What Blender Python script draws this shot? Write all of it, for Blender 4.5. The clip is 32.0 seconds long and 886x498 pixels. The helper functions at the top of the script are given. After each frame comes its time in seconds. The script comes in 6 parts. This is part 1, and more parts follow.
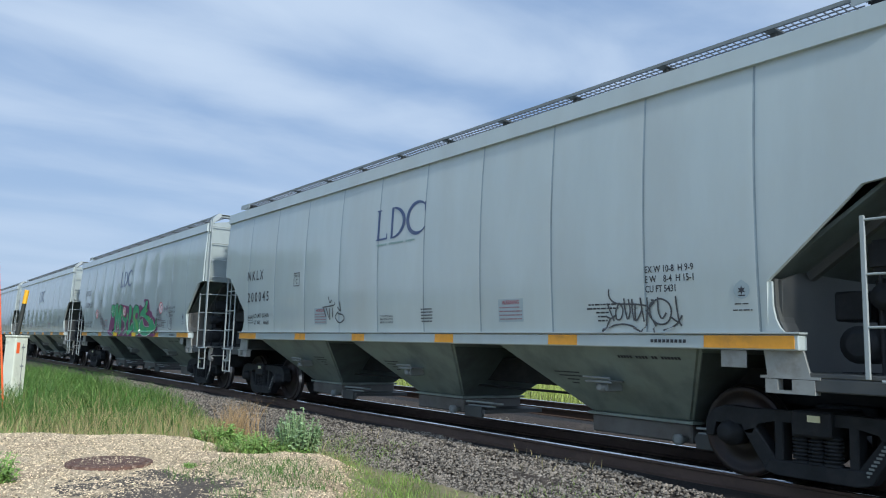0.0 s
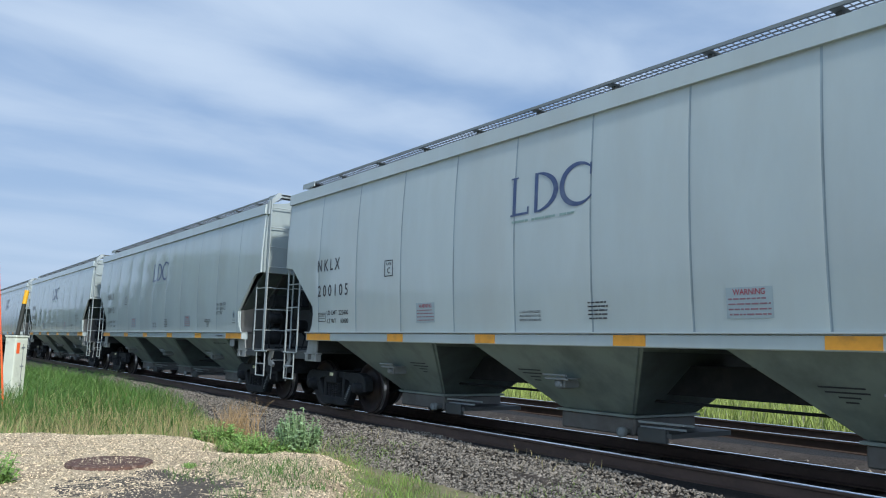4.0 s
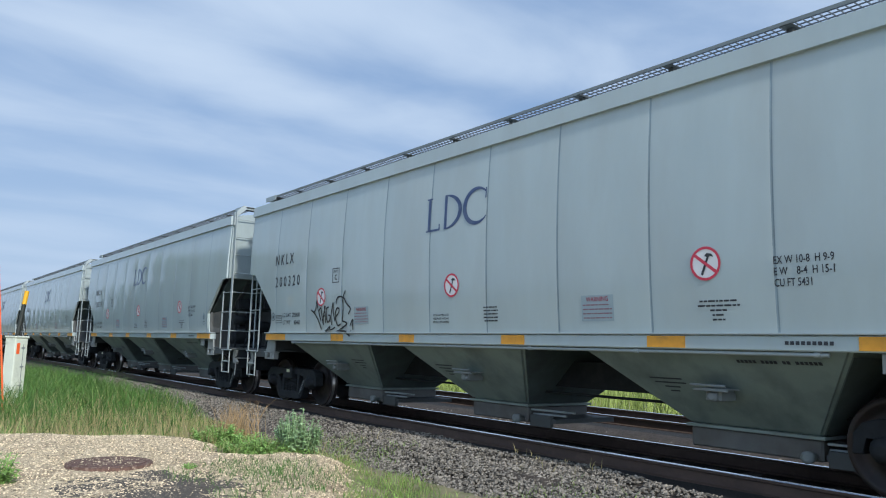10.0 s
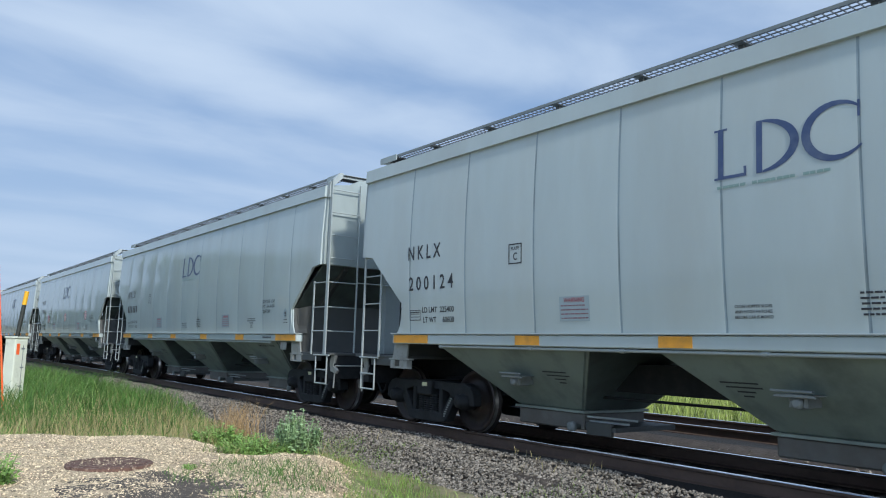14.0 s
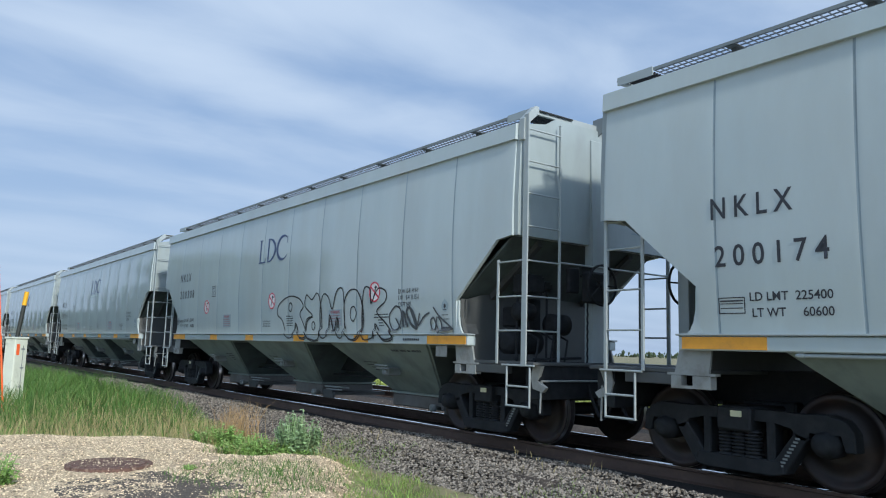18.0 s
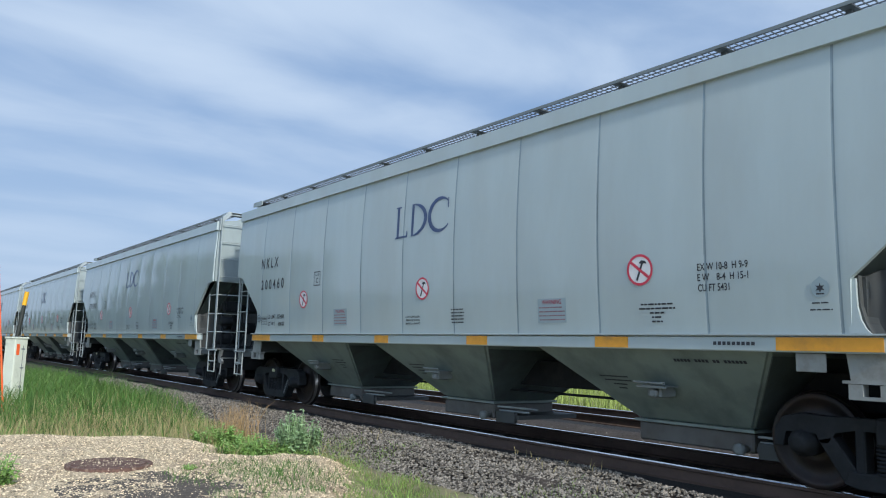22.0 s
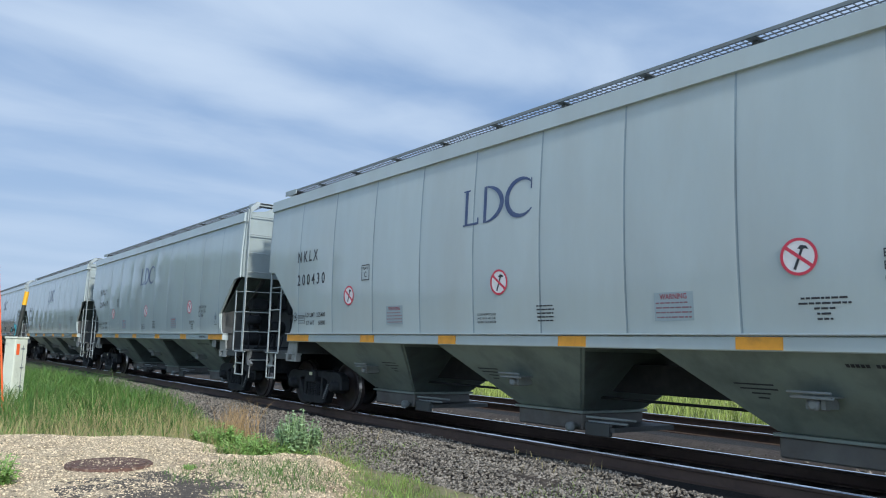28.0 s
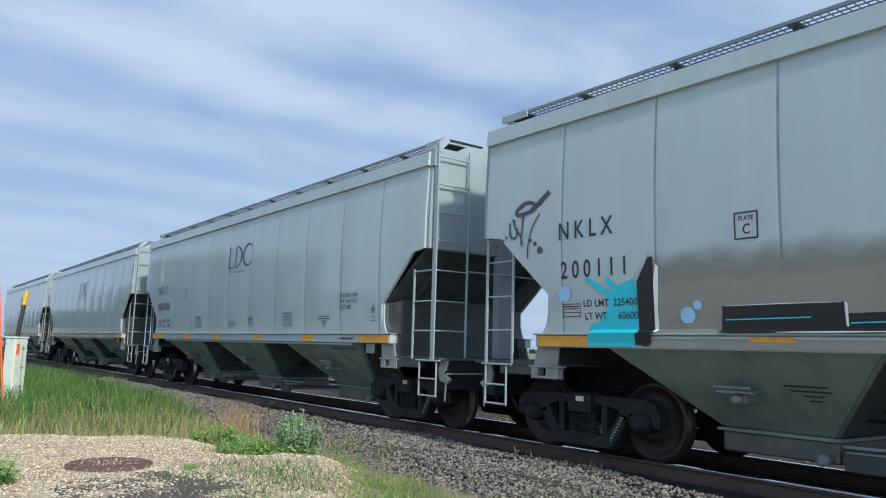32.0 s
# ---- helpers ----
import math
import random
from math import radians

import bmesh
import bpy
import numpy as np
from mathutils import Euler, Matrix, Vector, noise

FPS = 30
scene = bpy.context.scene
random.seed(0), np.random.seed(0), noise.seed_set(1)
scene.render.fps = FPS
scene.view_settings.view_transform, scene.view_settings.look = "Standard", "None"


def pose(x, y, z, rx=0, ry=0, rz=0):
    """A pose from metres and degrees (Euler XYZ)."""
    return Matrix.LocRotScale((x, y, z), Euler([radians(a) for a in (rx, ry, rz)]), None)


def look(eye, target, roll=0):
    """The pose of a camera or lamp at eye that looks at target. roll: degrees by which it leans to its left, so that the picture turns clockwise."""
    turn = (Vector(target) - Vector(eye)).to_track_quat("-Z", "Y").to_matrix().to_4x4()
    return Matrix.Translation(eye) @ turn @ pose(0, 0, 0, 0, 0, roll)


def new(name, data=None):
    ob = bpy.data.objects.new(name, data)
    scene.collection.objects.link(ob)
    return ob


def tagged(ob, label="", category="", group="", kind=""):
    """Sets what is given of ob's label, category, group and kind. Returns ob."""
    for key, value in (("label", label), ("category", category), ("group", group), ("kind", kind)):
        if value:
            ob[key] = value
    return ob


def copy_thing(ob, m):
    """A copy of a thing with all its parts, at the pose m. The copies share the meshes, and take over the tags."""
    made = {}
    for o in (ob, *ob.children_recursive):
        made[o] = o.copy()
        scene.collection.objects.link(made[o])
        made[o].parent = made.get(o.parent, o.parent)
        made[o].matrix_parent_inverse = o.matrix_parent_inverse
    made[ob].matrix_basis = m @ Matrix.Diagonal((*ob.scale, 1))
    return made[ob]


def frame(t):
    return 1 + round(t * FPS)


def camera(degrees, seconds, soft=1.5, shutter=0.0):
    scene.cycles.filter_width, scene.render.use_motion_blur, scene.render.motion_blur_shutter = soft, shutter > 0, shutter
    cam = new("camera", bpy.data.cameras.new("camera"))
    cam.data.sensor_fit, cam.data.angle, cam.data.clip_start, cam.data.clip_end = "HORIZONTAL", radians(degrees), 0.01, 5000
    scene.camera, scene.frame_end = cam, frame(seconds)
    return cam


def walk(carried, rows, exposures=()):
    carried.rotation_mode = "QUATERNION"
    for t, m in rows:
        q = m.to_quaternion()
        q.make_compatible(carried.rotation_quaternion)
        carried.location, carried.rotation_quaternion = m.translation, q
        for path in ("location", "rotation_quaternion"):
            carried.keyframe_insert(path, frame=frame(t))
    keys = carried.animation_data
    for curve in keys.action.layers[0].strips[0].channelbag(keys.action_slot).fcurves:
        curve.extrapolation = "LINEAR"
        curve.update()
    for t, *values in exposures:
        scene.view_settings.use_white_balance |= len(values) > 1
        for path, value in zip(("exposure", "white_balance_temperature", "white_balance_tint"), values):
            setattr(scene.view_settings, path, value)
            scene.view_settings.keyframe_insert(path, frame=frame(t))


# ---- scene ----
SECONDS = 32.0
EYE = (0.0, 0.0, 1.2187)
AIM = (-0.7989, 0.5873, 0.1298)


def eye_pose(down):
    """The camera on its stand; down: degrees by which the head has sunk or risen since the start."""
    d = Vector(AIM).normalized()
    d = Vector((d.x, d.y, d.z + math.tan(radians(down))))
    return look(EYE, tuple(Vector(EYE) + d), 1.715)


cam = camera(60.6, SECONDS, soft=1.1)
walk(cam, [(0, eye_pose(0)), (6, eye_pose(0.02)), (13, eye_pose(0.08)), (18, eye_pose(0.125)), (26, eye_pose(0.115)), (32, eye_pose(0.10))],
     exposures=[(0, 0.0), (32, 0.0)])

# ---- world and sun ----
SUN_TO = Vector((0.85, -0.105, 0.505)).normalized()


def N(tree, kind, **inputs):
    n = tree.nodes.new(kind)
    for k, v in inputs.items():
        n.inputs[k.replace("_", " ")].default_value = v
    return n


def make_world():
    w = bpy.data.worlds.new("sky")
    scene.world = w
    w.use_nodes = True
    t = w.node_tree
    t.nodes.clear()
    out, bg = t.nodes.new("ShaderNodeOutputWorld"), t.nodes.new("ShaderNodeBackground")
    sky = t.nodes.new("ShaderNodeTexSky")
    sky.sky_type, sky.sun_disc = "NISHITA", False
    sky.sun_elevation = math.asin(SUN_TO.z)
    sky.sun_rotation = math.atan2(SUN_TO.x, SUN_TO.y)
    sky.dust_density, sky.air_density = 1.5, 1.0
    co = t.nodes.new("ShaderNodeTexCoord")
    sep = t.nodes.new("ShaderNodeSeparateXYZ")
    t.links.new(co.outputs["Generated"], sep.inputs[0])
    # a flat cloud layer: direction divided by its height above the horizon
    up = N(t, "ShaderNodeMath"); up.operation = "MAXIMUM"; up.inputs[1].default_value = 0.0
    t.links.new(sep.outputs["Z"], up.inputs[0])
    add = N(t, "ShaderNodeMath"); add.operation = "ADD"; add.inputs[1].default_value = 0.09
    t.links.new(up.outputs[0], add.inputs[0])
    inv = N(t, "ShaderNodeMath"); inv.operation = "DIVIDE"; inv.inputs[0].default_value = 1.0
    t.links.new(add.outputs[0], inv.inputs[1])
    flat = t.nodes.new("ShaderNodeVectorMath"); flat.operation = "SCALE"
    t.links.new(co.outputs["Generated"], flat.inputs[0]); t.links.new(inv.outputs[0], flat.inputs["Scale"])
    def noise_of(scale, stretch, detail, rough, distort=0.0):
        mp = t.nodes.new("ShaderNodeMapping")
        mp.inputs["Scale"].default_value, mp.inputs["Location"].default_value = stretch, CLOUD_SHIFT
        t.links.new(flat.outputs[0], mp.inputs[0])
        n = N(t, "ShaderNodeTexNoise", Scale=scale, Detail=detail, Roughness=rough, Distortion=distort)
        t.links.new(mp.outputs[0], n.inputs["Vector"])
        return n.outputs["Fac"]

    def calc(op, a, b, c=0.0):
        m = t.nodes.new("ShaderNodeMath")
        m.operation = op
        for i, v in enumerate((a, b, c)):
            if isinstance(v, float):
                m.inputs[i].default_value = v
            else:
                t.links.new(v, m.inputs[i])
        return m.outputs[0]

    # long parallel billows, bent a little, under torn fibrous wisps
    over = t.nodes.new("ShaderNodeSeparateXYZ")
    t.links.new(flat.outputs[0], over.inputs[0])
    bent = calc("MULTIPLY_ADD", noise_of(0.9, (1, 0.6, 1), 2.0, 0.5), 0.7, -0.35)
    lean = calc("MULTIPLY_ADD", over.outputs["Y"], -0.09, bent)
    along = calc("ADD", over.outputs["X"], lean)
    wave = calc("COSINE", calc("MULTIPLY_ADD", along, BILLOW_RATE, BILLOW_PHASE), 0.0)
    wisps = noise_of(2.1, (1.0, 0.5, 1), 7.0, 0.55, 0.4)
    patches = noise_of(1.1, (0.9, 0.7, 1), 4.0, 0.5)
    mixed = calc("MULTIPLY_ADD", wave, 0.07, calc("MULTIPLY_ADD", wisps, 0.46, calc("MULTIPLY", patches, 0.62)))
    ramp = N(t, "ShaderNodeMapRange")
    ramp.interpolation_type = "SMOOTHSTEP"
    ramp.inputs[1].default_value, ramp.inputs[2].default_value = 0.325, 0.79
    t.links.new(mixed, ramp.inputs[0])
    # thin veil that thickens towards the horizon
    low = N(t, "ShaderNodeMapRange"); low.inputs[1].default_value, low.inputs[2].default_value = 0.07, 0.34
    low.inputs[3].default_value, low.inputs[4].default_value = 0.8, 0.0
    t.links.new(sep.outputs["Z"], low.inputs[0])
    veil = calc("MULTIPLY_ADD", low.outputs[0], calc("SUBTRACT", 0.55, ramp.outputs[0]), ramp.outputs[0])
    scaled = t.nodes.new("ShaderNodeVectorMath"); scaled.operation = "SCALE"; scaled.inputs["Scale"].default_value = 0.125
    t.links.new(sky.outputs[0], scaled.inputs[0])
    blue = t.nodes.new("ShaderNodeMixRGB"); blue.inputs[0].default_value = 0.75
    blue.inputs[2].default_value = (0.225, 0.385, 0.68, 1)
    t.links.new(scaled.outputs[0], blue.inputs[1])
    col = t.nodes.new("ShaderNodeMixRGB")
    col.inputs[2].default_value = (0.565, 0.70, 0.895, 1)
    # thin cloud scatters forward: a wide aureole round the sun
    toward = t.nodes.new("ShaderNodeVectorMath"); toward.operation = "DOT_PRODUCT"
    toward.inputs[1].default_value = SUN_TO
    t.links.new(co.outputs["Generated"], toward.inputs[0])
    aureole = calc("MULTIPLY_ADD", calc("POWER", calc("MAXIMUM", toward.outputs["Value"], 0.0), 3.0), 1.6, 1.0)
    t.links.new(aureole, bg.inputs[1])
    t.links.new(veil, col.inputs[0]); t.links.new(blue.outputs[0], col.inputs[1])
    t.links.new(col.outputs[0], bg.inputs[0])
    t.links.new(bg.outputs[0], out.inputs[0])


CLOUD_SHIFT = (1.6, 1.0, 0.0)
BILLOW_RATE, BILLOW_PHASE = 2 * math.pi / 0.63, 2 * math.pi * 2.13 / 0.63
make_world()
sun = new("sun", bpy.data.lights.new("sun", "SUN"))
sun.data.energy, sun.data.angle, sun.data.color = 3.35, radians(4.0), (1.0, 0.96, 0.885)
sun.matrix_world = look(tuple(SUN_TO * 100), (0, 0, 0))


# ---- materials ----
def material(name, color, rough=0.6, metal=0.0, vary=0.12, scale=6.0, stretch=(1, 1, 1), bump=0.0, bump_scale=60.0, dirt=None, dirt_at=(0.55, 0.75), dirt_scale=1.5,
             dirt_stretch=(1, 1, 1), per_object=0.0, spec=0.5, per_island=0.0):
    m = bpy.data.materials.new(name)
    m.use_nodes = True
    t = m.node_tree
    b = t.nodes["Principled BSDF"]
    b.inputs["Roughness"].default_value, b.inputs["Metallic"].default_value = rough, metal
    b.inputs["Specular IOR Level"].default_value = spec
    co = t.nodes.new("ShaderNodeTexCoord")

    def noise_at(sc, st, detail=5.0):
        mp = t.nodes.new("ShaderNodeMapping")
        mp.inputs["Scale"].default_value = st
        t.links.new(co.outputs["Object"], mp.inputs[0])
        n = N(t, "ShaderNodeTexNoise", Scale=sc, Detail=detail, Roughness=0.6)
        t.links.new(mp.outputs[0], n.inputs["Vector"])
        return n

    n = noise_at(scale, stretch)
    ramp = t.nodes.new("ShaderNodeMapRange")
    ramp.inputs[1].default_value, ramp.inputs[2].default_value = 0.25, 0.75
    ramp.inputs[3].default_value, ramp.inputs[4].default_value = 1 - vary, 1 + vary
    t.links.new(n.outputs["Fac"], ramp.inputs[0])
    last = ramp.outputs[0]
    if per_object or per_island:
        info = t.nodes.new("ShaderNodeObjectInfo" if per_object else "ShaderNodeNewGeometry")
        pick = info.outputs["Random"] if per_object else info.outputs["Random Per Island"]
        amount = per_object or per_island
        r2 = t.nodes.new("ShaderNodeMapRange")
        r2.inputs[3].default_value, r2.inputs[4].default_value = 1 - amount, 1 + amount
        t.links.new(pick, r2.inputs[0])
        mul = N(t, "ShaderNodeMath"); mul.operation = "MULTIPLY"
        t.links.new(last, mul.inputs[0]); t.links.new(r2.outputs[0], mul.inputs[1])
        last = mul.outputs[0]
    sc = t.nodes.new("ShaderNodeVectorMath"); sc.operation = "SCALE"
    sc.inputs[0].default_value = color
    t.links.new(last, sc.inputs["Scale"])
    colour = sc.outputs[0]
    if dirt:
        d = noise_at(dirt_scale, dirt_stretch, 6.0)
        dr = t.nodes.new("ShaderNodeMapRange")
        dr.inputs[1].default_value, dr.inputs[2].default_value = dirt_at
        t.links.new(d.outputs["Fac"], dr.inputs[0])
        mixn = t.nodes.new("ShaderNodeMixRGB")
        mixn.inputs[2].default_value = (*dirt, 1)
        t.links.new(dr.outputs[0], mixn.inputs[0]); t.links.new(colour, mixn.inputs[1])
        colour = mixn.outputs[0]
    t.links.new(colour, b.inputs["Base Color"])
    if bump:
        bn = noise_at(bump_scale, (1, 1, 1), 3.0)
        bp = N(t, "ShaderNodeBump", Strength=bump, Distance=0.02)
        t.links.new(bn.outputs["Fac"], bp.inputs["Height"])
        t.links.new(bp.outputs[0], b.inputs["Normal"])
    return m


def mist(name, color, z_none, z_full, cover=1.0):
    """Spray paint that thins out towards its upper edge."""
    m = material(name, color, 0.5, vary=0.08, scale=1.5)
    t = m.node_tree
    co, sep = t.nodes.new("ShaderNodeTexCoord"), t.nodes.new("ShaderNodeSeparateXYZ")
    t.links.new(co.outputs["Object"], sep.inputs[0])
    n = N(t, "ShaderNodeTexNoise", Scale=3.0, Detail=4.0)
    t.links.new(co.outputs["Object"], n.inputs["Vector"])
    add = N(t, "ShaderNodeMath"); add.operation = "MULTIPLY_ADD"; add.inputs[1].default_value = 0.25
    t.links.new(n.outputs["Fac"], add.inputs[0]); t.links.new(sep.outputs["Z"], add.inputs[2])
    r = t.nodes.new("ShaderNodeMapRange")
    r.inputs[1].default_value, r.inputs[2].default_value = z_none + 0.12, z_full + 0.12
    r.inputs[4].default_value = cover
    t.links.new(add.outputs[0], r.inputs[0])
    t.links.new(r.outputs[0], t.nodes["Principled BSDF"].inputs["Alpha"])
    return m


PAINT = (0.435, 0.52, 0.53)
M = dict(
    paint=material("grey_paint", PAINT, 0.09, vary=0.05, scale=1.2, stretch=(1.5, 1, 0.25), dirt=(0.40, 0.455, 0.45), dirt_at=(0.42, 0.85), dirt_scale=1.1, dirt_stretch=(1.2, 1, 0.35), bump=0.09, bump_scale=1.1),
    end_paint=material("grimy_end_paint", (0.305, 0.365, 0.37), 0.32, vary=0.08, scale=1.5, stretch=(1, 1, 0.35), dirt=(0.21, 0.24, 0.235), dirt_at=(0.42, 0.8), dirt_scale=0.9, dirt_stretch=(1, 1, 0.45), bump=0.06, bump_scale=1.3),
    seam=material("seam_grime", (0.238, 0.315, 0.35), 0.5, vary=0.12, scale=2.0, stretch=(1, 1, 0.6), dirt=(0.15, 0.19, 0.20), dirt_at=(0.45, 0.75), dirt_scale=1.4),
    frame_paint=material("frame_grey_paint", (0.19, 0.22, 0.225), 0.55, vary=0.08, scale=3.0, dirt=(0.16, 0.16, 0.14), dirt_at=(0.5, 0.85), dirt_scale=2.0),
    # slope undersides: their shade is put into a darker, mottled paint
    shaded_paint=material("grimy_underframe_paint", (0.094, 0.125, 0.122), 0.55, vary=0.2, scale=2.0, dirt=(0.057, 0.07, 0.07), dirt_at=(0.4, 0.75), dirt_scale=2.5),
    # grey of the bolster web, darkened to hold the next car's shade
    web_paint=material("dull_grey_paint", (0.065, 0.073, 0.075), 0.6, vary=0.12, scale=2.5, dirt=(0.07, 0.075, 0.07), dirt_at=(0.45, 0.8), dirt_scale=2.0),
    light_paint=material("pale_grey_paint", (0.32, 0.37, 0.375), 0.45, vary=0.06, scale=3.0, dirt=(0.30, 0.28, 0.24), dirt_at=(0.6, 0.9), dirt_scale=4.0),
    pad_paint=material("worn_grey_paint", (0.27, 0.29, 0.28), 0.55, vary=0.12, scale=4.0, dirt=(0.14, 0.13, 0.11), dirt_at=(0.5, 0.8), dirt_scale=5.0),
    outlet_paint=material("dusty_outlet_paint", (0.13, 0.132, 0.126), 0.7, vary=0.2, scale=3.0, dirt=(0.085, 0.075, 0.065), dirt_at=(0.45, 0.8), dirt_scale=2.0),
    tread=material("worn_tread_steel", (0.33, 0.32, 0.31), 0.32, 1.0, vary=0.1, scale=20.0),
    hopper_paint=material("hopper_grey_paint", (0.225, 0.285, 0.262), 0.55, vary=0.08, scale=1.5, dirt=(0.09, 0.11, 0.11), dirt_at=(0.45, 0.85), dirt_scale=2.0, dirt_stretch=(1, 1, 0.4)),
    dark_steel=material("dirty_dark_steel", (0.014, 0.017, 0.020), 0.7, 0.0, spec=0.28, vary=0.3, scale=8.0, dirt=(0.029, 0.031, 0.034), dirt_at=(0.5, 0.8), dirt_scale=5.0),
    pale_plate=material("pale_yellow_plate", (0.62, 0.62, 0.40), 0.5, vary=0.1, scale=10.0),
    walk_steel=material("galvanised_grating", (0.10, 0.12, 0.14), 0.6, 0.3, vary=0.15, scale=9.0),
    wheel_steel=material("wheel_steel", (0.022, 0.018, 0.018), 0.5, 0.2, vary=0.25, scale=6.0, dirt=(0.045, 0.024, 0.019), dirt_at=(0.5, 0.75), dirt_scale=3.0),
    shiny=material("polished_steel", (0.86, 0.86, 0.85), 0.13, 1.0, vary=0.05, scale=20.0),
    rail=material("rusty_rail", (0.085, 0.055, 0.042), 0.75, 0.0, vary=0.25, scale=6.0, stretch=(0.3, 1, 1), dirt=(0.13, 0.085, 0.06), dirt_at=(0.5, 0.8), dirt_scale=3.0),
    orange=material("orange_reflector", (0.75, 0.34, 0.035), 0.4, vary=0.10, scale=8.0, dirt=(0.5, 0.24, 0.05), dirt_at=(0.5, 0.8), dirt_scale=6.0),
    yellow=material("yellow_reflector", (0.85, 0.55, 0.02), 0.4, vary=0.06, scale=8.0),
    ink=material("black_stencil", (0.03, 0.035, 0.045), 0.5, vary=0.2, scale=12.0),
    navy=material("navy_stencil", (0.05, 0.085, 0.19), 0.5, vary=0.15, scale=6.0, dirt=(0.12, 0.16, 0.24), dirt_at=(0.5, 0.8), dirt_scale=4.0),
    red=material("red_print", (0.62, 0.05, 0.09), 0.45, vary=0.06, scale=8.0),
    white=material("white_print", (0.82, 0.82, 0.82), 0.4, vary=0.04, scale=8.0),
    thin_print=material("thin_faded_print", (0.25, 0.13, 0.16), 0.5, vary=0.2, scale=14.0),
    faint_green=material("faded_green_print", (0.22, 0.34, 0.32), 0.4, vary=0.1, scale=9.0),
    pinkish=material("faded_sticker", (0.325, 0.415, 0.45), 0.22, vary=0.05, scale=8.0),
    dim_red=material("faded_red_print", (0.33, 0.055, 0.085), 0.5, vary=0.1, scale=8.0),
    ballast=material("crushed_ballast", (0.058, 0.046, 0.037), 0.9, vary=0.45, scale=22.0, bump=0.9, bump_scale=28.0, dirt=(0.085, 0.07, 0.055), dirt_at=(0.5, 0.7), dirt_scale=3.0),
    stone=material("ballast_stone", (0.175, 0.158, 0.132), 0.9, vary=0.3, scale=20.0, per_island=0.8),
    gravel=material("limestone_gravel", (0.48, 0.38, 0.245), 0.95, vary=0.45, scale=48.0, bump=1.0, bump_scale=60.0, dirt=(0.30, 0.215, 0.14), dirt_at=(0.52, 0.75), dirt_scale=1.1),
    pebble=material("limestone_chip", (0.53, 0.435, 0.295), 0.9, vary=0.2, scale=20.0, per_island=0.7),
    soil=material("dark_soil", (0.085, 0.07, 0.055), 0.95, vary=0.4, scale=18.0, bump=0.8, bump_scale=40.0, dirt=(0.24, 0.2, 0.15), dirt_at=(0.56, 0.74), dirt_scale=14.0),
    ground=material("grassy_soil", (0.15, 0.16, 0.065), 0.95, vary=0.35, scale=3.0, bump=0.6, bump_scale=20.0, dirt=(0.30, 0.245, 0.165), dirt_at=(0.42, 0.62), dirt_scale=1.3),
    grass=material("green_grass", (0.070, 0.152, 0.032), 0.6, vary=0.2, scale=2.0, per_island=0.45, spec=0.25),
    verge=material("verge_grass", (0.19, 0.295, 0.075), 0.6, vary=0.2, scale=2.0, per_island=0.45, spec=0.25),
    pale_grass=material("pale_green_grass", (0.19, 0.27, 0.085), 0.6, vary=0.2, scale=2.0, per_island=0.4, spec=0.25),
    straw=material("dry_grass", (0.34, 0.30, 0.15), 0.7, vary=0.15, scale=2.0, per_island=0.35, spec=0.2),
    field=material("field_grass", (0.26, 0.33, 0.09), 0.7, vary=0.2, scale=2.0, per_island=0.3, spec=0.2),
    leaf=material("weed_leaf", (0.28, 0.41, 0.21), 0.55, vary=0.15, scale=6.0, per_island=0.35, spec=0.3),
    weed=material("bright_weed_leaf", (0.23, 0.38, 0.105), 0.55, vary=0.15, scale=6.0, per_island=0.35, spec=0.3),
    rusty_grass=material("russet_grass", (0.40, 0.28, 0.15), 0.7, vary=0.15, scale=4.0, per_island=0.35, spec=0.2),
    # ballast and stones under the train, shade put in as near-black colour
    shaded_bed=material("grease_black_ballast", (0.016, 0.015, 0.014), 0.85, vary=0.4, scale=22.0, bump=0.8, bump_scale=28.0, dirt=(0.03, 0.027, 0.023), dirt_at=(0.6, 0.85), dirt_scale=1.2),
    shaded_stone=material("grease_black_stone", (0.022, 0.020, 0.018), 0.8, vary=0.3, scale=20.0, per_island=0.6),
    tie=material("weathered_tie", (0.042, 0.034, 0.029), 0.9, vary=0.3, scale=4.0, stretch=(6, 1, 1), bump=0.5, bump_scale=30.0, per_object=0.25),
    rust_iron=material("rusted_iron", (0.135, 0.075, 0.055), 0.85, 0.1, vary=0.5, scale=22.0, bump=0.8, bump_scale=30.0, dirt=(0.36, 0.27, 0.2), dirt_at=(0.54, 0.68), dirt_scale=16.0),
    box_paint=material("pale_green_paint", (0.62, 0.66, 0.55), 0.5, vary=0.07, scale=4.0, dirt=(0.32, 0.33, 0.26), dirt_at=(0.55, 0.85), dirt_scale=3.0),
    marker_orange=material("fluorescent_orange", (0.85, 0.13, 0.03), 0.5, vary=0.08, scale=8.0),
    marker_yellow=material("marker_yellow", (0.80, 0.42, 0.02), 0.5, vary=0.08, scale=8.0),
    marker_black=material("marker_black", (0.03, 0.035, 0.03), 0.5, vary=0.1, scale=8.0),
    far_trees=material("far_foliage", (0.045, 0.07, 0.035), 0.9, vary=0.3, scale=0.2, per_island=0.3),
    teal=material("teal_spray", (0.02, 0.55, 0.66), 0.5, vary=0.1, scale=4.0),
    black_spray=material("black_spray", (0.014, 0.016, 0.019), 0.5, vary=0.15, scale=5.0),
    plum_black=material("plum_black_spray", (0.085, 0.04, 0.085), 0.5, vary=0.15, scale=5.0),
    thin_spray=material("thin_black_spray", (0.06, 0.07, 0.08), 0.5, vary=0.2, scale=5.0),
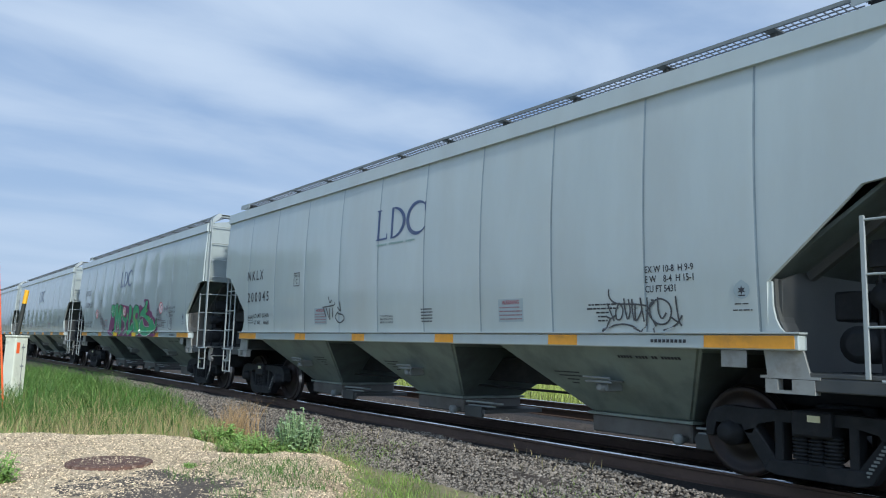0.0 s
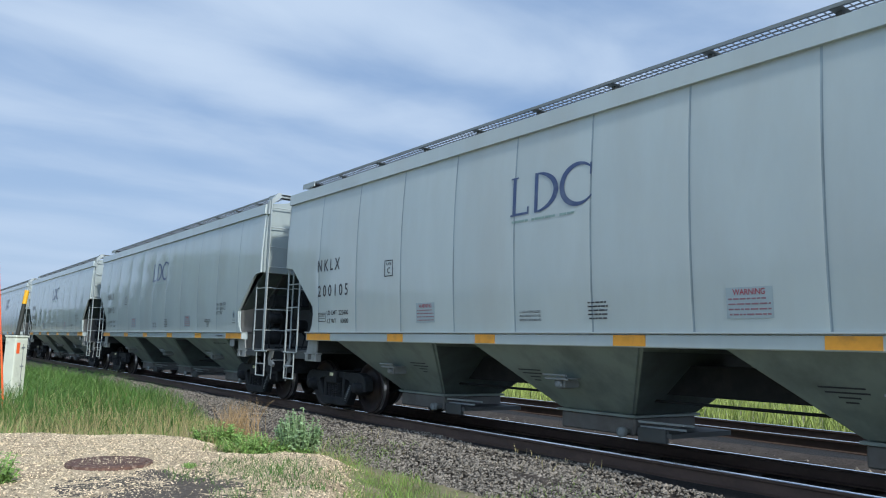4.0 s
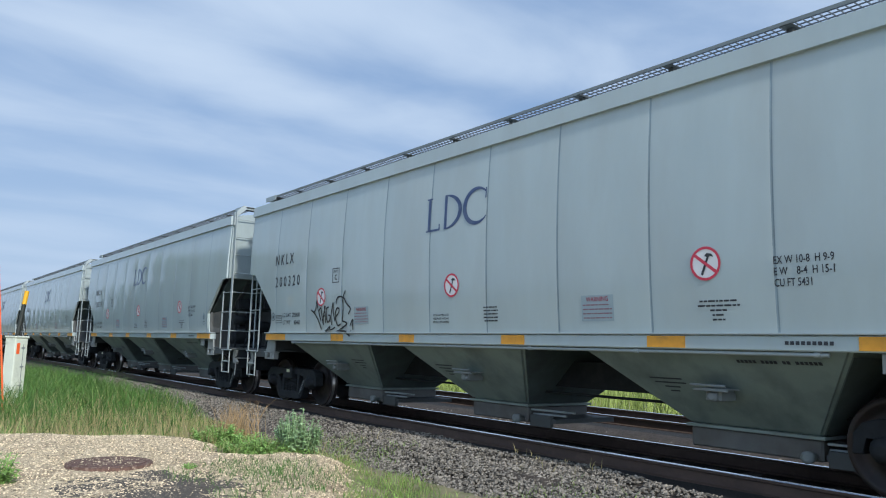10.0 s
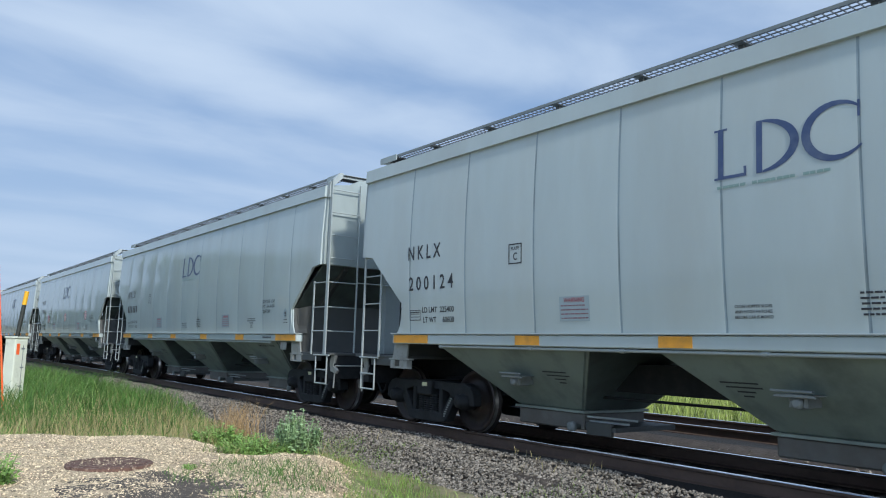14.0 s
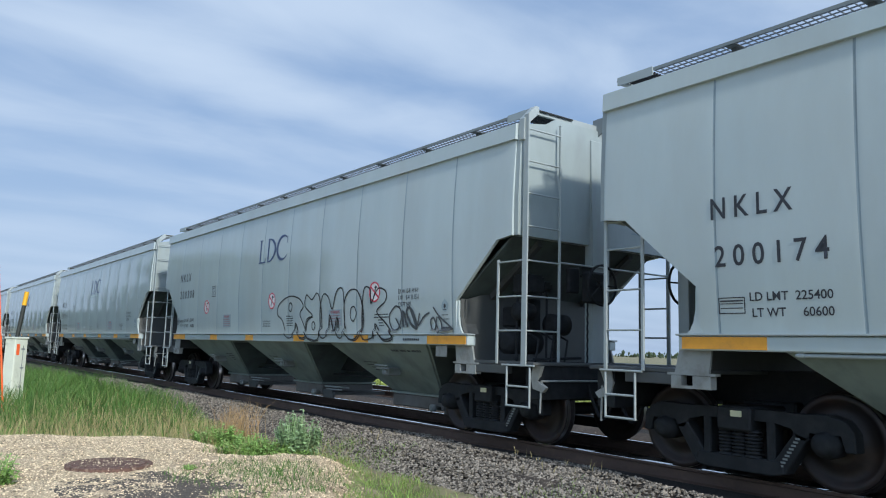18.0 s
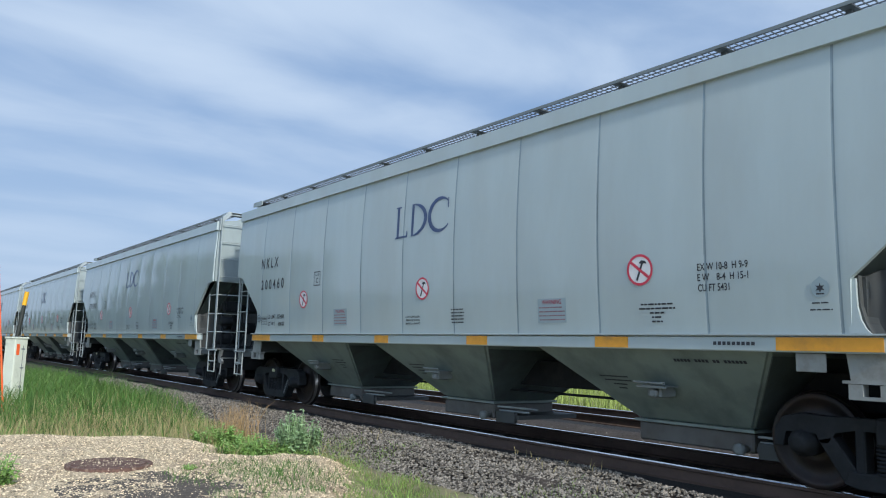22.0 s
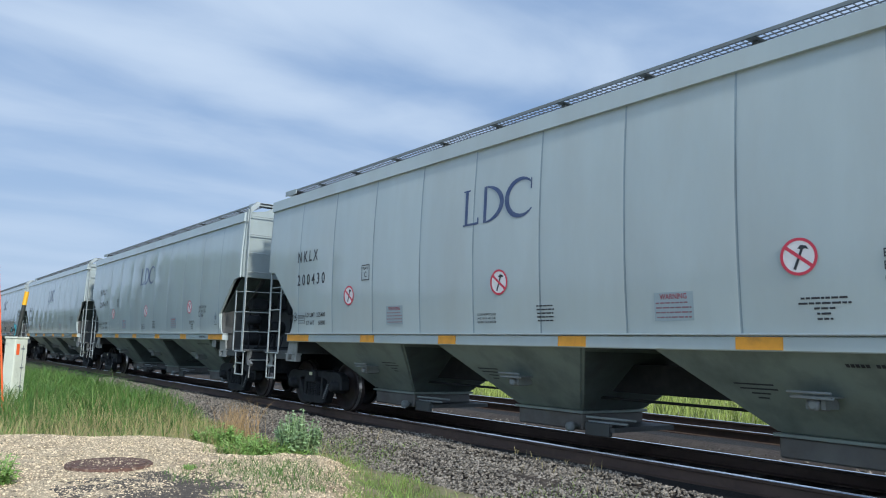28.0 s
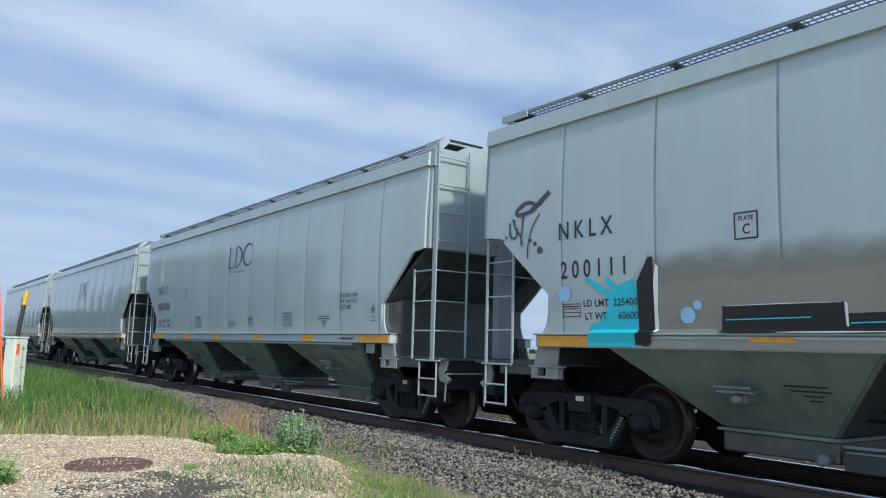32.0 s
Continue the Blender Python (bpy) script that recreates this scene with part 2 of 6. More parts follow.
    tan_spray=material("tan_spray", (0.36, 0.325, 0.25), 0.5, vary=0.08, scale=1.5, stretch=(1, 1, 3)),
    pale_tan=material("pale_tan_spray", (0.47, 0.43, 0.35), 0.5, vary=0.08, scale=1.5),
    sky_spray=material("pale_blue_spray", (0.30, 0.55, 0.80), 0.5, vary=0.1, scale=4.0),
    green_spray=material("green_spray", (0.012, 0.32, 0.14), 0.45, vary=0.12, scale=2.5, dirt=(0.20, 0.46, 0.06), dirt_at=(0.54, 0.70), dirt_scale=2.4),
    plum_spray=material("plum_spray", (0.17, 0.015, 0.115), 0.45, vary=0.1, scale=3.0),
    tan_mist=mist("tan_mist", (0.275, 0.265, 0.225), 2.36, 1.98),
    silver_spray=material("silver_spray", (0.42, 0.46, 0.47), 0.4, vary=0.06, scale=2.0),
)


# ---- mesh helpers ----
def box(bm, x0, x1, y0, y1, z0, z1):
    vs = [bm.verts.new((x, y, z)) for x in (x0, x1) for y in (y0, y1) for z in (z0, z1)]
    for f in ((0, 1, 3, 2), (4, 6, 7, 5), (0, 4, 5, 1), (2, 3, 7, 6), (0, 2, 6, 4), (1, 5, 7, 3)):
        bm.faces.new([vs[i] for i in f])


def bevelled(bm, width=0.012, segments=1):
    bmesh.ops.bevel(bm, geom=bm.edges[:], offset=width, segments=segments, affect="EDGES", clamp_overlap=True)
    return bm


def rod(bm, a, b, r, sides=8):
    a, b = Vector(a), Vector(b)
    turn = (b - a).to_track_quat("Z", "Y").to_matrix()
    rings = []
    for p in (a, b):
        rings.append([bm.verts.new(p + turn @ Vector((r * math.cos(2 * math.pi * i / sides), r * math.sin(2 * math.pi * i / sides), 0))) for i in range(sides)])
    for i in range(sides):
        f = bm.faces.new((rings[0][i], rings[0][(i + 1) % sides], rings[1][(i + 1) % sides], rings[1][i]))
        f.smooth = True
    bm.faces.new(rings[0][::-1]); bm.faces.new(rings[1])


def turned(bm, profile, axis="y", sides=28, centre=(0, 0, 0)):
    """Solid of revolution: profile is (along, radius) pairs from one end to the other."""
    rings = []
    for along, r in profile:
        ring = []
        for i in range(sides):
            a = 2 * math.pi * i / sides
            p = (r * math.cos(a), along, r * math.sin(a)) if axis == "y" else (along, r * math.cos(a), r * math.sin(a)) if axis == "x" else (r * math.cos(a), r * math.sin(a), along)
            ring.append(bm.verts.new(Vector(p) + Vector(centre)))
        rings.append(ring)
    for a, b in zip(rings, rings[1:]):
        for i in range(sides):
            bm.faces.new((a[i], a[(i + 1) % sides], b[(i + 1) % sides], b[i])).smooth = True
    bm.faces.new(rings[0]); bm.faces.new(rings[-1])


def slab(bm, outline, thick, at=Vector((0, 0, 0)), u=Vector((1, 0, 0)), v=Vector((0, 0, 1)), w=Vector((0, 1, 0))):
    """A plate with the given outline in u, v, thick along w."""
    lo = [bm.verts.new(at + u * a + v * b) for a, b in outline]
    hi = [bm.verts.new(at + u * a + v * b + w * thick) for a, b in outline]
    bm.faces.new(lo); bm.faces.new(hi[::-1])
    n = len(lo)
    for i in range(n):
        bm.faces.new((lo[i], hi[i], hi[(i + 1) % n], lo[(i + 1) % n]))


def finish(bm):
    bmesh.ops.recalc_face_normals(bm, faces=bm.faces[:])
    for ed in bm.edges:
        if any(not f.smooth for f in ed.link_faces):
            ed.smooth = False
    me = bpy.data.meshes.new("mesh")
    bm.to_mesh(me)
    bm.free()
    return me


def part(name, bm, mat, parent, label=""):
    me = finish(bm) if isinstance(bm, bmesh.types.BMesh) else bm
    me.name = name
    if not me.materials:
        me.materials.append(mat)
    ob = new(name, me)
    ob.parent = parent
    return tagged(ob, label)


def thing(name, label, category, group="", kind=""):
    return tagged(new(name), label, category, group, kind)


# ---- the train ----
TRACK_Y = 8.195          # middle of the near track
CAR_PITCH = 16.748       # coupler to coupler
LONG = 1.02              # the body's length over the drawing's
HALF = 7.45              # half length of the body
SEAMS = (-7.45, -6.0, -4.63, -3.24, -1.87, -0.58, 0.74, 2.08, 3.45, 4.85, 6.15, 7.45)


def along(x):
    """From the drawing's length to the car's: the body is drawn out, the end fittings keep their size."""
    return x * LONG if abs(x) <= 6.0 else x + math.copysign(6.0 * (LONG - 1), x)


def side_y(z):
    """The near side sheet bulges: its outline across the car."""
    return -(1.58 - 0.06 * ((z - 2.8) / 1.35) ** 2)


def low_edge(x):
    """Lower edge of the side sheet: the sill, cut away over the trucks."""
    a = abs(x)
    if a <= 6.22:
        return 1.44
    if a <= 6.24:
        return 1.93
    if a <= 6.94:
        return 1.93 + (a - 6.24) / 0.70 * 0.61
    if a <= 7.14:
        return 2.54 + (a - 6.94) / 0.20 * 0.18
    return 2.72 + (a - 7.14) / 0.31 * 0.04


def panel_mesh(x0, x1, sign):
    """One side sheet between two posts, its long edges drawn in a little where it is welded to them."""
    bm = bmesh.new()
    xs = sorted({x0, x0 + 0.014, x0 + 0.05, x1 - 0.05, x1 - 0.014, x1} | {c for c in (-7.14, -6.94, -6.24, -6.22, 6.22, 6.24, 6.94, 7.14) if x0 < c < x1} | {(x0 + x1) / 2})
    cols = []
    for x in xs:
        d = min(x - x0, x1 - x)
        pinch = 0.003 if d < 0.01 else 0.0012 if d < 0.04 else 0.0
        z0 = low_edge(x)
        col = []
        for i in range(11):
            z = z0 + (4.17 - z0) * i / 10
            col.append((bm.verts.new((x, sign * (-side_y(z) - pinch), z)), bm.verts.new((x, sign * (-side_y(z) - 0.05), z))))
        cols.append(col)
    for a, b in zip(cols, cols[1:]):
        for i in range(10):
            f = bm.faces.new((a[i][0], b[i][0], b[i + 1][0], a[i + 1][0]))
            f.smooth = True
            # strips at the welds get a darker colour, the shade of the dents
            edge = min(b[0][0].co.x - x0, x1 - a[0][0].co.x)
            f.material_index = 1 if edge < 0.028 and abs(a[0][0].co.x) < 7.3 else 0
            bm.faces.new((a[i][1], b[i][1], b[i + 1][1], a[i + 1][1]))
        bm.faces.new((a[0][0], a[0][1], b[0][1], b[0][0])); bm.faces.new((a[10][0], a[10][1], b[10][1], b[10][0]))
    for c in (cols[0], cols[-1]):
        for i in range(10):
            bm.faces.new((c[i][0], c[i][1], c[i + 1][1], c[i + 1][0]))
    return bm


def two_paints(me):
    me.materials.append(M["paint"]); me.materials.append(M["seam"])
    return me


def ladder(car, name, stiles, rungs, r=0.0125, mat=None, label=""):
    """stiles: (a, b, half width); rungs: (a, b)."""
    mat = mat or M["light_paint"]
    top = None
    for a, b, w in stiles:
        bm = bmesh.new()
        box(bm, min(a[0], b[0]) - w, max(a[0], b[0]) + w, min(a[1], b[1]) - 0.012, max(a[1], b[1]) + 0.012, min(a[2], b[2]), max(a[2], b[2]))
        if top is None:
            top = part(name, bevelled(bm, 0.006), mat, car, label)
        else:
            part("stile", bevelled(bm, 0.006), mat, top)
    for a, b in rungs:
        bm = bmesh.new()
        rod(bm, a, b, r, 6)
        part("rung", bm, mat, top)
    return top


def hopper_mesh(top, bottom):
    bm = bmesh.new()
    rings = []
    for x0, x1, y, z in ((top[0], top[1], 1.50, 1.31), (bottom[0], bottom[1], 0.62, 0.47)):
        rings.append([bm.verts.new(p) for p in ((x0, -y, z), (x1, -y, z), (x1, y, z), (x0, y, z))])
    for a, b in zip(rings, rings[1:]):
        for i in range(4):
            bm.faces.new((a[i], a[(i + 1) % 4], b[(i + 1) % 4], b[i]))
    bm.faces.new(rings[0]); bm.faces.new(rings[-1])
    return bevelled(bm, 0.03, 2)


def side_frame_mesh(sign):
    """Cast truck side frame: arched top over both journals, two windows, columns and a spring seat."""
    bm = bmesh.new()
    y0, t = sign * 1.0 - 0.085, 0.17
    at = Vector((0, y0, 0))
    top = [(-1.17, 0.40), (-1.16, 0.58), (-1.08, 0.68), (-0.92, 0.73), (-0.62, 0.70), (-0.40, 0.72), (0.40, 0.72), (0.62, 0.70), (0.92, 0.73), (1.08, 0.68), (1.16, 0.58), (1.17, 0.40),
           (1.07, 0.40), (1.05, 0.56), (0.74, 0.56), (0.72, 0.46), (0.63, 0.46), (0.58, 0.58), (0.40, 0.61), (-0.40, 0.61), (-0.58, 0.58), (-0.63, 0.46), (-0.72, 0.46), (-0.74, 0.56), (-1.05, 0.56), (-1.07, 0.40)]
    slab(bm, top, t, at)
    slab(bm, [(-0.50, 0.13), (-0.38, 0.10), (0.38, 0.10), (0.50, 0.13), (0.46, 0.25), (-0.46, 0.25)], t + 0.03, at - Vector((0, 0.015, 0)))
    for s in (-1, 1):
        slab(bm, [(s * 0.74, 0.50), (s * 0.60, 0.54), (s * 0.36, 0.22), (s * 0.50, 0.13)], t, at)
        slab(bm, [(s * 0.40, 0.62), (s * 0.31, 0.62), (s * 0.31, 0.24), (s * 0.40, 0.24)], t, at)
    bmesh.ops.bevel(bm, geom=bm.edges[:], offset=0.012, segments=1, affect="EDGES", clamp_overlap=True)
    return bm


def wheel_mesh(side):
    bm = bmesh.new()
    s = side
    prof = [(s * 0.835, 0.16), (s * 0.835, 0.20), (s * 0.79, 0.24), (s * 0.775, 0.37), (s * 0.82, 0.395), (s * 0.82, 0.447), (s * 0.805, 0.457), (s * 0.745, 0.460), (s * 0.715, 0.484), (s * 0.69, 0.484), (s * 0.685, 0.40), (s * 0.74, 0.36), (s * 0.75, 0.22), (s * 0.69, 0.18)]
    turned(bm, prof, "y", 40)
    me = finish(bm)
    me.materials.append(M["wheel_steel"]); me.materials.append(M["tread"])
    for p in me.polygons:
        c = p.center
        if math.hypot(c.x, c.z) > 0.452 and 0.745 < abs(c.y) < 0.806:
            p.material_index = 1
    return me


TRUCK_X, AXLE = {1: 6.52, -1: -6.23}, 0.889
TRUCK_PARTS = ("truck_bolster", "wheelset", "wheel")
HOPPERS = (((-5.40, -2.40), (-4.48, -3.25)), ((-1.52, 1.40), (-0.62, 0.60)), ((2.36, 5.48), (3.28, 4.76)))
ORANGE = ((-6.42, -5.50), (-3.58, -3.14), (-1.36, -0.95), (1.06, 1.50), (3.40, 3.87), (5.56, 6.49))


def far_ladder(car, e, tall):
    """The ladders on the far side, plain: only their outline shows through the gaps."""
    bm = bmesh.new()
    y, xo, xi = 1.49, e * 7.62, e * 7.09
    for x, z in ((xi, 2.6), (xo, 4.4 if tall else 2.78)):
        box(bm, x - 0.03, x + 0.03, y - 0.012, y + 0.012, 0.55, z)
    for z in (0.56, 0.80, 1.06, 1.50, 1.95, 2.42):
        rod(bm, (xi, y, z), (xo, y, z), 0.015, 5)
    if tall:
        box(bm, xo - 0.02, xo + 0.02, 0.85, 0.88, 1.1, 4.4)
        for z in (1.50, 1.95, 2.42, 2.88, 3.32, 3.76, 4.20):
            rod(bm, (xo, y, z), (xo, 0.86, z), 0.014, 5)
    part("far_ladder", bm, M["light_paint"], car)


def brake_gear(car, e):
    """Reservoir, valves and the hand brake, on one end of each car only; a car turned round shows them on its far side."""
    def gear(bm):
        if e < 0:
            for v in bm.verts:
                v.co.y = -v.co.y
        return bm

    bm = bmesh.new()
    turned(bm, [(-1.15, 0.10), (-1.12, 0.17), (-0.55, 0.17), (-0.52, 0.10)], "y", 18, (e * 6.85, 0, 1.36))
    part("air_reservoir", gear(bm), M["dark_steel"], car)
    bm = bmesh.new()
    box(bm, e * 6.72 - 0.16, e * 6.72 + 0.16, -0.95, -0.62, 1.58, 1.86)
    box(bm, e * 6.92 - 0.05, e * 6.92 + 0.05, -0.80, -0.56, 1.52, 1.98)
    part("brake_valve", gear(bevelled(bm, 0.02)), M["dark_steel"], car)
    bm = bmesh.new()
    turned(bm, [(-0.62, 0.06), (-0.60, 0.15), (-0.30, 0.15), (-0.27, 0.06)], "y", 16, (e * 7.18, 0, 1.62))
    rod(bm, (e * 7.18, -0.5, 1.48), (e * 7.18, -0.5, 1.09), 0.03, 6)
    part("brake_cylinder", gear(bm), M["dark_steel"], car)
    if e > 0:
        bm = bmesh.new()
        box(bm, 6.95, 7.22, -1.12, -0.72, 2.02, 2.30)
        box(bm, 7.02, 7.16, -0.72, -0.50, 2.08, 2.22)
        part("control_valve", bevelled(bm, 0.035, 2), M["dark_steel"], car)
        bm = bmesh.new()
        turned(bm, [(-1.18, 0.05), (-1.16, 0.12), (-0.88, 0.12), (-0.85, 0.05)], "y", 16, (7.10, 0, 1.78))
        part("dirt_collector", bm, M["dark_steel"], car)
        bm = bmesh.new()
        for y in (-0.98, -0.70, -0.42):
            rod(bm, (7.30, y, 1.10), (7.26, y + 0.10, 1.40), 0.016, 5)
            rod(bm, (7.26, y + 0.10, 1.40), (6.95, y + 0.12, 1.52), 0.016, 5)
        rod(bm, (7.40, -1.10, 1.13), (7.40, -0.20, 1.16), 0.02, 6)
        rod(bm, (7.05, -1.10, 1.10), (7.05, -1.10, 2.02), 0.018, 6)
        rod(bm, (7.12, -0.60, 1.12), (7.12, -0.60, 2.10), 0.018, 6)
        part("air_piping", bm, M["dark_steel"], car)
    bm = bmesh.new()
    box(bm, min(e * 7.56, e * 7.60), max(e * 7.56, e * 7.60), -0.42, -0.17, 2.28, 2.44)
    box(bm, min(e * 7.50, e * 7.58), max(e * 7.50, e * 7.58), -0.62, -0.42, 2.05, 2.40)
    part("brake_bracket", gear(bevelled(bm, 0.015)), M["dark_steel"], car)
    # hand brake wheel with its housing
    bm = bmesh.new()
    box(bm, min(e * 7.58, e * 7.72), max(e * 7.58, e * 7.72), -0.40, 0.0, 1.92, 2.36)
    hb = part("hand_brake", gear(bevelled(bm, 0.03)), M["dark_steel"], car)
    bm = bmesh.new()
    cy, cz, rr = -0.20, 2.17, 0.28
    ring = [(e * 7.80, cy + rr * math.cos(a), cz + rr * math.sin(a)) for a in [2 * math.pi * i / 20 for i in range(20)]]
    for i in range(20):
        rod(bm, ring[i], ring[(i + 1) % 20], 0.018, 6)
    for i in range(0, 20, 4):
        rod(bm, (e * 7.77, cy, cz), ring[i], 0.012, 5)
    rod(bm, (e * 7.70, cy, cz), (e * 7.82, cy, cz), 0.04, 8)
    part("brake_wheel", gear(bm), M["dark_steel"], hb)
    bm = bmesh.new()
    for k in range(14):
        z = 1.94 - 0.06 * k
        rod(bm, (e * 7.64, cy - 0.13 + 0.012 * (k % 2), z), (e * 7.64, cy - 0.13 + 0.012 * (1 - k % 2), z - 0.06), 0.013, 5)
    part("brake_chain", gear(bm), M["dark_steel"], hb)


def build_car(brake):
    car = thing("hopper_car", "light grey three-bay covered hopper railcar rolling on the track", "freight car", "hopper cars of the train")
    # side sheets
    for sign in (-1, 1):
        if sign == -1:
            for x0, x1 in zip(SEAMS, SEAMS[1:]):
                part("side_panel", two_paints(finish(panel_mesh(x0, x1, sign))), M["paint"], car)
        else:
            part("far_side_sheet", two_paints(finish(panel_mesh(SEAMS[0], SEAMS[-1], sign))), M["paint"], car)
        bm = bmesh.new()
        box(bm, -6.47, 6.53, sign * 1.475 - 0.075, sign * 1.475 + 0.075, 1.29, 1.435)
        part("side_sill", bevelled(bm, 0.012), M["paint"], car, "pale grey side sill with reflective markers")
        bm = bmesh.new()
        box(bm, -6.49, 6.55, sign * 1.50 - 0.075, sign * 1.50 + 0.075, 1.437, 1.457)
        part("sill_ledge", bevelled(bm, 0.005), M["light_paint"], car)
        bm = bmesh.new()
        outline = [(1.49, 4.062), (1.575, 4.068), (1.562, 4.28), (1.44, 4.31), (1.40, 4.25), (1.47, 4.062)]
        slab(bm, [(sign * a, b) for a, b in outline], 2 * HALF + 0.06, Vector((-HALF - 0.03, 0, 0)), Vector((0, 1, 0)), Vector((0, 0, 1)), Vector((1, 0, 0)))
        part("top_chord", bm, M["paint"], car)
    # roof, curved in section
    bm = bmesh.new()
    arc = [(1.42 * math.sin(a), 4.28 + 0.13 * (math.cos(a) ** 2)) for a in [math.pi / 2 * i / 8 for i in range(-8, 9)]]
    slab(bm, arc + [(1.40, 4.24), (-1.40, 4.24)], 2 * HALF, Vector((-HALF, 0, 0)), Vector((0, 1, 0)), Vector((0, 0, 1)), Vector((1, 0, 0)))
    part("roof", bm, M["paint"], car)
    # long hatch covers and the walkway along each edge
    for x0, x1 in ((-6.6, -2.3), (-2.2, 2.2), (2.3, 6.6)):
        bm = bmesh.new()
        box(bm, x0, x1, -0.30, 0.30, 4.38, 4.47)
        part("hatch_cover", bevelled(bm, 0.03), M["light_paint"], car)
    for sign in (-1, 1):
        bm = bmesh.new()
        for k in range(4):
            y = sign * (0.96 + 0.085 * k)
            box(bm, -7.0, 7.0, y - 0.003, y + 0.003, 4.524, 4.538)
        x = -7.0
        while x < 7.0:
            box(bm, x, x + 0.009, sign * 1.10 - 0.16, sign * 1.10 + 0.16, 4.526, 4.536)
            x += 0.080
        part("walkway", bm, M["walk_steel"], car, "steel grating walkway along the roof")
        bm = bmesh.new()
        box(bm, -7.0, 7.0, sign * 1.265 - 0.005, sign * 1.265 + 0.005, 4.515, 4.550)
        part("walkway_edge", bm, M["frame_paint"], car)
        for x in SEAMS[1:-1] if sign == -1 else ():
            bm = bmesh.new()
            box(bm, x - 0.05, x + 0.07, sign * 1.10 - 0.16, sign * 1.10 + 0.16, 4.506, 4.515)
            box(bm, x - 0.03, x + 0.03, sign * 1.14 - 0.03, sign * 1.14 + 0.03, 4.34, 4.51)
            part("walkway_bracket", bm, M["web_paint"], car)
    # ends
    for e in (-1, 1):
        bm = bmesh.new()
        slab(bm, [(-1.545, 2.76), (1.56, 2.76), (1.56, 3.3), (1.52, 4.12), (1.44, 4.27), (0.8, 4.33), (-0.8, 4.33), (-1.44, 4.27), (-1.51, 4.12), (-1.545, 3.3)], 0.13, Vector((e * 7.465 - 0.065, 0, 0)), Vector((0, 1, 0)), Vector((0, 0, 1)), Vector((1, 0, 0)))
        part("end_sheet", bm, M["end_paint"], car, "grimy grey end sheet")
        bm = bmesh.new()
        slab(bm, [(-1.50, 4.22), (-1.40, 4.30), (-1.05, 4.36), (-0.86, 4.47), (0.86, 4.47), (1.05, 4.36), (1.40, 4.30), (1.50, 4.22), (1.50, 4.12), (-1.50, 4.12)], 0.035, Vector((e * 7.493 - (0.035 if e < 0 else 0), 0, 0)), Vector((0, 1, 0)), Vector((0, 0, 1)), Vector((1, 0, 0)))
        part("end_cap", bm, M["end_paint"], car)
        bm = bmesh.new()
        box(bm, min(e * 7.46, e * 7.50), max(e * 7.46, e * 7.50), -1.27, 1.27, 4.475, 4.557)
        part("cross_walkway_edge", bevelled(bm, 0.006), M["light_paint"], car)
        for sign in (-1, 1):
            bm = bmesh.new()
            box(bm, min(e * 6.98, e * 7.50), max(e * 6.98, e * 7.50), sign * 1.275 - 0.008, sign * 1.275 + 0.008, 4.46, 4.56)
            part("corner_plate", bm, M["light_paint"], car)
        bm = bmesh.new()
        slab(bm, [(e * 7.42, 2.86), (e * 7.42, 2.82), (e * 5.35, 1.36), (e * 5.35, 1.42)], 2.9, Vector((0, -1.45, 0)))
        part("slope_sheet", bm, M["shaded_paint"], car)
        # curved cheek and web over the truck
        for sign in (-1, 1):
            bm = bmesh.new()
            pts = [(6.20, 1.96), (6.27, 1.93), (6.275, 1.70), (6.30, 1.58), (6.34, 1.50), (6.38, 1.46), (6.20, 1.46)]
            slab(bm, [(e * a, b) for a, b in pts], 0.03, Vector((0, sign * 1.51 - 0.015, 0)))
            part("cheek_plate", bm, M["paint"], car)
            bm = bmesh.new()
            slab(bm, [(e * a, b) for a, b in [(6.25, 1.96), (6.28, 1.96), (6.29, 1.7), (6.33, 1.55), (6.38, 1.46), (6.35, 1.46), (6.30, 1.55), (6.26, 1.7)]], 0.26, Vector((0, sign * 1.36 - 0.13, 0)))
            part("cheek_return", bm, M["web_paint"], car, "dark grey curved return of the cheek plate")
            bm = bmesh.new()
            slab(bm, [(e * 6.14, 1.29), (e * 6.52, 1.29), (e * 6.58, 1.06), (e * 6.17, 1.06)], 0.03, Vector((0, sign * 1.45 - 0.015, 0)))
            part("jacking_plate", bm, M["pad_paint"], car)
            bm = bmesh.new()
            x0, x1 = min(e * 6.15, e * 6.62), max(e * 6.15, e * 6.62)
            y0 = sign * 1.42
            for a, b, c, d in ((x0 - 0.05, x1 + 0.05, 1.035, 1.06), (x0, x1, 0.90, 0.93), (x0, x0 + 0.12, 0.93, 1.03), (x0 + 0.26, x1, 0.93, 1.03)):
                box(bm, a, b, y0 - 0.05, y0 + 0.05, c, d)
            part("jacking_pad", bm, M["pad_paint"], car, "pale steel jacking pad with a square hole")
            bm = bmesh.new()
            box(bm, min(e * 6.55, e * 7.25), max(e * 6.55, e * 7.25), sign * 1.40 - 0.06, sign * 1.40 + 0.06, 0.93, 1.05)
            part("end_beam", bevelled(bm, 0.01), M["web_paint"], car)
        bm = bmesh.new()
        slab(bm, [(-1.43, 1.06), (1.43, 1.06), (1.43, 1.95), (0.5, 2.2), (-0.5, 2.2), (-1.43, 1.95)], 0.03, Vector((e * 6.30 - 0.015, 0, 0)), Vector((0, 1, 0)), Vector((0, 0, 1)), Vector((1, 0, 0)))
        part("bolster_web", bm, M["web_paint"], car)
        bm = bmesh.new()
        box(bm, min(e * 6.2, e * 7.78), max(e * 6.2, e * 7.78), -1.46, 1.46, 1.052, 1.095)
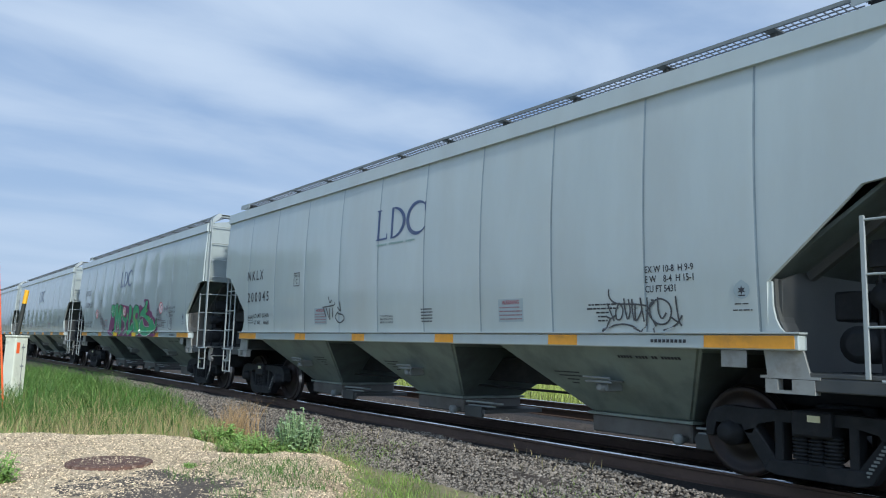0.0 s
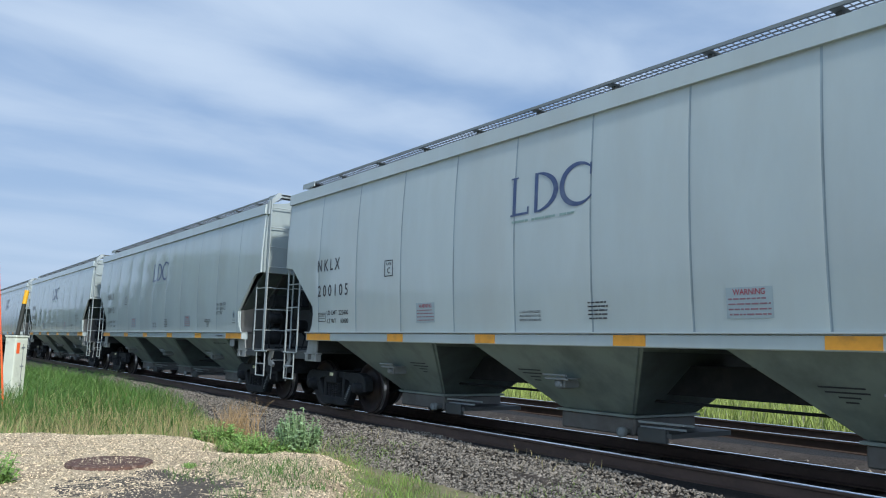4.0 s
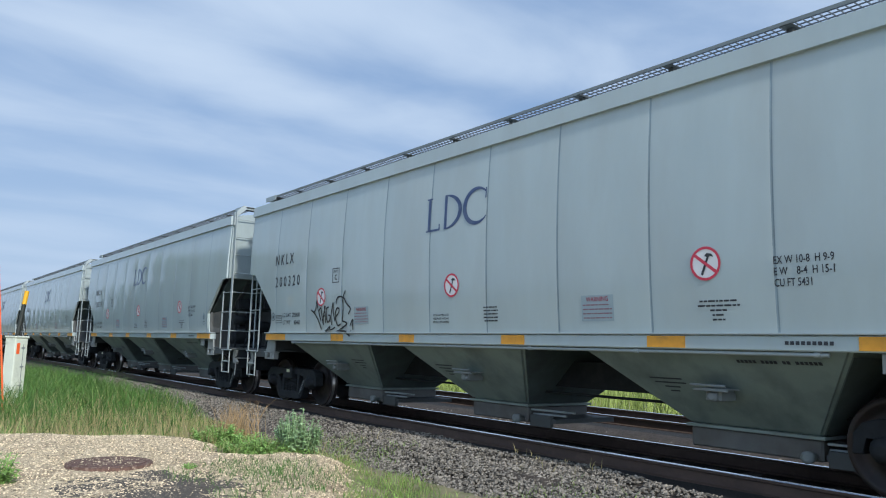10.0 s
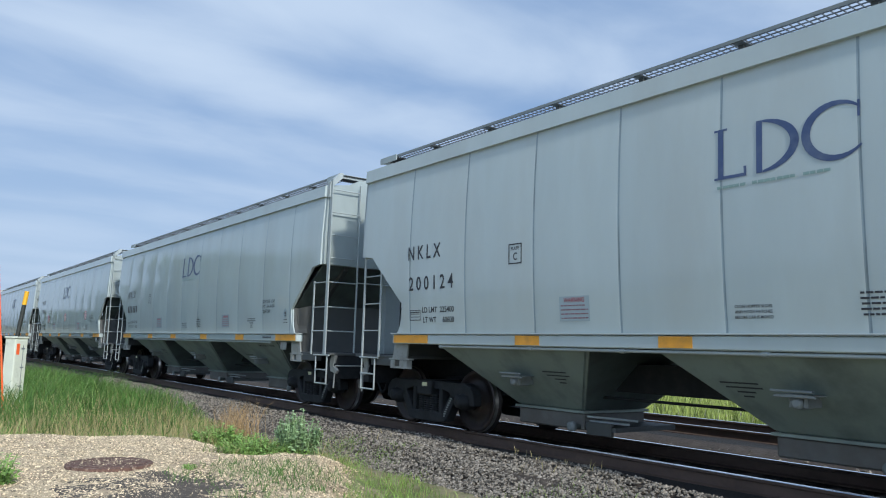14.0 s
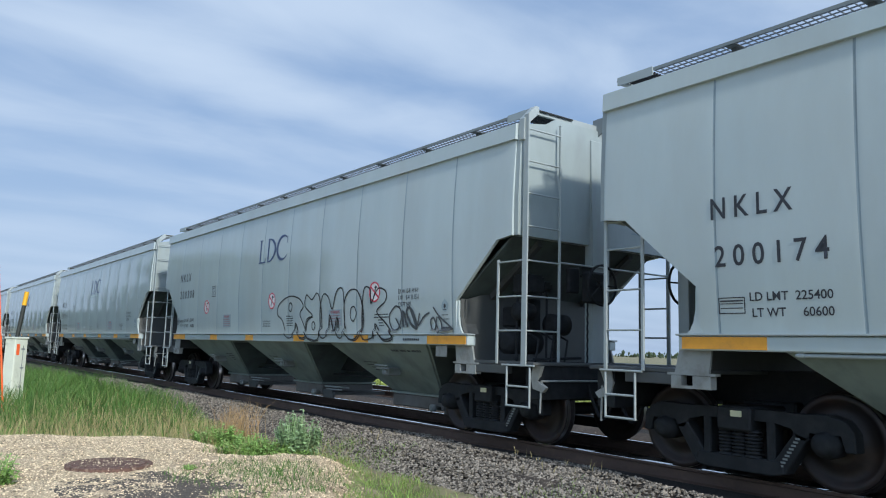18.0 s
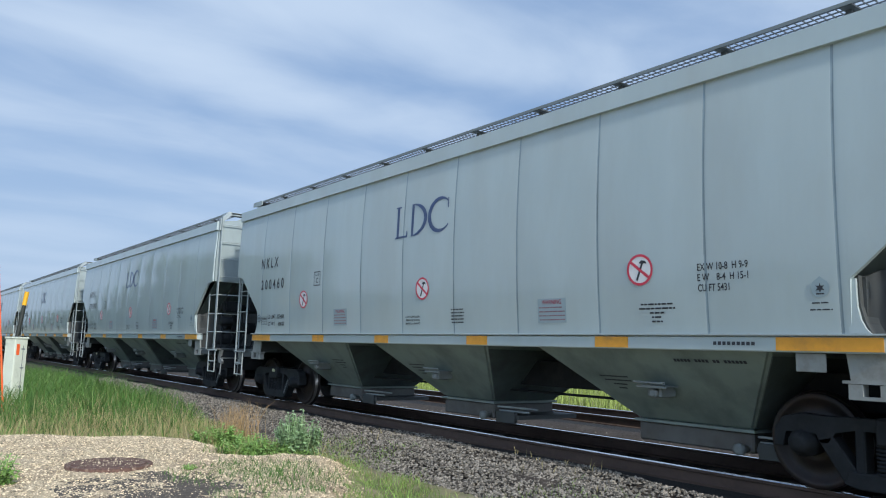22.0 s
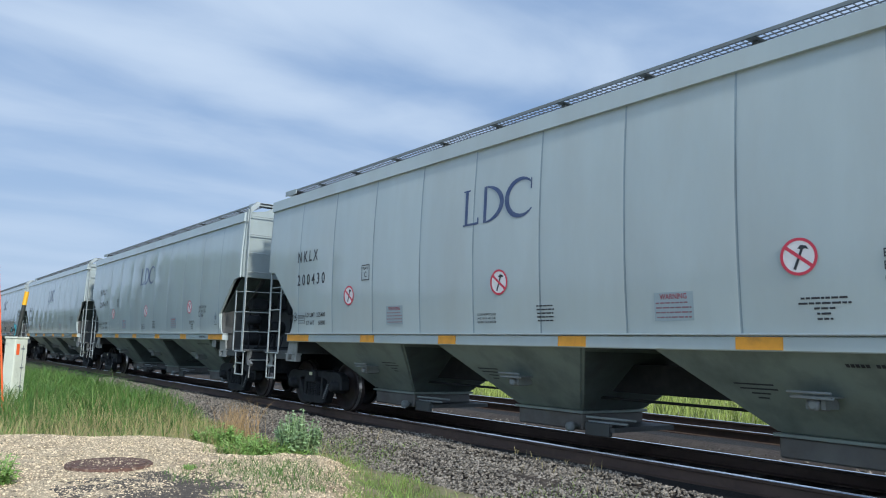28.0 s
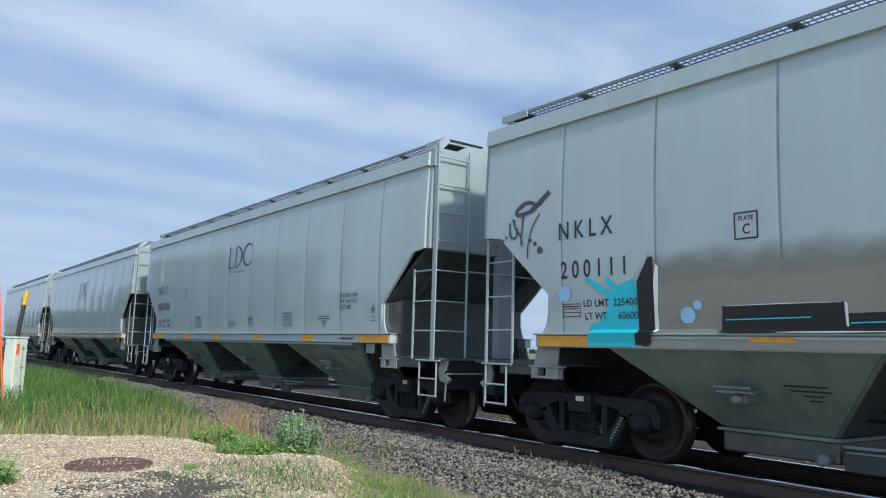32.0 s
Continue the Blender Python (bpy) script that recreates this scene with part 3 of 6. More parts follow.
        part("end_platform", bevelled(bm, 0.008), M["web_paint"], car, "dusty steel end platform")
        # drawn deep and dark to stand in for the shade below the deck
        bm = bmesh.new()
        box(bm, min(e * 7.50, e * 7.76), max(e * 7.50, e * 7.76), -1.34, 1.34, 0.62, 1.05)
        part("end_sill", bevelled(bm, 0.01), M["dark_steel"], car)
        bm = bmesh.new()
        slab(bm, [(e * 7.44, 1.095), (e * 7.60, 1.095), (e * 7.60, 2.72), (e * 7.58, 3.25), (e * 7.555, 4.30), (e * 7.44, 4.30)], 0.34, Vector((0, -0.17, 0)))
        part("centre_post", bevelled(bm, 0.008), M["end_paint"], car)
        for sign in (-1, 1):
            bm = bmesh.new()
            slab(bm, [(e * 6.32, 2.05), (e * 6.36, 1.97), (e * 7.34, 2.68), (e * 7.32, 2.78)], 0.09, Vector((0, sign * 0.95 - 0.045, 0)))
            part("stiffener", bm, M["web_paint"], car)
        if e == brake:
            brake_gear(car, e)
        # roof end step
        bm = bmesh.new()
        for k in range(7):
            x = e * (7.50 + 0.057 * k)
            box(bm, x - 0.008, x + 0.008, 0.02, 0.62, 4.635, 4.665)
        for k in range(9):
            y = 0.03 + 0.072 * k
            box(bm, min(e * 7.48, e * 7.86), max(e * 7.48, e * 7.86), y - 0.006, y + 0.006, 4.638, 4.662)
        box(bm, min(e * 7.83, e * 7.87), max(e * 7.83, e * 7.87), 0.0, 0.63, 4.63, 4.675)
        part("roof_step", bm, M["walk_steel"], car, "perforated roof end step")
        for y in (0.0, 0.61):
            bm = bmesh.new()
            slab(bm, [(e * 7.43, 4.38), (e * 7.52, 4.38), (e * 7.86, 4.615), (e * 7.84, 4.65), (e * 7.43, 4.65)], 0.02, Vector((0, y, 0)))
            part("step_bracket", bm, M["frame_paint"], car)
        # grating strip across the roof end
        bm = bmesh.new()
        for k in range(15):
            y = -1.24 + 0.05 * k
            box(bm, min(e * 7.05, e * 7.48), max(e * 7.05, e * 7.48), y - 0.008, y + 0.008, 4.515, 4.545)
        for k in range(5):
            x = e * (7.08 + 0.11 * k)
            box(bm, x - 0.008, x + 0.008, -1.26, -0.52, 4.52, 4.54)
        part("end_walkway", bm, M["dark_steel"], car)
        bm = bmesh.new()
        slab(bm, [(-1.53, 4.05), (-1.52, 4.34), (-1.32, 4.55), (-1.25, 4.55), (-1.25, 4.46), (-1.44, 4.28), (-1.46, 4.05)], 0.10, Vector((min(e * 7.50, e * 7.64), 0, 0)), Vector((0, 1, 0)), Vector((0, 0, 1)), Vector((1, 0, 0)))
        if e == 1:
            part("corner_bracket", bm, M["light_paint"], car)
        else:
            bm.free()
        # ladders at both corners of each end, on the near and far side
        for sign in (-1, 1):
            y = sign * 1.49
            tall = (e == 1) == (sign == -1)
            if sign == 1:
                far_ladder(car, e, tall)
                continue
            xo, xi = e * 7.62, e * 7.09
            zt = 4.40 if tall else 2.78
            rungs = [((xi, y, z), (xo, y, z)) for z in (1.50, 1.95, 2.42)]
            if not tall:
                rungs.append(((xi, y, 2.74), (xo, y, 2.74)))
            ladder(car, "side_ladder", [((xi, y, 1.06), (xi, y, 2.46 if tall else 2.76), 0.022), ((xo, y, 1.06), (xo, y, zt), 0.05 if tall else 0.025)], rungs, label="pale steel side ladder")
            if tall:
                yi = sign * 0.86
                ladder(car, "end_ladder", [((xo, yi, 1.10), (xo, yi, 4.36), 0.022)], [((xo, y, z), (xo, yi, z)) for z in (1.50, 1.95, 2.42, 2.88, 3.32, 3.76, 4.20)], label="pale steel end ladder")
            bm = bmesh.new()
            a, b = (e * 7.30, e * 7.74) if e > 0 else (e * 7.20, e * 7.62)
            for p, q in (((a, y, 1.03), (a, y, 0.52)), ((b, y, 1.03), (b, y, 0.52)), ((a, y, 0.53), (b, y, 0.53)), ((a, y, 0.78), (b, y, 0.78)), ((a - e * 0.1, y, 1.05), (b + e * 0.08, y, 1.05))):
                rod(bm, p, q, 0.015, 6)
            part("stirrup", bm, M["light_paint"], car)
        bm = bmesh.new()
        rod(bm, (e * 7.62, -0.86, 2.44), (e * 7.62, 1.48, 2.44), 0.014, 6)
        part("grab_rail", bm, M["light_paint"], car)
        # coupler and its pocket, air hose
        bm = bmesh.new()
        box(bm, min(e * 7.7, e * 8.02), max(e * 7.7, e * 8.02), -0.09, 0.09, 0.78, 0.94)
        box(bm, min(e * 7.98, e * 8.23), max(e * 7.98, e * 8.23), -0.15, 0.14, 0.72, 0.99)
        part("coupler", bevelled(bm, 0.03, 2), M["dark_steel"], car)
        bm = bmesh.new()
        pts = [(e * (7.75 + 0.09 * i), -0.42, 0.80 - 0.42 * math.sin(math.pi * i / 5.6)) for i in range(6)]
        for a, b in zip(pts, pts[1:]):
            rod(bm, a, b, 0.022, 6)
        part("air_hose", bm, M["dark_steel"], car)
        # cut lever bracket on the corner
        bm = bmesh.new()
        slab(bm, [(e * 7.66, 1.05), (e * 7.82, 1.05), (e * 7.74, 0.86), (e * 7.90, 0.78), (e * 7.84, 0.72), (e * 7.66, 0.76), (e * 7.62, 0.90)], 0.05, Vector((0, -1.36, 0)))
        rod(bm, (e * 7.80, -1.34, 0.86), (e * 7.80, -0.2, 0.86), 0.014, 6)
        rod(bm, (e * 7.80, -1.34, 0.86), (e * 7.80, -1.36, 0.46), 0.014, 6)
        part("cut_lever", bm, M["pad_paint"], car, "rust-stained uncoupling lever")
    # underframe
    bm = bmesh.new()
    box(bm, -7.75, 7.75, -0.34, 0.34, 0.74, 1.10)
    part("centre_sill", bm, M["dark_steel"], car)
    for bay, (top, bottom) in enumerate(HOPPERS):
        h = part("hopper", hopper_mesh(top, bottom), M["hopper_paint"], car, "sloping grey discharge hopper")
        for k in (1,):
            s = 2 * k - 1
            # thin plate added over the end slope to carry its painted shade
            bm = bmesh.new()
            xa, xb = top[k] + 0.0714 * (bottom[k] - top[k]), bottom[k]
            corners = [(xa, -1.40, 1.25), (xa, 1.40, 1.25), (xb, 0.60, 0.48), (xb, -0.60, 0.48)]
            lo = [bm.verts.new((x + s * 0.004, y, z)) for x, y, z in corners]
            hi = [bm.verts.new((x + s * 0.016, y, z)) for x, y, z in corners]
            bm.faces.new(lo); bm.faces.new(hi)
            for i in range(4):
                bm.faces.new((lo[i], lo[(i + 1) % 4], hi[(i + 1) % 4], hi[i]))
            part("slope_plate", bm, M["shaded_paint"], h, "sloping end plate of the hopper, darkened for its shade")
        bm = bmesh.new()
        box(bm, bottom[0] - 0.04, bottom[1] + 0.04, -0.66, 0.66, 0.44, 0.472)
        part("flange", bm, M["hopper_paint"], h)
        bm = bmesh.new()
        box(bm, bottom[0], bottom[1], -0.62, 0.62, 0.22, 0.44)
        part("outlet", bevelled(bm, 0.02), M["outlet_paint"], h)
        bm = bmesh.new()
        box(bm, bottom[1] + 0.02, bottom[1] + 0.52, -0.60, 0.60, 0.24, 0.30)
        box(bm, bottom[1] + 0.05, bottom[1] + 0.45, -0.62, -0.56, 0.18, 0.34)
        part("gate_frame", bm, M["web_paint"], h)
        for yy, zz in ((-0.56, 0.40), (-0.52, 0.34), (-0.36, 0.38)):
            bm = bmesh.new()
            rod(bm, (bottom[1] + 0.02, yy, zz), (bottom[1] + 0.66, yy, zz + 0.01), 0.016, 6)
            part("gate_rail", bm, M["light_paint"], h)
        bm = bmesh.new()
        turned(bm, [(-0.80, 0.03), (-0.79, 0.062), (-0.72, 0.062), (-0.70, 0.035), (0.66, 0.03)], "y", 12, (bottom[1] - 0.08, 0, 0.27))
        part("gate_shaft", bm, M["frame_paint"], h)
        # vent fitting on the hopper's side
        xm = (bottom[0] + bottom[1]) / 2 - 0.1
        bm = bmesh.new()
        turned(bm, [(-0.07, 0.03), (-0.06, 0.055), (0.05, 0.06), (0.2, 0.06)], "y", 12, (xm + 0.06, -1.22, 0.82))
        box(bm, xm - 0.12, xm + 0.24, -1.32, -1.06, 0.885, 0.90)
        box(bm, xm - 0.02, xm + 0.02, -1.25, -1.0, 0.78, 0.88)
        box(bm, xm + 0.12, xm + 0.16, -1.25, -1.0, 0.78, 0.88)
        rod(bm, (xm - 0.15, -1.33, 0.93), (xm + 0.25, -1.33, 0.93), 0.016, 6)
        rod(bm, (xm - 0.13, -1.31, 0.88), (xm + 0.27, -1.31, 0.88), 0.012, 6)
        bm2 = bmesh.new()
        for i, (a, c) in enumerate(((0.0, 0.42), (0.04, 0.44), (0.14, 0.34), (0.18, 0.30))):
            z, xl = 0.98 - 0.045 * i, xm + (0.48 if bay == 0 else -0.80)
            y0, y1 = -(0.62 + (z - 0.47) / 0.84 * 0.88) - 0.008, -(0.62 + (z - 0.016 - 0.47) / 0.84 * 0.88) - 0.008
            bm2.faces.new([bm2.verts.new(p) for p in ((xl + a, y0, z), (xl + c, y0, z), (xl + c, y1, z - 0.016), (xl + a, y1, z - 0.016))])
        if bay == 2:
            for i in range(20):
                a, z = 4.33 + 0.042 * i, 1.20
                if i not in (5, 10, 13):
                    y0, y1 = -(0.62 + (z - 0.47) / 0.84 * 0.88) - 0.008, -(0.62 + (z - 0.03 - 0.47) / 0.84 * 0.88) - 0.008
                    bm2.faces.new([bm2.verts.new(p) for p in ((a, y0, z), (a + 0.032, y0, z), (a + 0.032, y1, z - 0.03), (a, y1, z - 0.03))])
        part("hopper_lettering", bm2, M["ink"], h)
        part("vibrator_bracket", bm, M["frame_paint"], h)
    bm = bmesh.new()
    rod(bm, (-5.2, -0.45, 0.66), (5.2, -0.45, 0.66), 0.02, 6)
    part("brake_pipe", bm, M["dark_steel"], car)
    # trucks
    for e in (-1, 1):
        cx = TRUCK_X[e]
        truck = part("truck_bolster", truck_bolster(cx), M["dark_steel"], car, "cast steel two-axle truck, black with grime")
        for sign in (-1, 1):
            sf = part("side_frame", side_frame_mesh(sign), M["dark_steel"], truck)
            sf.location = (cx, 0, 0)
            for k in range(3 if sign == -1 else 0):
                bm = bmesh.new()
                r = 0.085
                x = cx - 0.15 + 0.15 * k
                turned(bm, [(0.25 + 0.034 * (i // 4) + (0.0, 0.018, 0.020, 0.032)[i % 4], r - (0.0, 0.0, 0.032, 0.032)[i % 4]) for i in range(32)], "z", 12, (x, sign * 1.03, 0))
                part("spring", bm, M["dark_steel"], truck)
            for s in (-1, 1):
                bm = bmesh.new()
                turned(bm, [(sign * 0.86, 0.10), (sign * 0.88, 0.135), (sign * 1.07, 0.135), (sign * 1.10, 0.10), (sign * 1.16, 0.095), (sign * 1.17, 0.04)], "y", 14, (cx + s * AXLE, 0, 0.457))
                part("bearing", bm, M["dark_steel"], truck)
            bm = bmesh.new()
            for q in range(9):
                a, z = cx + 0.46 + 0.022 * q, 0.20 + 0.034 * q
                box(bm, a - 0.022, a + 0.022, sign * 1.092 - 0.006, sign * 1.092 + 0.006, z, z + 0.018)
            part("stencil_strip", bm, M["frame_paint"], truck)
            bm = bmesh.new()
            box(bm, cx - 0.02, cx + 0.10, sign * 1.168 - 0.006, sign * 1.168 + 0.006, 0.64, 0.70)
            part("maker_plate", bm, M["pale_plate"], truck)
        for s in (-1, 1):
            bm = bmesh.new()
            rod(bm, (0, -0.70, 0), (0, 0.70, 0), 0.085, 14)
            ws = part("wheelset", bm, M["dark_steel"], car, "steel wheelset with a bright worn tread")
            ws.location = (cx + s * AXLE, 0, 0.457)
            for side in (-1, 1):
                part("wheel", wheel_mesh(side), M["wheel_steel"], ws)
    bm = bmesh.new()
    box(bm, 5.71, 5.98, -1.50, -1.485, 1.12, 1.285)
    part("tag_plate", bevelled(bm, 0.004), M["pad_paint"], car)
    # reflective markers on the near sill
    for a, b in ORANGE:
        bm = bmesh.new()
        box(bm, a, b, -1.556, -1.5495, 1.305, 1.425)
        part("reflector", bm, M["orange"], car)
    for ob in car.children_recursive:
        if ob.name.split(".")[0] in ("side_ladder", "stile", "rung", "end_ladder", "stirrup", "grab_rail", "centre_post", "cut_lever", "hand_brake", "brake_wheel", "brake_chain", "brake_bracket", "far_ladder"):
            for v in ob.data.vertices:
                if v.co.x < -6.9:
                    v.co.x += 0.12
    for me in {ob.data for ob in car.children_recursive if not (ob.name.startswith(TRUCK_PARTS) or (ob.parent and ob.parent.name.startswith("truck_bolster")))}:
        for v in me.vertices:
            v.co.x = along(v.co.x)
    return car


def truck_bolster(cx):
    bm = bmesh.new()
    box(bm, cx - 0.19, cx + 0.19, -1.16, 1.16, 0.50, 0.74)
    box(bm, cx - 0.3, cx + 0.3, -0.5, 0.5, 0.6, 0.78)
    return bevelled(bm, 0.02)


# ---- lettering and paint on the side sheets ----
def onto_side(me, x, z, lift=0.006):
    """Lay a flat mesh (in its x, y) on the near side sheet with its origin at x, z."""
    for v in me.vertices:
        zz = z + v.co.y
        v.co = (along(x + v.co.x), side_y(zz) - lift, zz)
    return me


TEXTS = {}


def text_mesh(words, width, height):
    """Flat lettering that fills width by height, its origin at the lower left corner."""
    key = (words, width, height)
    if key not in TEXTS:
        cu = bpy.data.curves.new("lettering", "FONT")
        cu.body, cu.size, cu.resolution_u, cu.offset = words, 1.0, 3, 0.012
        ob = bpy.data.objects.new("lettering", cu)
        me = bpy.data.meshes.new_from_object(ob)
        bpy.data.objects.remove(ob)
        xs = [v.co.x for v in me.vertices]; ys = [v.co.y for v in me.vertices]
        x0, x1, y0, y1 = min(xs), max(xs), min(ys), max(ys)
        for v in me.vertices:
            v.co = ((v.co.x - x0) / (x1 - x0) * width, (v.co.y - y0) / (y1 - y0) * height, 0)
        TEXTS[key] = me
    return TEXTS[key].copy()


def flat_mesh(polys):
    bm = bmesh.new()
    for poly in polys:
        bm.faces.new([bm.verts.new((a, b, 0)) for a, b in poly])
    me = bpy.data.meshes.new("mesh")
    bm.to_mesh(me); bm.free()
    return me


def rect(x0, x1, z0, z1):
    return [(x0, z0), (x1, z0), (x1, z1), (x0, z1)]


def arc_band(cx, cz, rx, rz, a0, a1, w0, w1, n=22):
    """A curved stroke: an arc of an ellipse, w0 wide at its ends and w1 in the middle."""
    quads = []
    for i in range(n):
        pts = []
        for k in (i, i + 1):
            u = k / n
            a = radians(a0 + (a1 - a0) * u)
            w = w0 + (w1 - w0) * math.sin(math.pi * u)
            pts.append(((cx + (rx - w) * math.cos(a), cz + (rz - w) * math.sin(a)), (cx + rx * math.cos(a), cz + rz * math.sin(a))))
        quads.append([pts[0][0], pts[0][1], pts[1][1], pts[1][0]])
    return quads


def stroke(points, width, closed=False, taper=False):
    """A painted line of even width through the points, smoothed."""
    pts = [Vector(p) for p in points]
    fine = []
    n = len(pts)
    last = n if closed else n - 1
    for i in range(last):
        p0, p1 = pts[(i - 1) % n] if closed or i else pts[0], pts[i]
        p2 = pts[(i + 1) % n]
        p3 = pts[(i + 2) % n] if closed or i + 2 < n else p2
        for k in range(5):
            u = k / 5
            fine.append(0.5 * ((2 * p1) + (p2 - p0) * u + (2 * p0 - 5 * p1 + 4 * p2 - p3) * u * u + (3 * p1 - p0 - 3 * p2 + p3) * u ** 3))
    fine.append(pts[0] if closed else pts[-1])
    quads, before = [], None
    for i, p in enumerate(fine):
        d = (fine[min(i + 1, len(fine) - 1)] - fine[max(i - 1, 0)])
        d = d.normalized() if d.length > 1e-6 else Vector((1, 0))
        w = width / 2 * (1 - 0.6 * abs(2 * i / (len(fine) - 1) - 1) if taper else 1)
        nrm = Vector((-d.y, d.x)) * w
        now = (p + nrm, p - nrm)
        if before:
            quads.append([tuple(before[0]), tuple(now[0]), tuple(now[1]), tuple(before[1])])
        before = now
    return quads


SHARED = {}


def shared_part(name, key, make, mat, car, label=""):
    if key not in SHARED:
        SHARED[key] = make()
    return part(name, SHARED[key], mat, car, label)


def emblem(car, dark, at):
    """The owner's emblem: a bar, a half ring and an open ring."""
    def make():
        q = [rect(0.04, 0.10, 0.0, 0.52), rect(0.10, 0.34, 0.0, 0.032), rect(0.0, 0.04, 0.0, 0.022), rect(0.0, 0.04, 0.498, 0.52), rect(0.10, 0.14, 0.498, 0.52), rect(0.312, 0.34, 0.032, 0.10)]
        q += [rect(0.44, 0.50, 0.0, 0.52)] + arc_band(0.49, 0.26, 0.36, 0.26, -88, 88, 0.022, 0.080)
        q += arc_band(1.16, 0.265, 0.29, 0.275, 42, 322, 0.018, 0.080) + [rect(1.352, 1.374, 0.35, 0.50)]
        return onto_side(flat_mesh([[(x * 1.02, z) for x, z in p] for p in q]), at, 2.98)
    if not dark:
        shared_part("emblem_line", ("emblem_line", at), lambda: onto_side(flat_mesh([rect(at + 0.03 + 0.062 * i, at + 0.08 + 0.062 * i + (0.008 if i % 3 else 0), 2.885, 2.915) for i in range(18) if i not in (5, 13)]), 0, 0), M["faint_green"], car)
    shared_part("emblem", ("emblem", at), make, M["navy"], car, "navy emblem on the side sheet")


def bars(rows, w, h, step):
    """Lines too small to read, as word-long bars."""
    rng, out = random.Random(round(w * 1000) + len(rows)), []
    for i, (a, b) in enumerate(rows):
        x = a * w
        while x < b * w - 0.01:
            n = min(rng.uniform(0.025, 0.085), b * w - x)
            out.append(rect(x, x + n, -i * step - h, -i * step))
            x += n + 0.011
    return out


LIMITS = {"200320": ("225600", "60400"), "200018": ("225500", "60500"), "200155": ("225500", "60500"), "200417": ("225500", "60500"), "200390": ("225200", "60800"), "200433": ("225600", "60400"), "200068": ("225300", "60700"), "200291": ("225600", "60400"), "200386": ("225000", "61000")}


def stencils(car, number, no_hammer, sign_at=-4.10):
    aside = 0.08 if number == NUMBERS[8] else 0.0
    mx = -5.96 if number in ("200291", "200386") else -6.06
    shared_part("reporting_mark", ("mark", mx), lambda: onto_side(text_mesh("N K L X", 0.84, 0.215), mx, 2.85), M["ink"], car) if no_hammer else shared_part("reporting_mark", "mark_low", lambda: onto_side(text_mesh("N K L X", 0.84, 0.215), -6.04, 2.59), M["ink"], car)
    if number:
        me = text_mesh(" ".join(number), 0.50, 0.13)
        for v in me.vertices:
            v.co = (7.656, 0.66 + v.co.x, 3.84 + v.co.y)
        part("end_number", me, M["ink"], car)
        part("car_number", onto_side(text_mesh(" ".join(number), 1.12 - 0.07 * max(0, number.count("1") - 1), 0.215), mx + 0.03 if no_hammer else -6.01, 2.39 if no_hammer else 2.11), M["ink"], car)
    else:
        shared_part("car_number", "worn_number", lambda: onto_side(flat_mesh([rect(0.19 * i, 0.19 * i + 0.10, 0.0, 0.215) for i in range(6)]), -6.01, 2.11), M["ink"], car)
    shared_part("end_mark", "end_mark", lambda: end_mark(), M["ink"], car)
    shared_part("end_lines", "end_lines", lambda: end_lines(), M["seam"], car)
    limit, weight = LIMITS.get(number, ("225400", "60600"))
    shared_part("load_limit", ("limit", limit), lambda: onto_side(text_mesh("LD LMT  " + limit, 0.78, 0.085), -5.66, 1.765), M["ink"], car)
    shared_part("light_weight", ("weight", weight), lambda: onto_side(text_mesh("LT WT     " + weight, 0.76, 0.085), -5.64, 1.615), M["ink"], car)
    shared_part("data_box", "data", lambda: onto_side(flat_mesh([rect(0, 0.28, 0, 0.010), rect(0, 0.28, 0.15, 0.16), rect(0, 0.010, 0.010, 0.15), rect(0.27, 0.28, 0.010, 0.15), rect(0.02, 0.26, 0.095, 0.103), rect(0.02, 0.26, 0.05, 0.058), rect(0.02, 0.26, 0.118, 0.132)]), -5.99, 1.65), M["ink"], car)
    px = -3.58 if no_hammer else -3.70
    shared_part("plate_frame", ("plate", px), lambda: onto_side(flat_mesh([rect(0, 0.25, 0, 0.016), rect(0, 0.25, 0.254, 0.27), rect(0, 0.016, 0.016, 0.254), rect(0.234, 0.25, 0.016, 0.254)]), px, 2.36), M["ink"], car)
    shared_part("plate_word", ("plate_word", px), lambda: onto_side(text_mesh("PLATE", 0.15, 0.045), px + 0.05, 2.545), M["ink"], car)
    shared_part("plate_letter", ("plate_letter", px), lambda: onto_side(text_mesh("C", 0.075, 0.10), px + 0.09, 2.41), M["ink"], car)
    for x, z in ((-2.80, 1.60), (2.46, 1.59)) if number != "200111" else ():
        shared_part("warning_sticker", ("ws", x), lambda x=x, z=z: onto_side(flat_mesh([rect(0, 0.48, 0, 0.30)]), x, z, 0.004), M["pinkish"], car)
        shared_part("warning_word", ("ww", x), lambda x=x, z=z: onto_side(text_mesh("WARNING", 0.33, 0.058), x + 0.075, z + 0.225, 0.007), M["dim_red"], car)
        shared_part("warning_lines", ("wl", x), lambda x=x, z=z: onto_side(flat_mesh(bars([(0.03, 0.90), (0.03, 0.97), (0.03, 1.0), (0.05, 0.97)], 0.46, 0.015, 0.050)), x + 0.01, z + 0.195, 0.007), M["thin_print"], car)
    for i, (x, z, w, k) in enumerate(((0.68, 1.81, 0.30, (1, 1, 0.95, 1, 0.9)), (4.02, 1.78, 0.46, (0.9, 1, 0.4, 0.3, 0.3)))):
        shared_part("stencil_lines", ("sl", i), lambda x=x, z=z, w=w, k=k: onto_side(flat_mesh(bars([(0.5 - r / 2, 0.5 + r / 2) for r in k], w, 0.018, 0.046)), x, z), M["ink"], car)
    for i, (words, w) in enumerate((("CLOSE HOPPER SLIDES", 0.38), ("AND HOOK HATCHES", 0.38), ("BEFORE CAR IS MOVED", 0.39))):
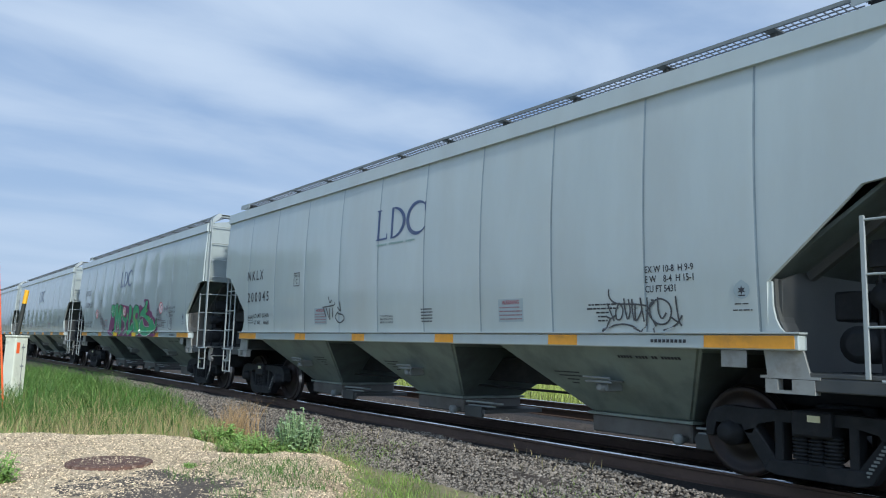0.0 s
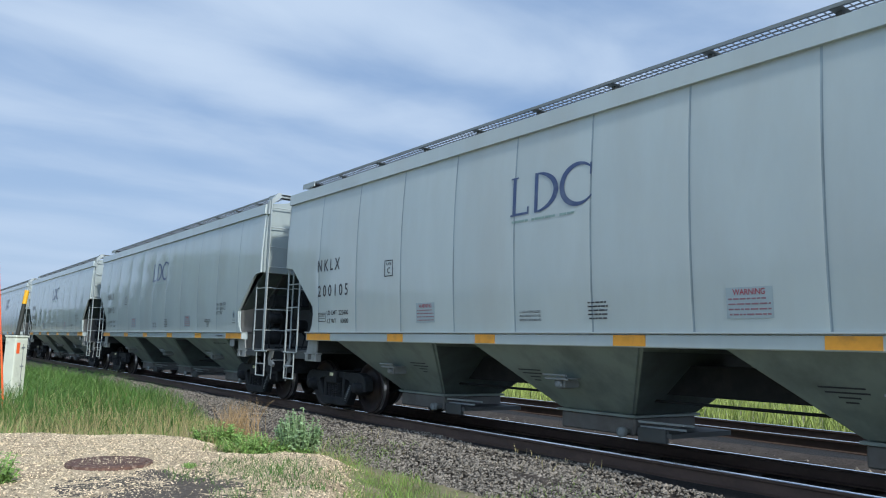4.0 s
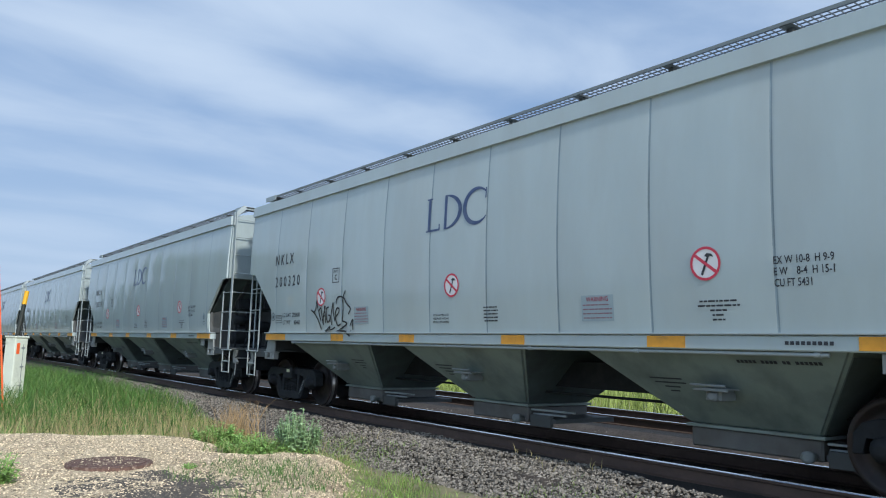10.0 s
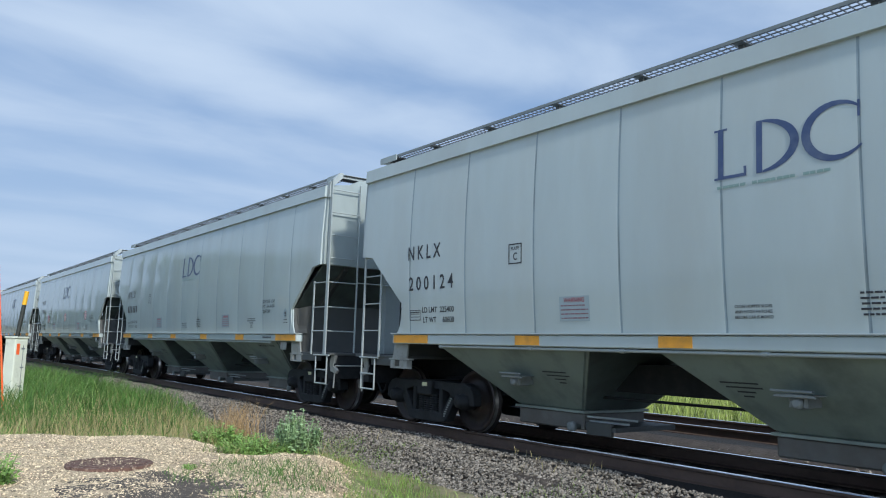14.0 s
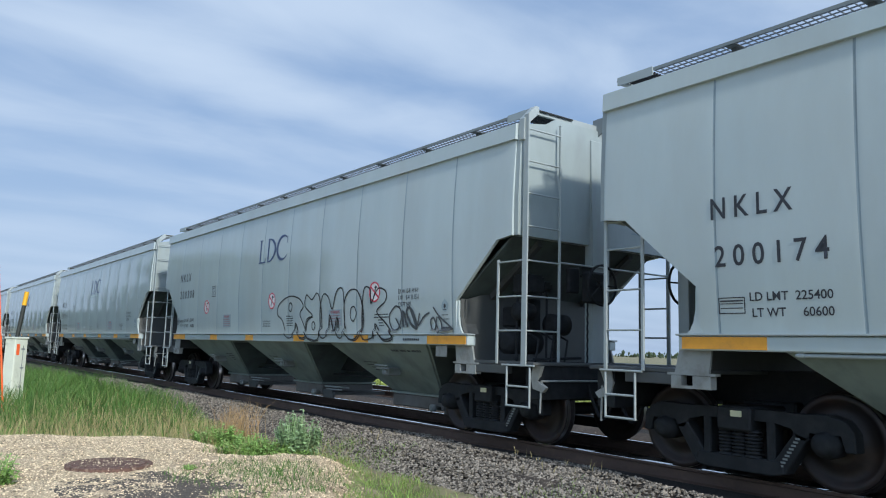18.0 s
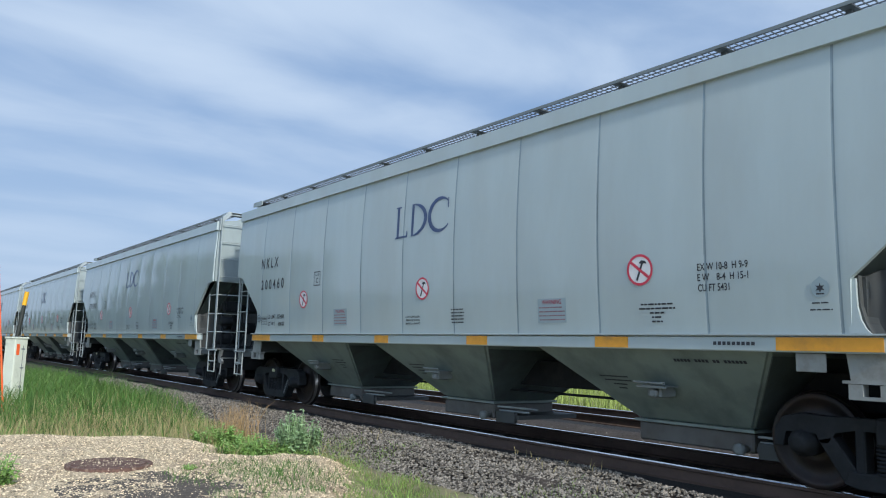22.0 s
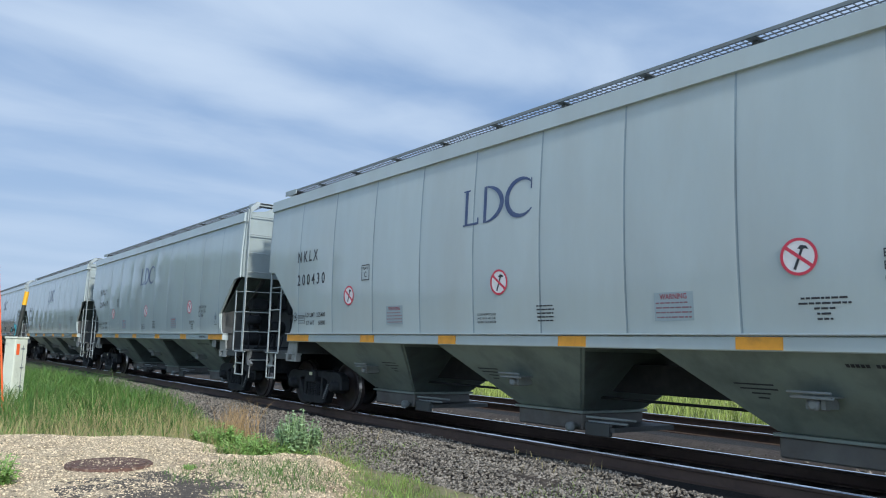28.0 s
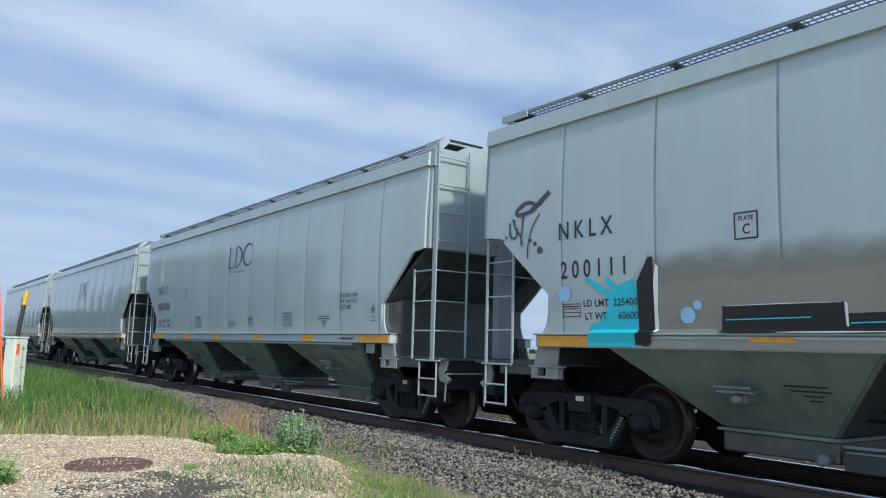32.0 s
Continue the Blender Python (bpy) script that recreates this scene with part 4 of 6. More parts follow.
        shared_part("slide_notice", ("notice", i), lambda i=i, words=words, w=w: onto_side(text_mesh(words, w, 0.030), -0.48, 1.70 - 0.052 * i), M["ink"], car)
    for i, (words, w) in enumerate((("EX W 10-8  H 9-9", 0.60), ("E W    8-4  H 15-1", 0.60), ("CU FT 5431", 0.38))):
        shared_part("dimension_text", ("dim", i, no_hammer, aside), lambda i=i, words=words, w=w: onto_side(text_mesh(words, w * (0.92 if no_hammer else 1), 0.075), aside + (4.76 if no_hammer else 4.86), 2.09 - 0.105 * i), M["ink"], car)
    shared_part("tree_mark", "treem", lambda: onto_side(flat_mesh([[(0.045 * (1.0 if k % 2 else 0.45) * math.cos(math.pi * k / 6), 0.045 * (1.0 if k % 2 else 0.45) * math.sin(math.pi * k / 6)) for k in range(12)], rect(-0.035, 0.035, -0.058, -0.045)]), 5.98, 1.86, 0.009), M["ink"], car)
    for i, (x, z) in enumerate([(5.98, 1.86)] + ([(-6.11, 1.78)] if no_hammer else [])):
        shared_part("badge", ("badge", i), lambda x=x, z=z: onto_side(flat_mesh([[(0.085 * math.cos(math.pi * k / 8), 0.085 * math.sin(math.pi * k / 8) + (0.02 if k == 4 else 0)) for k in range(16)]]), x, z, 0.006), M["pinkish"], car)
    if no_hammer:
        shared_part("badge_mark", "bmark", lambda: onto_side(flat_mesh([[(0.05 * (1.0 if k % 2 else 0.45) * math.cos(math.pi * k / 6), 0.05 * (1.0 if k % 2 else 0.45) * math.sin(math.pi * k / 6)) for k in range(12)]] + arc_band(0, 0, 0.085, 0.085, 0, 360, 0.012, 0.012, 20)), -6.11, 1.78, 0.009), M["ink"], car)
    shared_part("tree_lines", "treel", lambda: onto_side(flat_mesh(bars([(0.1, 0.9), (0, 1)], 0.20, 0.012, 0.060)), 5.88, 1.735), M["ink"], car)
    shared_part("sill_text", "sillt", lambda: sill_bars(), M["ink"], car)
    if no_hammer:
        up = 0.014 if number == "200433" else 0.0   # painted round, not over
        for i, (x, z) in enumerate(((sign_at + 0.1, 2.12), (-0.02, 2.14), (4.05 + aside, 2.15))):
            shared_part("no_hammer_sign", ("nh", i, sign_at, up, aside), lambda x=x, z=z: onto_side(flat_mesh([[(0.17 * math.cos(a), 0.17 * math.sin(a)) for a in [2 * math.pi * k / 28 for k in range(28)]]]), x, z, 0.005 + up), M["white"], car, "round white sign with a red ring and a struck-out hammer")
            shared_part("hammer", ("nhh", i, sign_at, up, aside), lambda x=x, z=z: onto_side(flat_mesh([[(-0.055, -0.11), (-0.03, -0.12), (0.045, 0.07), (0.025, 0.08)], [(-0.01, 0.075), (0.02, 0.105), (0.07, 0.095), (0.095, 0.06), (0.06, 0.07), (0.03, 0.06)]]), x, z, 0.008 + up), M["ink"], car)
            shared_part("sign_ring", ("nhr", i, sign_at, up, aside), lambda x=x, z=z: onto_side(flat_mesh(arc_band(0, 0, 0.172, 0.172, 0, 360, 0.027, 0.027, 36) + [[(-0.125, 0.075), (-0.105, 0.10), (0.125, -0.075), (0.105, -0.10)]]), x, z, 0.010 + up), M["red"], car)


def end_mark():
    me = text_mesh("NKLX", 0.40, 0.13)
    for v in me.vertices:
        v.co = (7.656, 0.66 + v.co.x, 4.04 + v.co.y)
    return me


def end_lines():
    me = flat_mesh([rect(0.0, w, 3.40 - 0.12 * i, 3.42 - 0.12 * i) for i, w in enumerate((0.12, 0.2, 0.3, 0.42, 0.45, 0.4))])
    for v in me.vertices:
        v.co = (7.656, 0.74 + v.co.x, v.co.y + 0.22)
    return me


def sill_bars():
    me = flat_mesh([rect(4.92 + 0.05 * i, 4.955 + 0.05 * i, 1.348, 1.382) for i in range(9)])
    for v in me.vertices:
        v.co = (along(v.co.x), -1.557, v.co.y)
    return me


# ---- ground, tracks ----
PAD = [(-11.5, -8.2), (-13.2, -5.5), (-13.9, -2.0), (-13.7, 1.4), (-13.0, 3.2), (-12.0, 4.35), (-11.0, 4.15), (-10.3, 4.0), (-9.95, 4.9), (-9.4, 5.3), (-8.7, 5.0), (-8.0, 4.6), (-6.6, 3.95), (-4.5, 3.2), (0.5, 2.6), (3.2, 1.0), (4.1, -2.2), (3.0, -5.6), (-1.0, -8.0), (-6.0, -8.8)]


def pad_level(x, y):
    """How far the limestone pad stands above the verge: 1 on it, 0 off it, by the distance to its edge."""
    best, inside = 1e9, False
    for (ax, ay), (bx, by) in zip(PAD, PAD[1:] + PAD[:1]):
        dx, dy = bx - ax, by - ay
        u = min(max(((x - ax) * dx + (y - ay) * dy) / (dx * dx + dy * dy), 0), 1)
        best = min(best, math.hypot(x - ax - u * dx, y - ay - u * dy))
        if (ay > y) != (by > y) and x < ax + (y - ay) / (by - ay) * (bx - ax):
            inside = not inside
    d = (best if inside else -best) + 0.22 * noise.noise((x * 1.6, y * 1.6, 3.1))
    u = min(max((d + 0.45) / 0.9, 0), 1)
    return u * u * (3 - 2 * u)


def ground_z(x, y):
    z = -0.50 + 0.05 * noise.noise((x * 0.25, y * 0.25, 0.0))
    if -20 < x < 10 and -14 < y < 7:
        z += 0.25 * pad_level(x, y) + 0.02 * noise.noise((x * 1.3, y * 1.3, 5.0)) * pad_level(x, y)
    return z


def axis(lo, hi, step, far):
    inner = list(np.arange(lo, hi + 1e-6, step))
    out = [lo - d for d in far[::-1]] + inner + [hi + d for d in far]
    return out


def grid_mesh(xs, ys, height):
    nx, ny = len(xs), len(ys)
    verts = [(x, y, height(x, y)) for y in ys for x in xs]
    faces = [(j * nx + i, j * nx + i + 1, (j + 1) * nx + i + 1, (j + 1) * nx + i) for j in range(ny - 1) for i in range(nx - 1)]
    me = bpy.data.meshes.new("mesh")
    me.from_pydata(verts, [], faces)
    me.polygons.foreach_set("use_smooth", [True] * len(faces))
    return me


far_steps = (1, 3, 8, 20, 50, 120, 300, 700, 1500, 3500)
ground = new("ground", grid_mesh(axis(-34, 8, 0.35, far_steps), axis(-4, 24, 0.35, far_steps), ground_z))
ground.data.materials.append(M["ground"])
tagged(ground, "grassy ground reaching to the horizon", "ground", kind="structure")

# the pad: a skin on the ground's own swell
def pad_mesh():
    xs, ys = list(np.arange(-15.0, 5.2, 0.17)), list(np.arange(-10.0, 5.9, 0.17))
    verts, index, faces = [], {}, []

    def cover_at(x, y):
        return pad_level(x, y) - 0.5 - 0.35 * noise.noise((x * 2.1, y * 2.1, 9)) - 0.25 * noise.noise((x * 6.5, y * 6.5, 19))

    cover = [[cover_at(x, y) for y in ys] for x in xs]

    def vid(i, j):
        if (i, j) not in index:
            index[i, j] = len(verts)
            x, y = xs[i], ys[j]
            verts.append((x, y, ground_z(x, y) + 0.012 + 0.012 * noise.noise((x * 4, y * 4, 2)) + min(0.0, 0.22 * cover[i][j])))
        return index[i, j]
    for i in range(len(xs) - 1):
        for j in range(len(ys) - 1):
            if max(cover[a][b] for a in (i, i + 1) for b in (j, j + 1)) > -0.12:   # the rim dips into the soil
                faces.append((vid(i, j), vid(i + 1, j), vid(i + 1, j + 1), vid(i, j + 1)))
    me = bpy.data.meshes.new("mesh")
    me.from_pydata(verts, [], faces)
    me.polygons.foreach_set("use_smooth", [True] * len(faces))
    return me


pad = new("gravel_pad", pad_mesh())
pad.data.materials.append(M["gravel"])
tagged(pad, "pale limestone gravel pad with worn patches", "gravel", kind="structure")


def ballast_mesh(yc, x0, x1):
    prof = [(-2.55, -0.62), (-2.1, -0.44), (-1.75, -0.25), (-1.45, -0.165), (-0.86, -0.16), (-0.6, -0.20), (0.6, -0.20), (0.86, -0.16), (1.45, -0.165), (1.75, -0.25), (2.2, -0.45), (2.7, -0.62)]
    xs = list(np.arange(x0, x1, 1.0)) if x1 - x0 < 100 else [x0, -120, -70] + list(np.arange(-45, 12, 0.5)) + [30, 60, 120, x1]
    verts, faces = [], []
    for x in xs:
        for k, (y, z) in enumerate(prof):
            verts.append((x, yc + y + 0.12 * noise.noise((x * 0.6, k * 1.7, yc)), z + 0.02 * noise.noise((x * 1.1, k * 3.3, yc))))
    n = len(prof)
    for i in range(len(xs) - 1):
        for k in range(n - 1):
            faces.append((i * n + k, (i + 1) * n + k, (i + 1) * n + k + 1, i * n + k + 1))
    me = bpy.data.meshes.new("mesh")
    me.from_pydata(verts, [], faces)
    me.polygons.foreach_set("use_smooth", [True] * len(faces))
    return me


SECOND_Y = 12.75
for yc, nm in ((TRACK_Y, "ballast_near"), (SECOND_Y, "ballast_far")):
    b = new(nm, ballast_mesh(yc, -900, 900))
    b.data.materials.append(M["ballast"])
    b.data.materials.append(M["shaded_bed"])
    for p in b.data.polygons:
        p.material_index = 1 if abs(p.center.y - yc) < 1.3 else 0   # the train's shade, painted into the bed
    tagged(b, "grey crushed-stone track ballast", "ballast", kind="structure")


def rail_mesh(x0, x1):
    bm = bmesh.new()
    prof = [(-0.069, -0.175), (0.069, -0.175), (0.069, -0.160), (0.012, -0.145), (0.010, -0.045), (0.036, -0.032), (0.037, -0.008), (0.028, -0.001), (-0.028, -0.001), (-0.037, -0.008), (-0.036, -0.032), (-0.010, -0.045), (-0.012, -0.145), (-0.069, -0.160)]
    slab(bm, prof, x1 - x0, Vector((x0, 0, 0)), Vector((0, 1, 0)), Vector((0, 0, 1)), Vector((1, 0, 0)))
    return finish(bm)


def head_mesh(x0, x1):
    """The polished crown with its rounded shoulders."""
    bm = bmesh.new()
    prof = [(0.0335, -0.016), (0.0325, -0.006), (0.029, 0.0005), (0.025, 0.002), (-0.025, 0.002), (-0.029, 0.0005), (-0.0325, -0.006), (-0.0335, -0.016)]
    slab(bm, prof, x1 - x0, Vector((x0, 0, 0)), Vector((0, 1, 0)), Vector((0, 0, 1)), Vector((1, 0, 0)))
    return finish(bm)


rm, hm = rail_mesh(-900, 900), head_mesh(-900, 900)
for yc in (TRACK_Y, SECOND_Y):
    for s in (-1, 1):
        r = part("rail", rm, M["rail"], None)
        r.location = (0, yc + s * 0.7525, 0)
        tagged(r, "rust-brown steel rail with a polished running face", "rail", "rails", "structure")
        h = part("running_face", hm, M["shiny"], r)
tie_me = None
for yc in (TRACK_Y, SECOND_Y):
    for i in range(78 if yc == TRACK_Y else 50):
        x = 4.5 - i * 0.52
        if tie_me is None:
            bm = bmesh.new()
            box(bm, -0.115, 0.115, -1.30, 1.30, -0.36, -0.178)
            tie_me = finish(bevelled(bm, 0.012))
        t = part("tie", tie_me, M["tie"], None)
        t.location, t.rotation_euler = (x + random.uniform(-0.03, 0.03), yc + random.uniform(-0.05, 0.05), random.uniform(-0.012, 0.0)), (0, 0, radians(random.uniform(-1.2, 1.2)))
        tagged(t, "weathered dark timber railway tie", "railway tie", "ties under the track", "structure")


# ---- loose stones, grass ----
def stones(name, count, place, size, mat, label, category, flat=0.7):
    """Many small faceted stones in one mesh."""
    rng = np.random.default_rng(len(name) * 7 + count)
    base = np.array([(1, 0, 0), (-1, 0, 0), (0, 1, 0), (0, -1, 0), (0, 0, 1), (0, 0, -1)], float)
    tri = np.array([(0, 2, 4), (2, 1, 4), (1, 3, 4), (3, 0, 4), (2, 0, 5), (1, 2, 5), (3, 1, 5), (0, 3, 5)])
    pts = place(rng, count)
    n = len(pts)
    s = rng.uniform(*size, n)[:, None, None] * rng.uniform(0.6, 1.3, (n, 1, 3)) * np.array([1, 1, flat])
    v = base[None] * s + rng.normal(0, 0.16, (n, 6, 3)) * s
    a = rng.uniform(0, 6.28, n)
    c, sn = np.cos(a)[:, None], np.sin(a)[:, None]
    v = np.stack([v[..., 0] * c - v[..., 1] * sn, v[..., 0] * sn + v[..., 1] * c, v[..., 2]], -1) + pts[:, None, :]
    verts = v.reshape(-1, 3)
    faces = (tri[None] + 6 * np.arange(n)[:, None, None]).reshape(-1, 3)
    me = bpy.data.meshes.new("mesh")
    me.from_pydata(verts.tolist(), [], faces.tolist())
    me.materials.append(mat)
    return tagged(new(name, me), label, category, kind="stuff")


def shoulder(rng, n):
    x = -2.8 - 27 * rng.random(n) ** 1.6
    y = TRACK_Y - 2.6 + np.where(rng.random(n) < 0.62, 1.05 * rng.random(n) ** 1.15, 1.46 * rng.random(n)) + 0.12 * np.sin(x * 1.7) + 0.1 * np.sin(x * 0.6 + 1)
    d = TRACK_Y - y
    z = np.interp(-d, (-2.55, -2.1, -1.75, -1.45, -0.86, 0), (-0.62, -0.44, -0.25, -0.165, -0.16, -0.2)) + 0.022
    return np.stack([x, y, z], 1)


def between(rng, n):
    x = -3.0 - 22 * rng.random(n) ** 1.3
    y = TRACK_Y + rng.uniform(-0.62, 0.62, n) 
    return np.stack([x, y, np.full(n, -0.205)], 1)


def beyond(rng, n):
    x = -1.0 - 22 * rng.random(n) ** 1.3
    y = SECOND_Y + rng.uniform(-2.3, 0.6, n)
    d = np.abs(SECOND_Y - y)
    return np.stack([x, y, np.interp(d, (0, 1.45, 1.75, 2.2, 2.7), (-0.22, -0.215, -0.27, -0.45, -0.62)) + 0.012], 1)


def on_pad(rng, n):
    wide = rng.random(n) < 0.22
    x = np.where(wide, rng.uniform(-14.5, 4.6, n), -4.5 - 9.8 * rng.random(n))
    y = np.where(wide, rng.uniform(-9.5, 5.8, n), rng.uniform(-1.0, 5.8, n))
    keep = [i for i in range(n) if pad_level(x[i], y[i]) > 0.12 + 0.3 * rng.random()]
    return np.array([(x[i], y[i], ground_z(x[i], y[i]) + 0.014) for i in keep])


stones("ballast_stones", 50000, shoulder, (0.012, 0.031), M["stone"], "loose grey crushed ballast stones", "stones")
stones("track_stones", 5000, between, (0.022, 0.042), M["shaded_stone"], "ballast stones between the rails, blackened for the train's shade", "stones")
stones("outer_stones", 4500, beyond, (0.022, 0.045), M["stone"], "grey ballast stones beside the far track", "stones")
stones("limestone_chips", 85000, on_pad, (0.006, 0.017), M["pebble"], "pale limestone chips", "gravel", 0.6)


def blades(name, roots, length, width, lean, mat, label, category="grass", stature=None):
    """Many bent grass blades in one mesh; roots: n x 3."""
    rng = np.random.default_rng(len(name) * 13 + len(roots))
    n = len(roots)
    h = rng.uniform(*length, n) * (1.0 if stature is None else stature)
    a = rng.uniform(0, 6.28, n)
    b = rng.uniform(0, 6.28, n)
    ln = rng.uniform(*lean, n) * h
    side = np.stack([np.cos(a), np.sin(a), np.zeros(n)], 1) * (rng.uniform(*width, n) / 2)[:, None]
    out = np.stack([np.cos(b), np.sin(b), np.zeros(n)], 1)
    rows = []
    for u, w in ((0.0, 1.0), (0.4, 0.85), (0.75, 0.55)):
        c = roots + out * (ln * u * u)[:, None] + np.array([0, 0, 1]) * (h * (u - 0.12 * u * u * (ln / h)))[:, None]
        rows += [c - side * w, c + side * w]
    tip = roots + out * ln[:, None] + np.array([0, 0, 1]) * (h * (1 - 0.25 * ln / h))[:, None]
    v = np.stack(rows + [tip], 1).reshape(-1, 3)
    q = np.array([(0, 1, 3, 2), (2, 3, 5, 4)])
    quads = (q[None] + 7 * np.arange(n)[:, None, None]).reshape(-1, 4).tolist()
    tris = (np.array([[4, 5, 6]])[None] + 7 * np.arange(n)[:, None, None]).reshape(-1, 3).tolist()
    me = bpy.data.meshes.new("mesh")
    me.from_pydata(v.tolist(), [], quads + tris)
    me.materials.append(mat)
    return tagged(new(name, me), label, category, kind="stuff")


def scatter(n, x0, x1, y0, y1, keep, seed):
    rng = np.random.default_rng(seed)
    pts = []
    for x, y in zip(rng.uniform(x0, x1, n), rng.uniform(y0, y1, n)):
        if keep(x, y) > rng.random():
            pts.append((x, y, ground_z(x, y)))
    return np.array(pts)


def tall_zone(x, y):
    if pad_level(x, y) > 0.3 or y > 6.1 - 0.01 * abs(x) + min(0.9, max(0.0, (-x - 15.5) * 0.2)):
        return 0.0
    return (0.75 + 0.5 * noise.noise((x * 0.5, y * 0.5, 7)))


def stature(pts):
    """Grass is short at the pad and by the ballast, tall in the middle of the verge."""
    away = np.clip((-pts[:, 0] - 13.5) / 5.0, 0, 1)
    side = np.clip((6.3 + np.clip((-pts[:, 0] - 15.5) * 0.2, 0, 0.9) - pts[:, 1]) / 1.6, 0.25, 1)
    lumps = np.array([0.85 + 0.35 * noise.noise((x * 0.7, y * 0.7, 2)) for x, y in pts[:, :2]])
    return (0.42 + 0.58 * away) * side * lumps


tall = scatter(37000, -36, -12.0, -1.0, 6.8, lambda x, y: tall_zone(x, y) * min(1.0, max(0.25, (-x - 13.8) / 3.0 + 0.5 * noise.noise((x * 0.9, y * 0.9, 31)))), 3)
blades("tall_grass", tall, (0.40, 1.0), (0.008, 0.020), (0.15, 1.1), M["grass"], "tall green grass beside the track", stature=stature(tall))
pale = scatter(9000, -34, -12.0, -1.0, 6.4, lambda x, y: tall_zone(x, y) * (0.35 + 0.9 * max(0.0, noise.noise((x * 0.45, y * 0.6, 13)) + 0.25)), 14)
blades("pale_grass", pale, (0.45, 1.05), (0.006, 0.015), (0.2, 1.2), M["pale_grass"], "tall pale green grass beside the track", stature=stature(pale))
dry = scatter(9500, -19, -12.0, -1.0, 6.4, lambda x, y: tall_zone(x, y) * (1.0 if x > -16.2 else 0.25), 4)
blades("dry_stalks", dry, (0.35, 0.7), (0.006, 0.011), (0.05, 0.45), M["straw"], "dry straw-coloured grass stalks", stature=1.35 * stature(dry))


def verge_zone(x, y):
    if pad_level(x, y) > 0.62 or y > 6.62 or y < 2.6:
        return 0.0
    return 0.34 + 1.3 * noise.noise((x * 0.9, y * 0.9, 17)) - max(0.0, y - 6.1) * 1.1


def on_slope(pts):
    """Lift roots on to the foot of the ballast."""
    pts[:, 2] = np.maximum(pts[:, 2], np.interp(pts[:, 1] - TRACK_Y, (-2.55, -2.1, -1.75, -1.45), (-0.62, -0.44, -0.25, -0.165)) + 0.005)
    return pts


verge = on_slope(scatter(42000, -12.6, -2.0, 2.6, 6.62, verge_zone, 5))
blades("verge_grass", verge, (0.03, 0.125), (0.004, 0.010), (0.2, 1.0), M["verge"], "short green grass at the foot of the ballast")
vdry = on_slope(scatter(6500, -12.6, -2.0, 2.6, 6.62, verge_zone, 6))
blades("verge_straw", vdry, (0.03, 0.15), (0.003, 0.007), (0.2, 0.8), M["straw"], "dry grass at the foot of the ballast")

def edge_zone(x, y):
    p = pad_level(x, y)
    return max(0.0, 1.0 - abs(p - 0.40) * 2.0) * (0.6 + 1.3 * noise.noise((x * 1.1, y * 1.1, 23)))


edge = scatter(26000, -15.8, -9.5, -1.5, 5.6, edge_zone, 11)
blades("edge_straw", edge[::2], (0.08, 0.34), (0.004, 0.009), (0.2, 0.9), M["straw"], "dry straw along the edge of the gravel")
blades("edge_grass", edge[1::2], (0.06, 0.26), (0.006, 0.012), (0.2, 0.9), M["verge"], "short green grass along the edge of the gravel")
around = scatter(16000, -22, 14, -14, 5.6, lambda x, y: (1.0 if pad_level(x, y) < 0.2 and (x > -3.5 or y < -1.0) else 0.0), 15)
blades("meadow_grass", around, (0.10, 0.40), (0.008, 0.018), (0.2, 0.8), M["grass"], "green grass round the gravel pad")
shoots = scatter(700, -16, -5, 5.2, 6.9, lambda x, y: max(0.0, noise.noise((x * 0.8, y * 1.1, 29)) - 0.05) * 1.6, 12)
shoots[:, 2] += np.clip((shoots[:, 1] - 5.65) / 0.45 * 0.18, -0.02, 0.4)
blades("ballast_shoots", shoots, (0.04, 0.13), (0.005, 0.010), (0.2, 0.9), M["straw"], "sparse dry shoots on the foot of the ballast")
rngf = np.random.default_rng(8)
fx, fy = -40 + 60 * rngf.random(22000), 15.8 + 18 * rngf.random(22000) ** 1.5
field_roots = np.stack([fx, fy, np.full(22000, -0.55)], 1)
blades("field_grass", field_roots, (0.5, 1.05), (0.015, 0.035), (0.1, 0.5), M["field"], "sunlit yellow-green tall grass beyond the tracks")

# far tree line
def far_trees(count, x0, x1, y0, low, high, seed, label, deep=60.0, slant=0.0, clumps=4):
    rng = np.random.default_rng(seed)
    verts, faces = [], []
    for i in range(count):
        x = rng.uniform(x0, x1)
        y = y0 + rng.uniform(0, deep)
        h = rng.uniform(low, high) * (0.7 + 0.5 * math.sin(x * 0.013) * math.sin(x * 0.031 + 1))
        y += slant * x
        for k in range(clumps):
            cx, cz, r = x + rng.normal(0, h * 0.3), -0.5 + h * rng.uniform(0.1, 0.9), h * rng.uniform(0.18, 0.34) * math.sqrt(4 / clumps)
            b = len(verts)
            for d in ((1, 0, 0), (-1, 0, 0), (0, 1, 0), (0, -1, 0), (0, 0, 1), (0, 0, -1)):
                j = rng.uniform(0.7, 1.25)
                verts.append((cx + d[0] * r * j, y + d[1] * r * j, cz + d[2] * r * 1.2 * j))
            for f in ((0, 2, 4), (2, 1, 4), (1, 3, 4), (3, 0, 4), (2, 0, 5), (1, 2, 5), (3, 1, 5), (0, 3, 5)):
                faces.append(tuple(b + q for q in f))
    me = bpy.data.meshes.new("mesh")
    me.from_pydata(verts, [], faces)
    me.materials.append(M["far_trees"])
    return tagged(new("far_tree_line", me), label, "trees", kind="stuff")


far_trees(900, -900, 900, 620, 3, 9, 21, "dark green line of far trees on the horizon")
far_trees(420, -650, 250, -230, 7, 15, 22, "dark green row of trees across the fields")
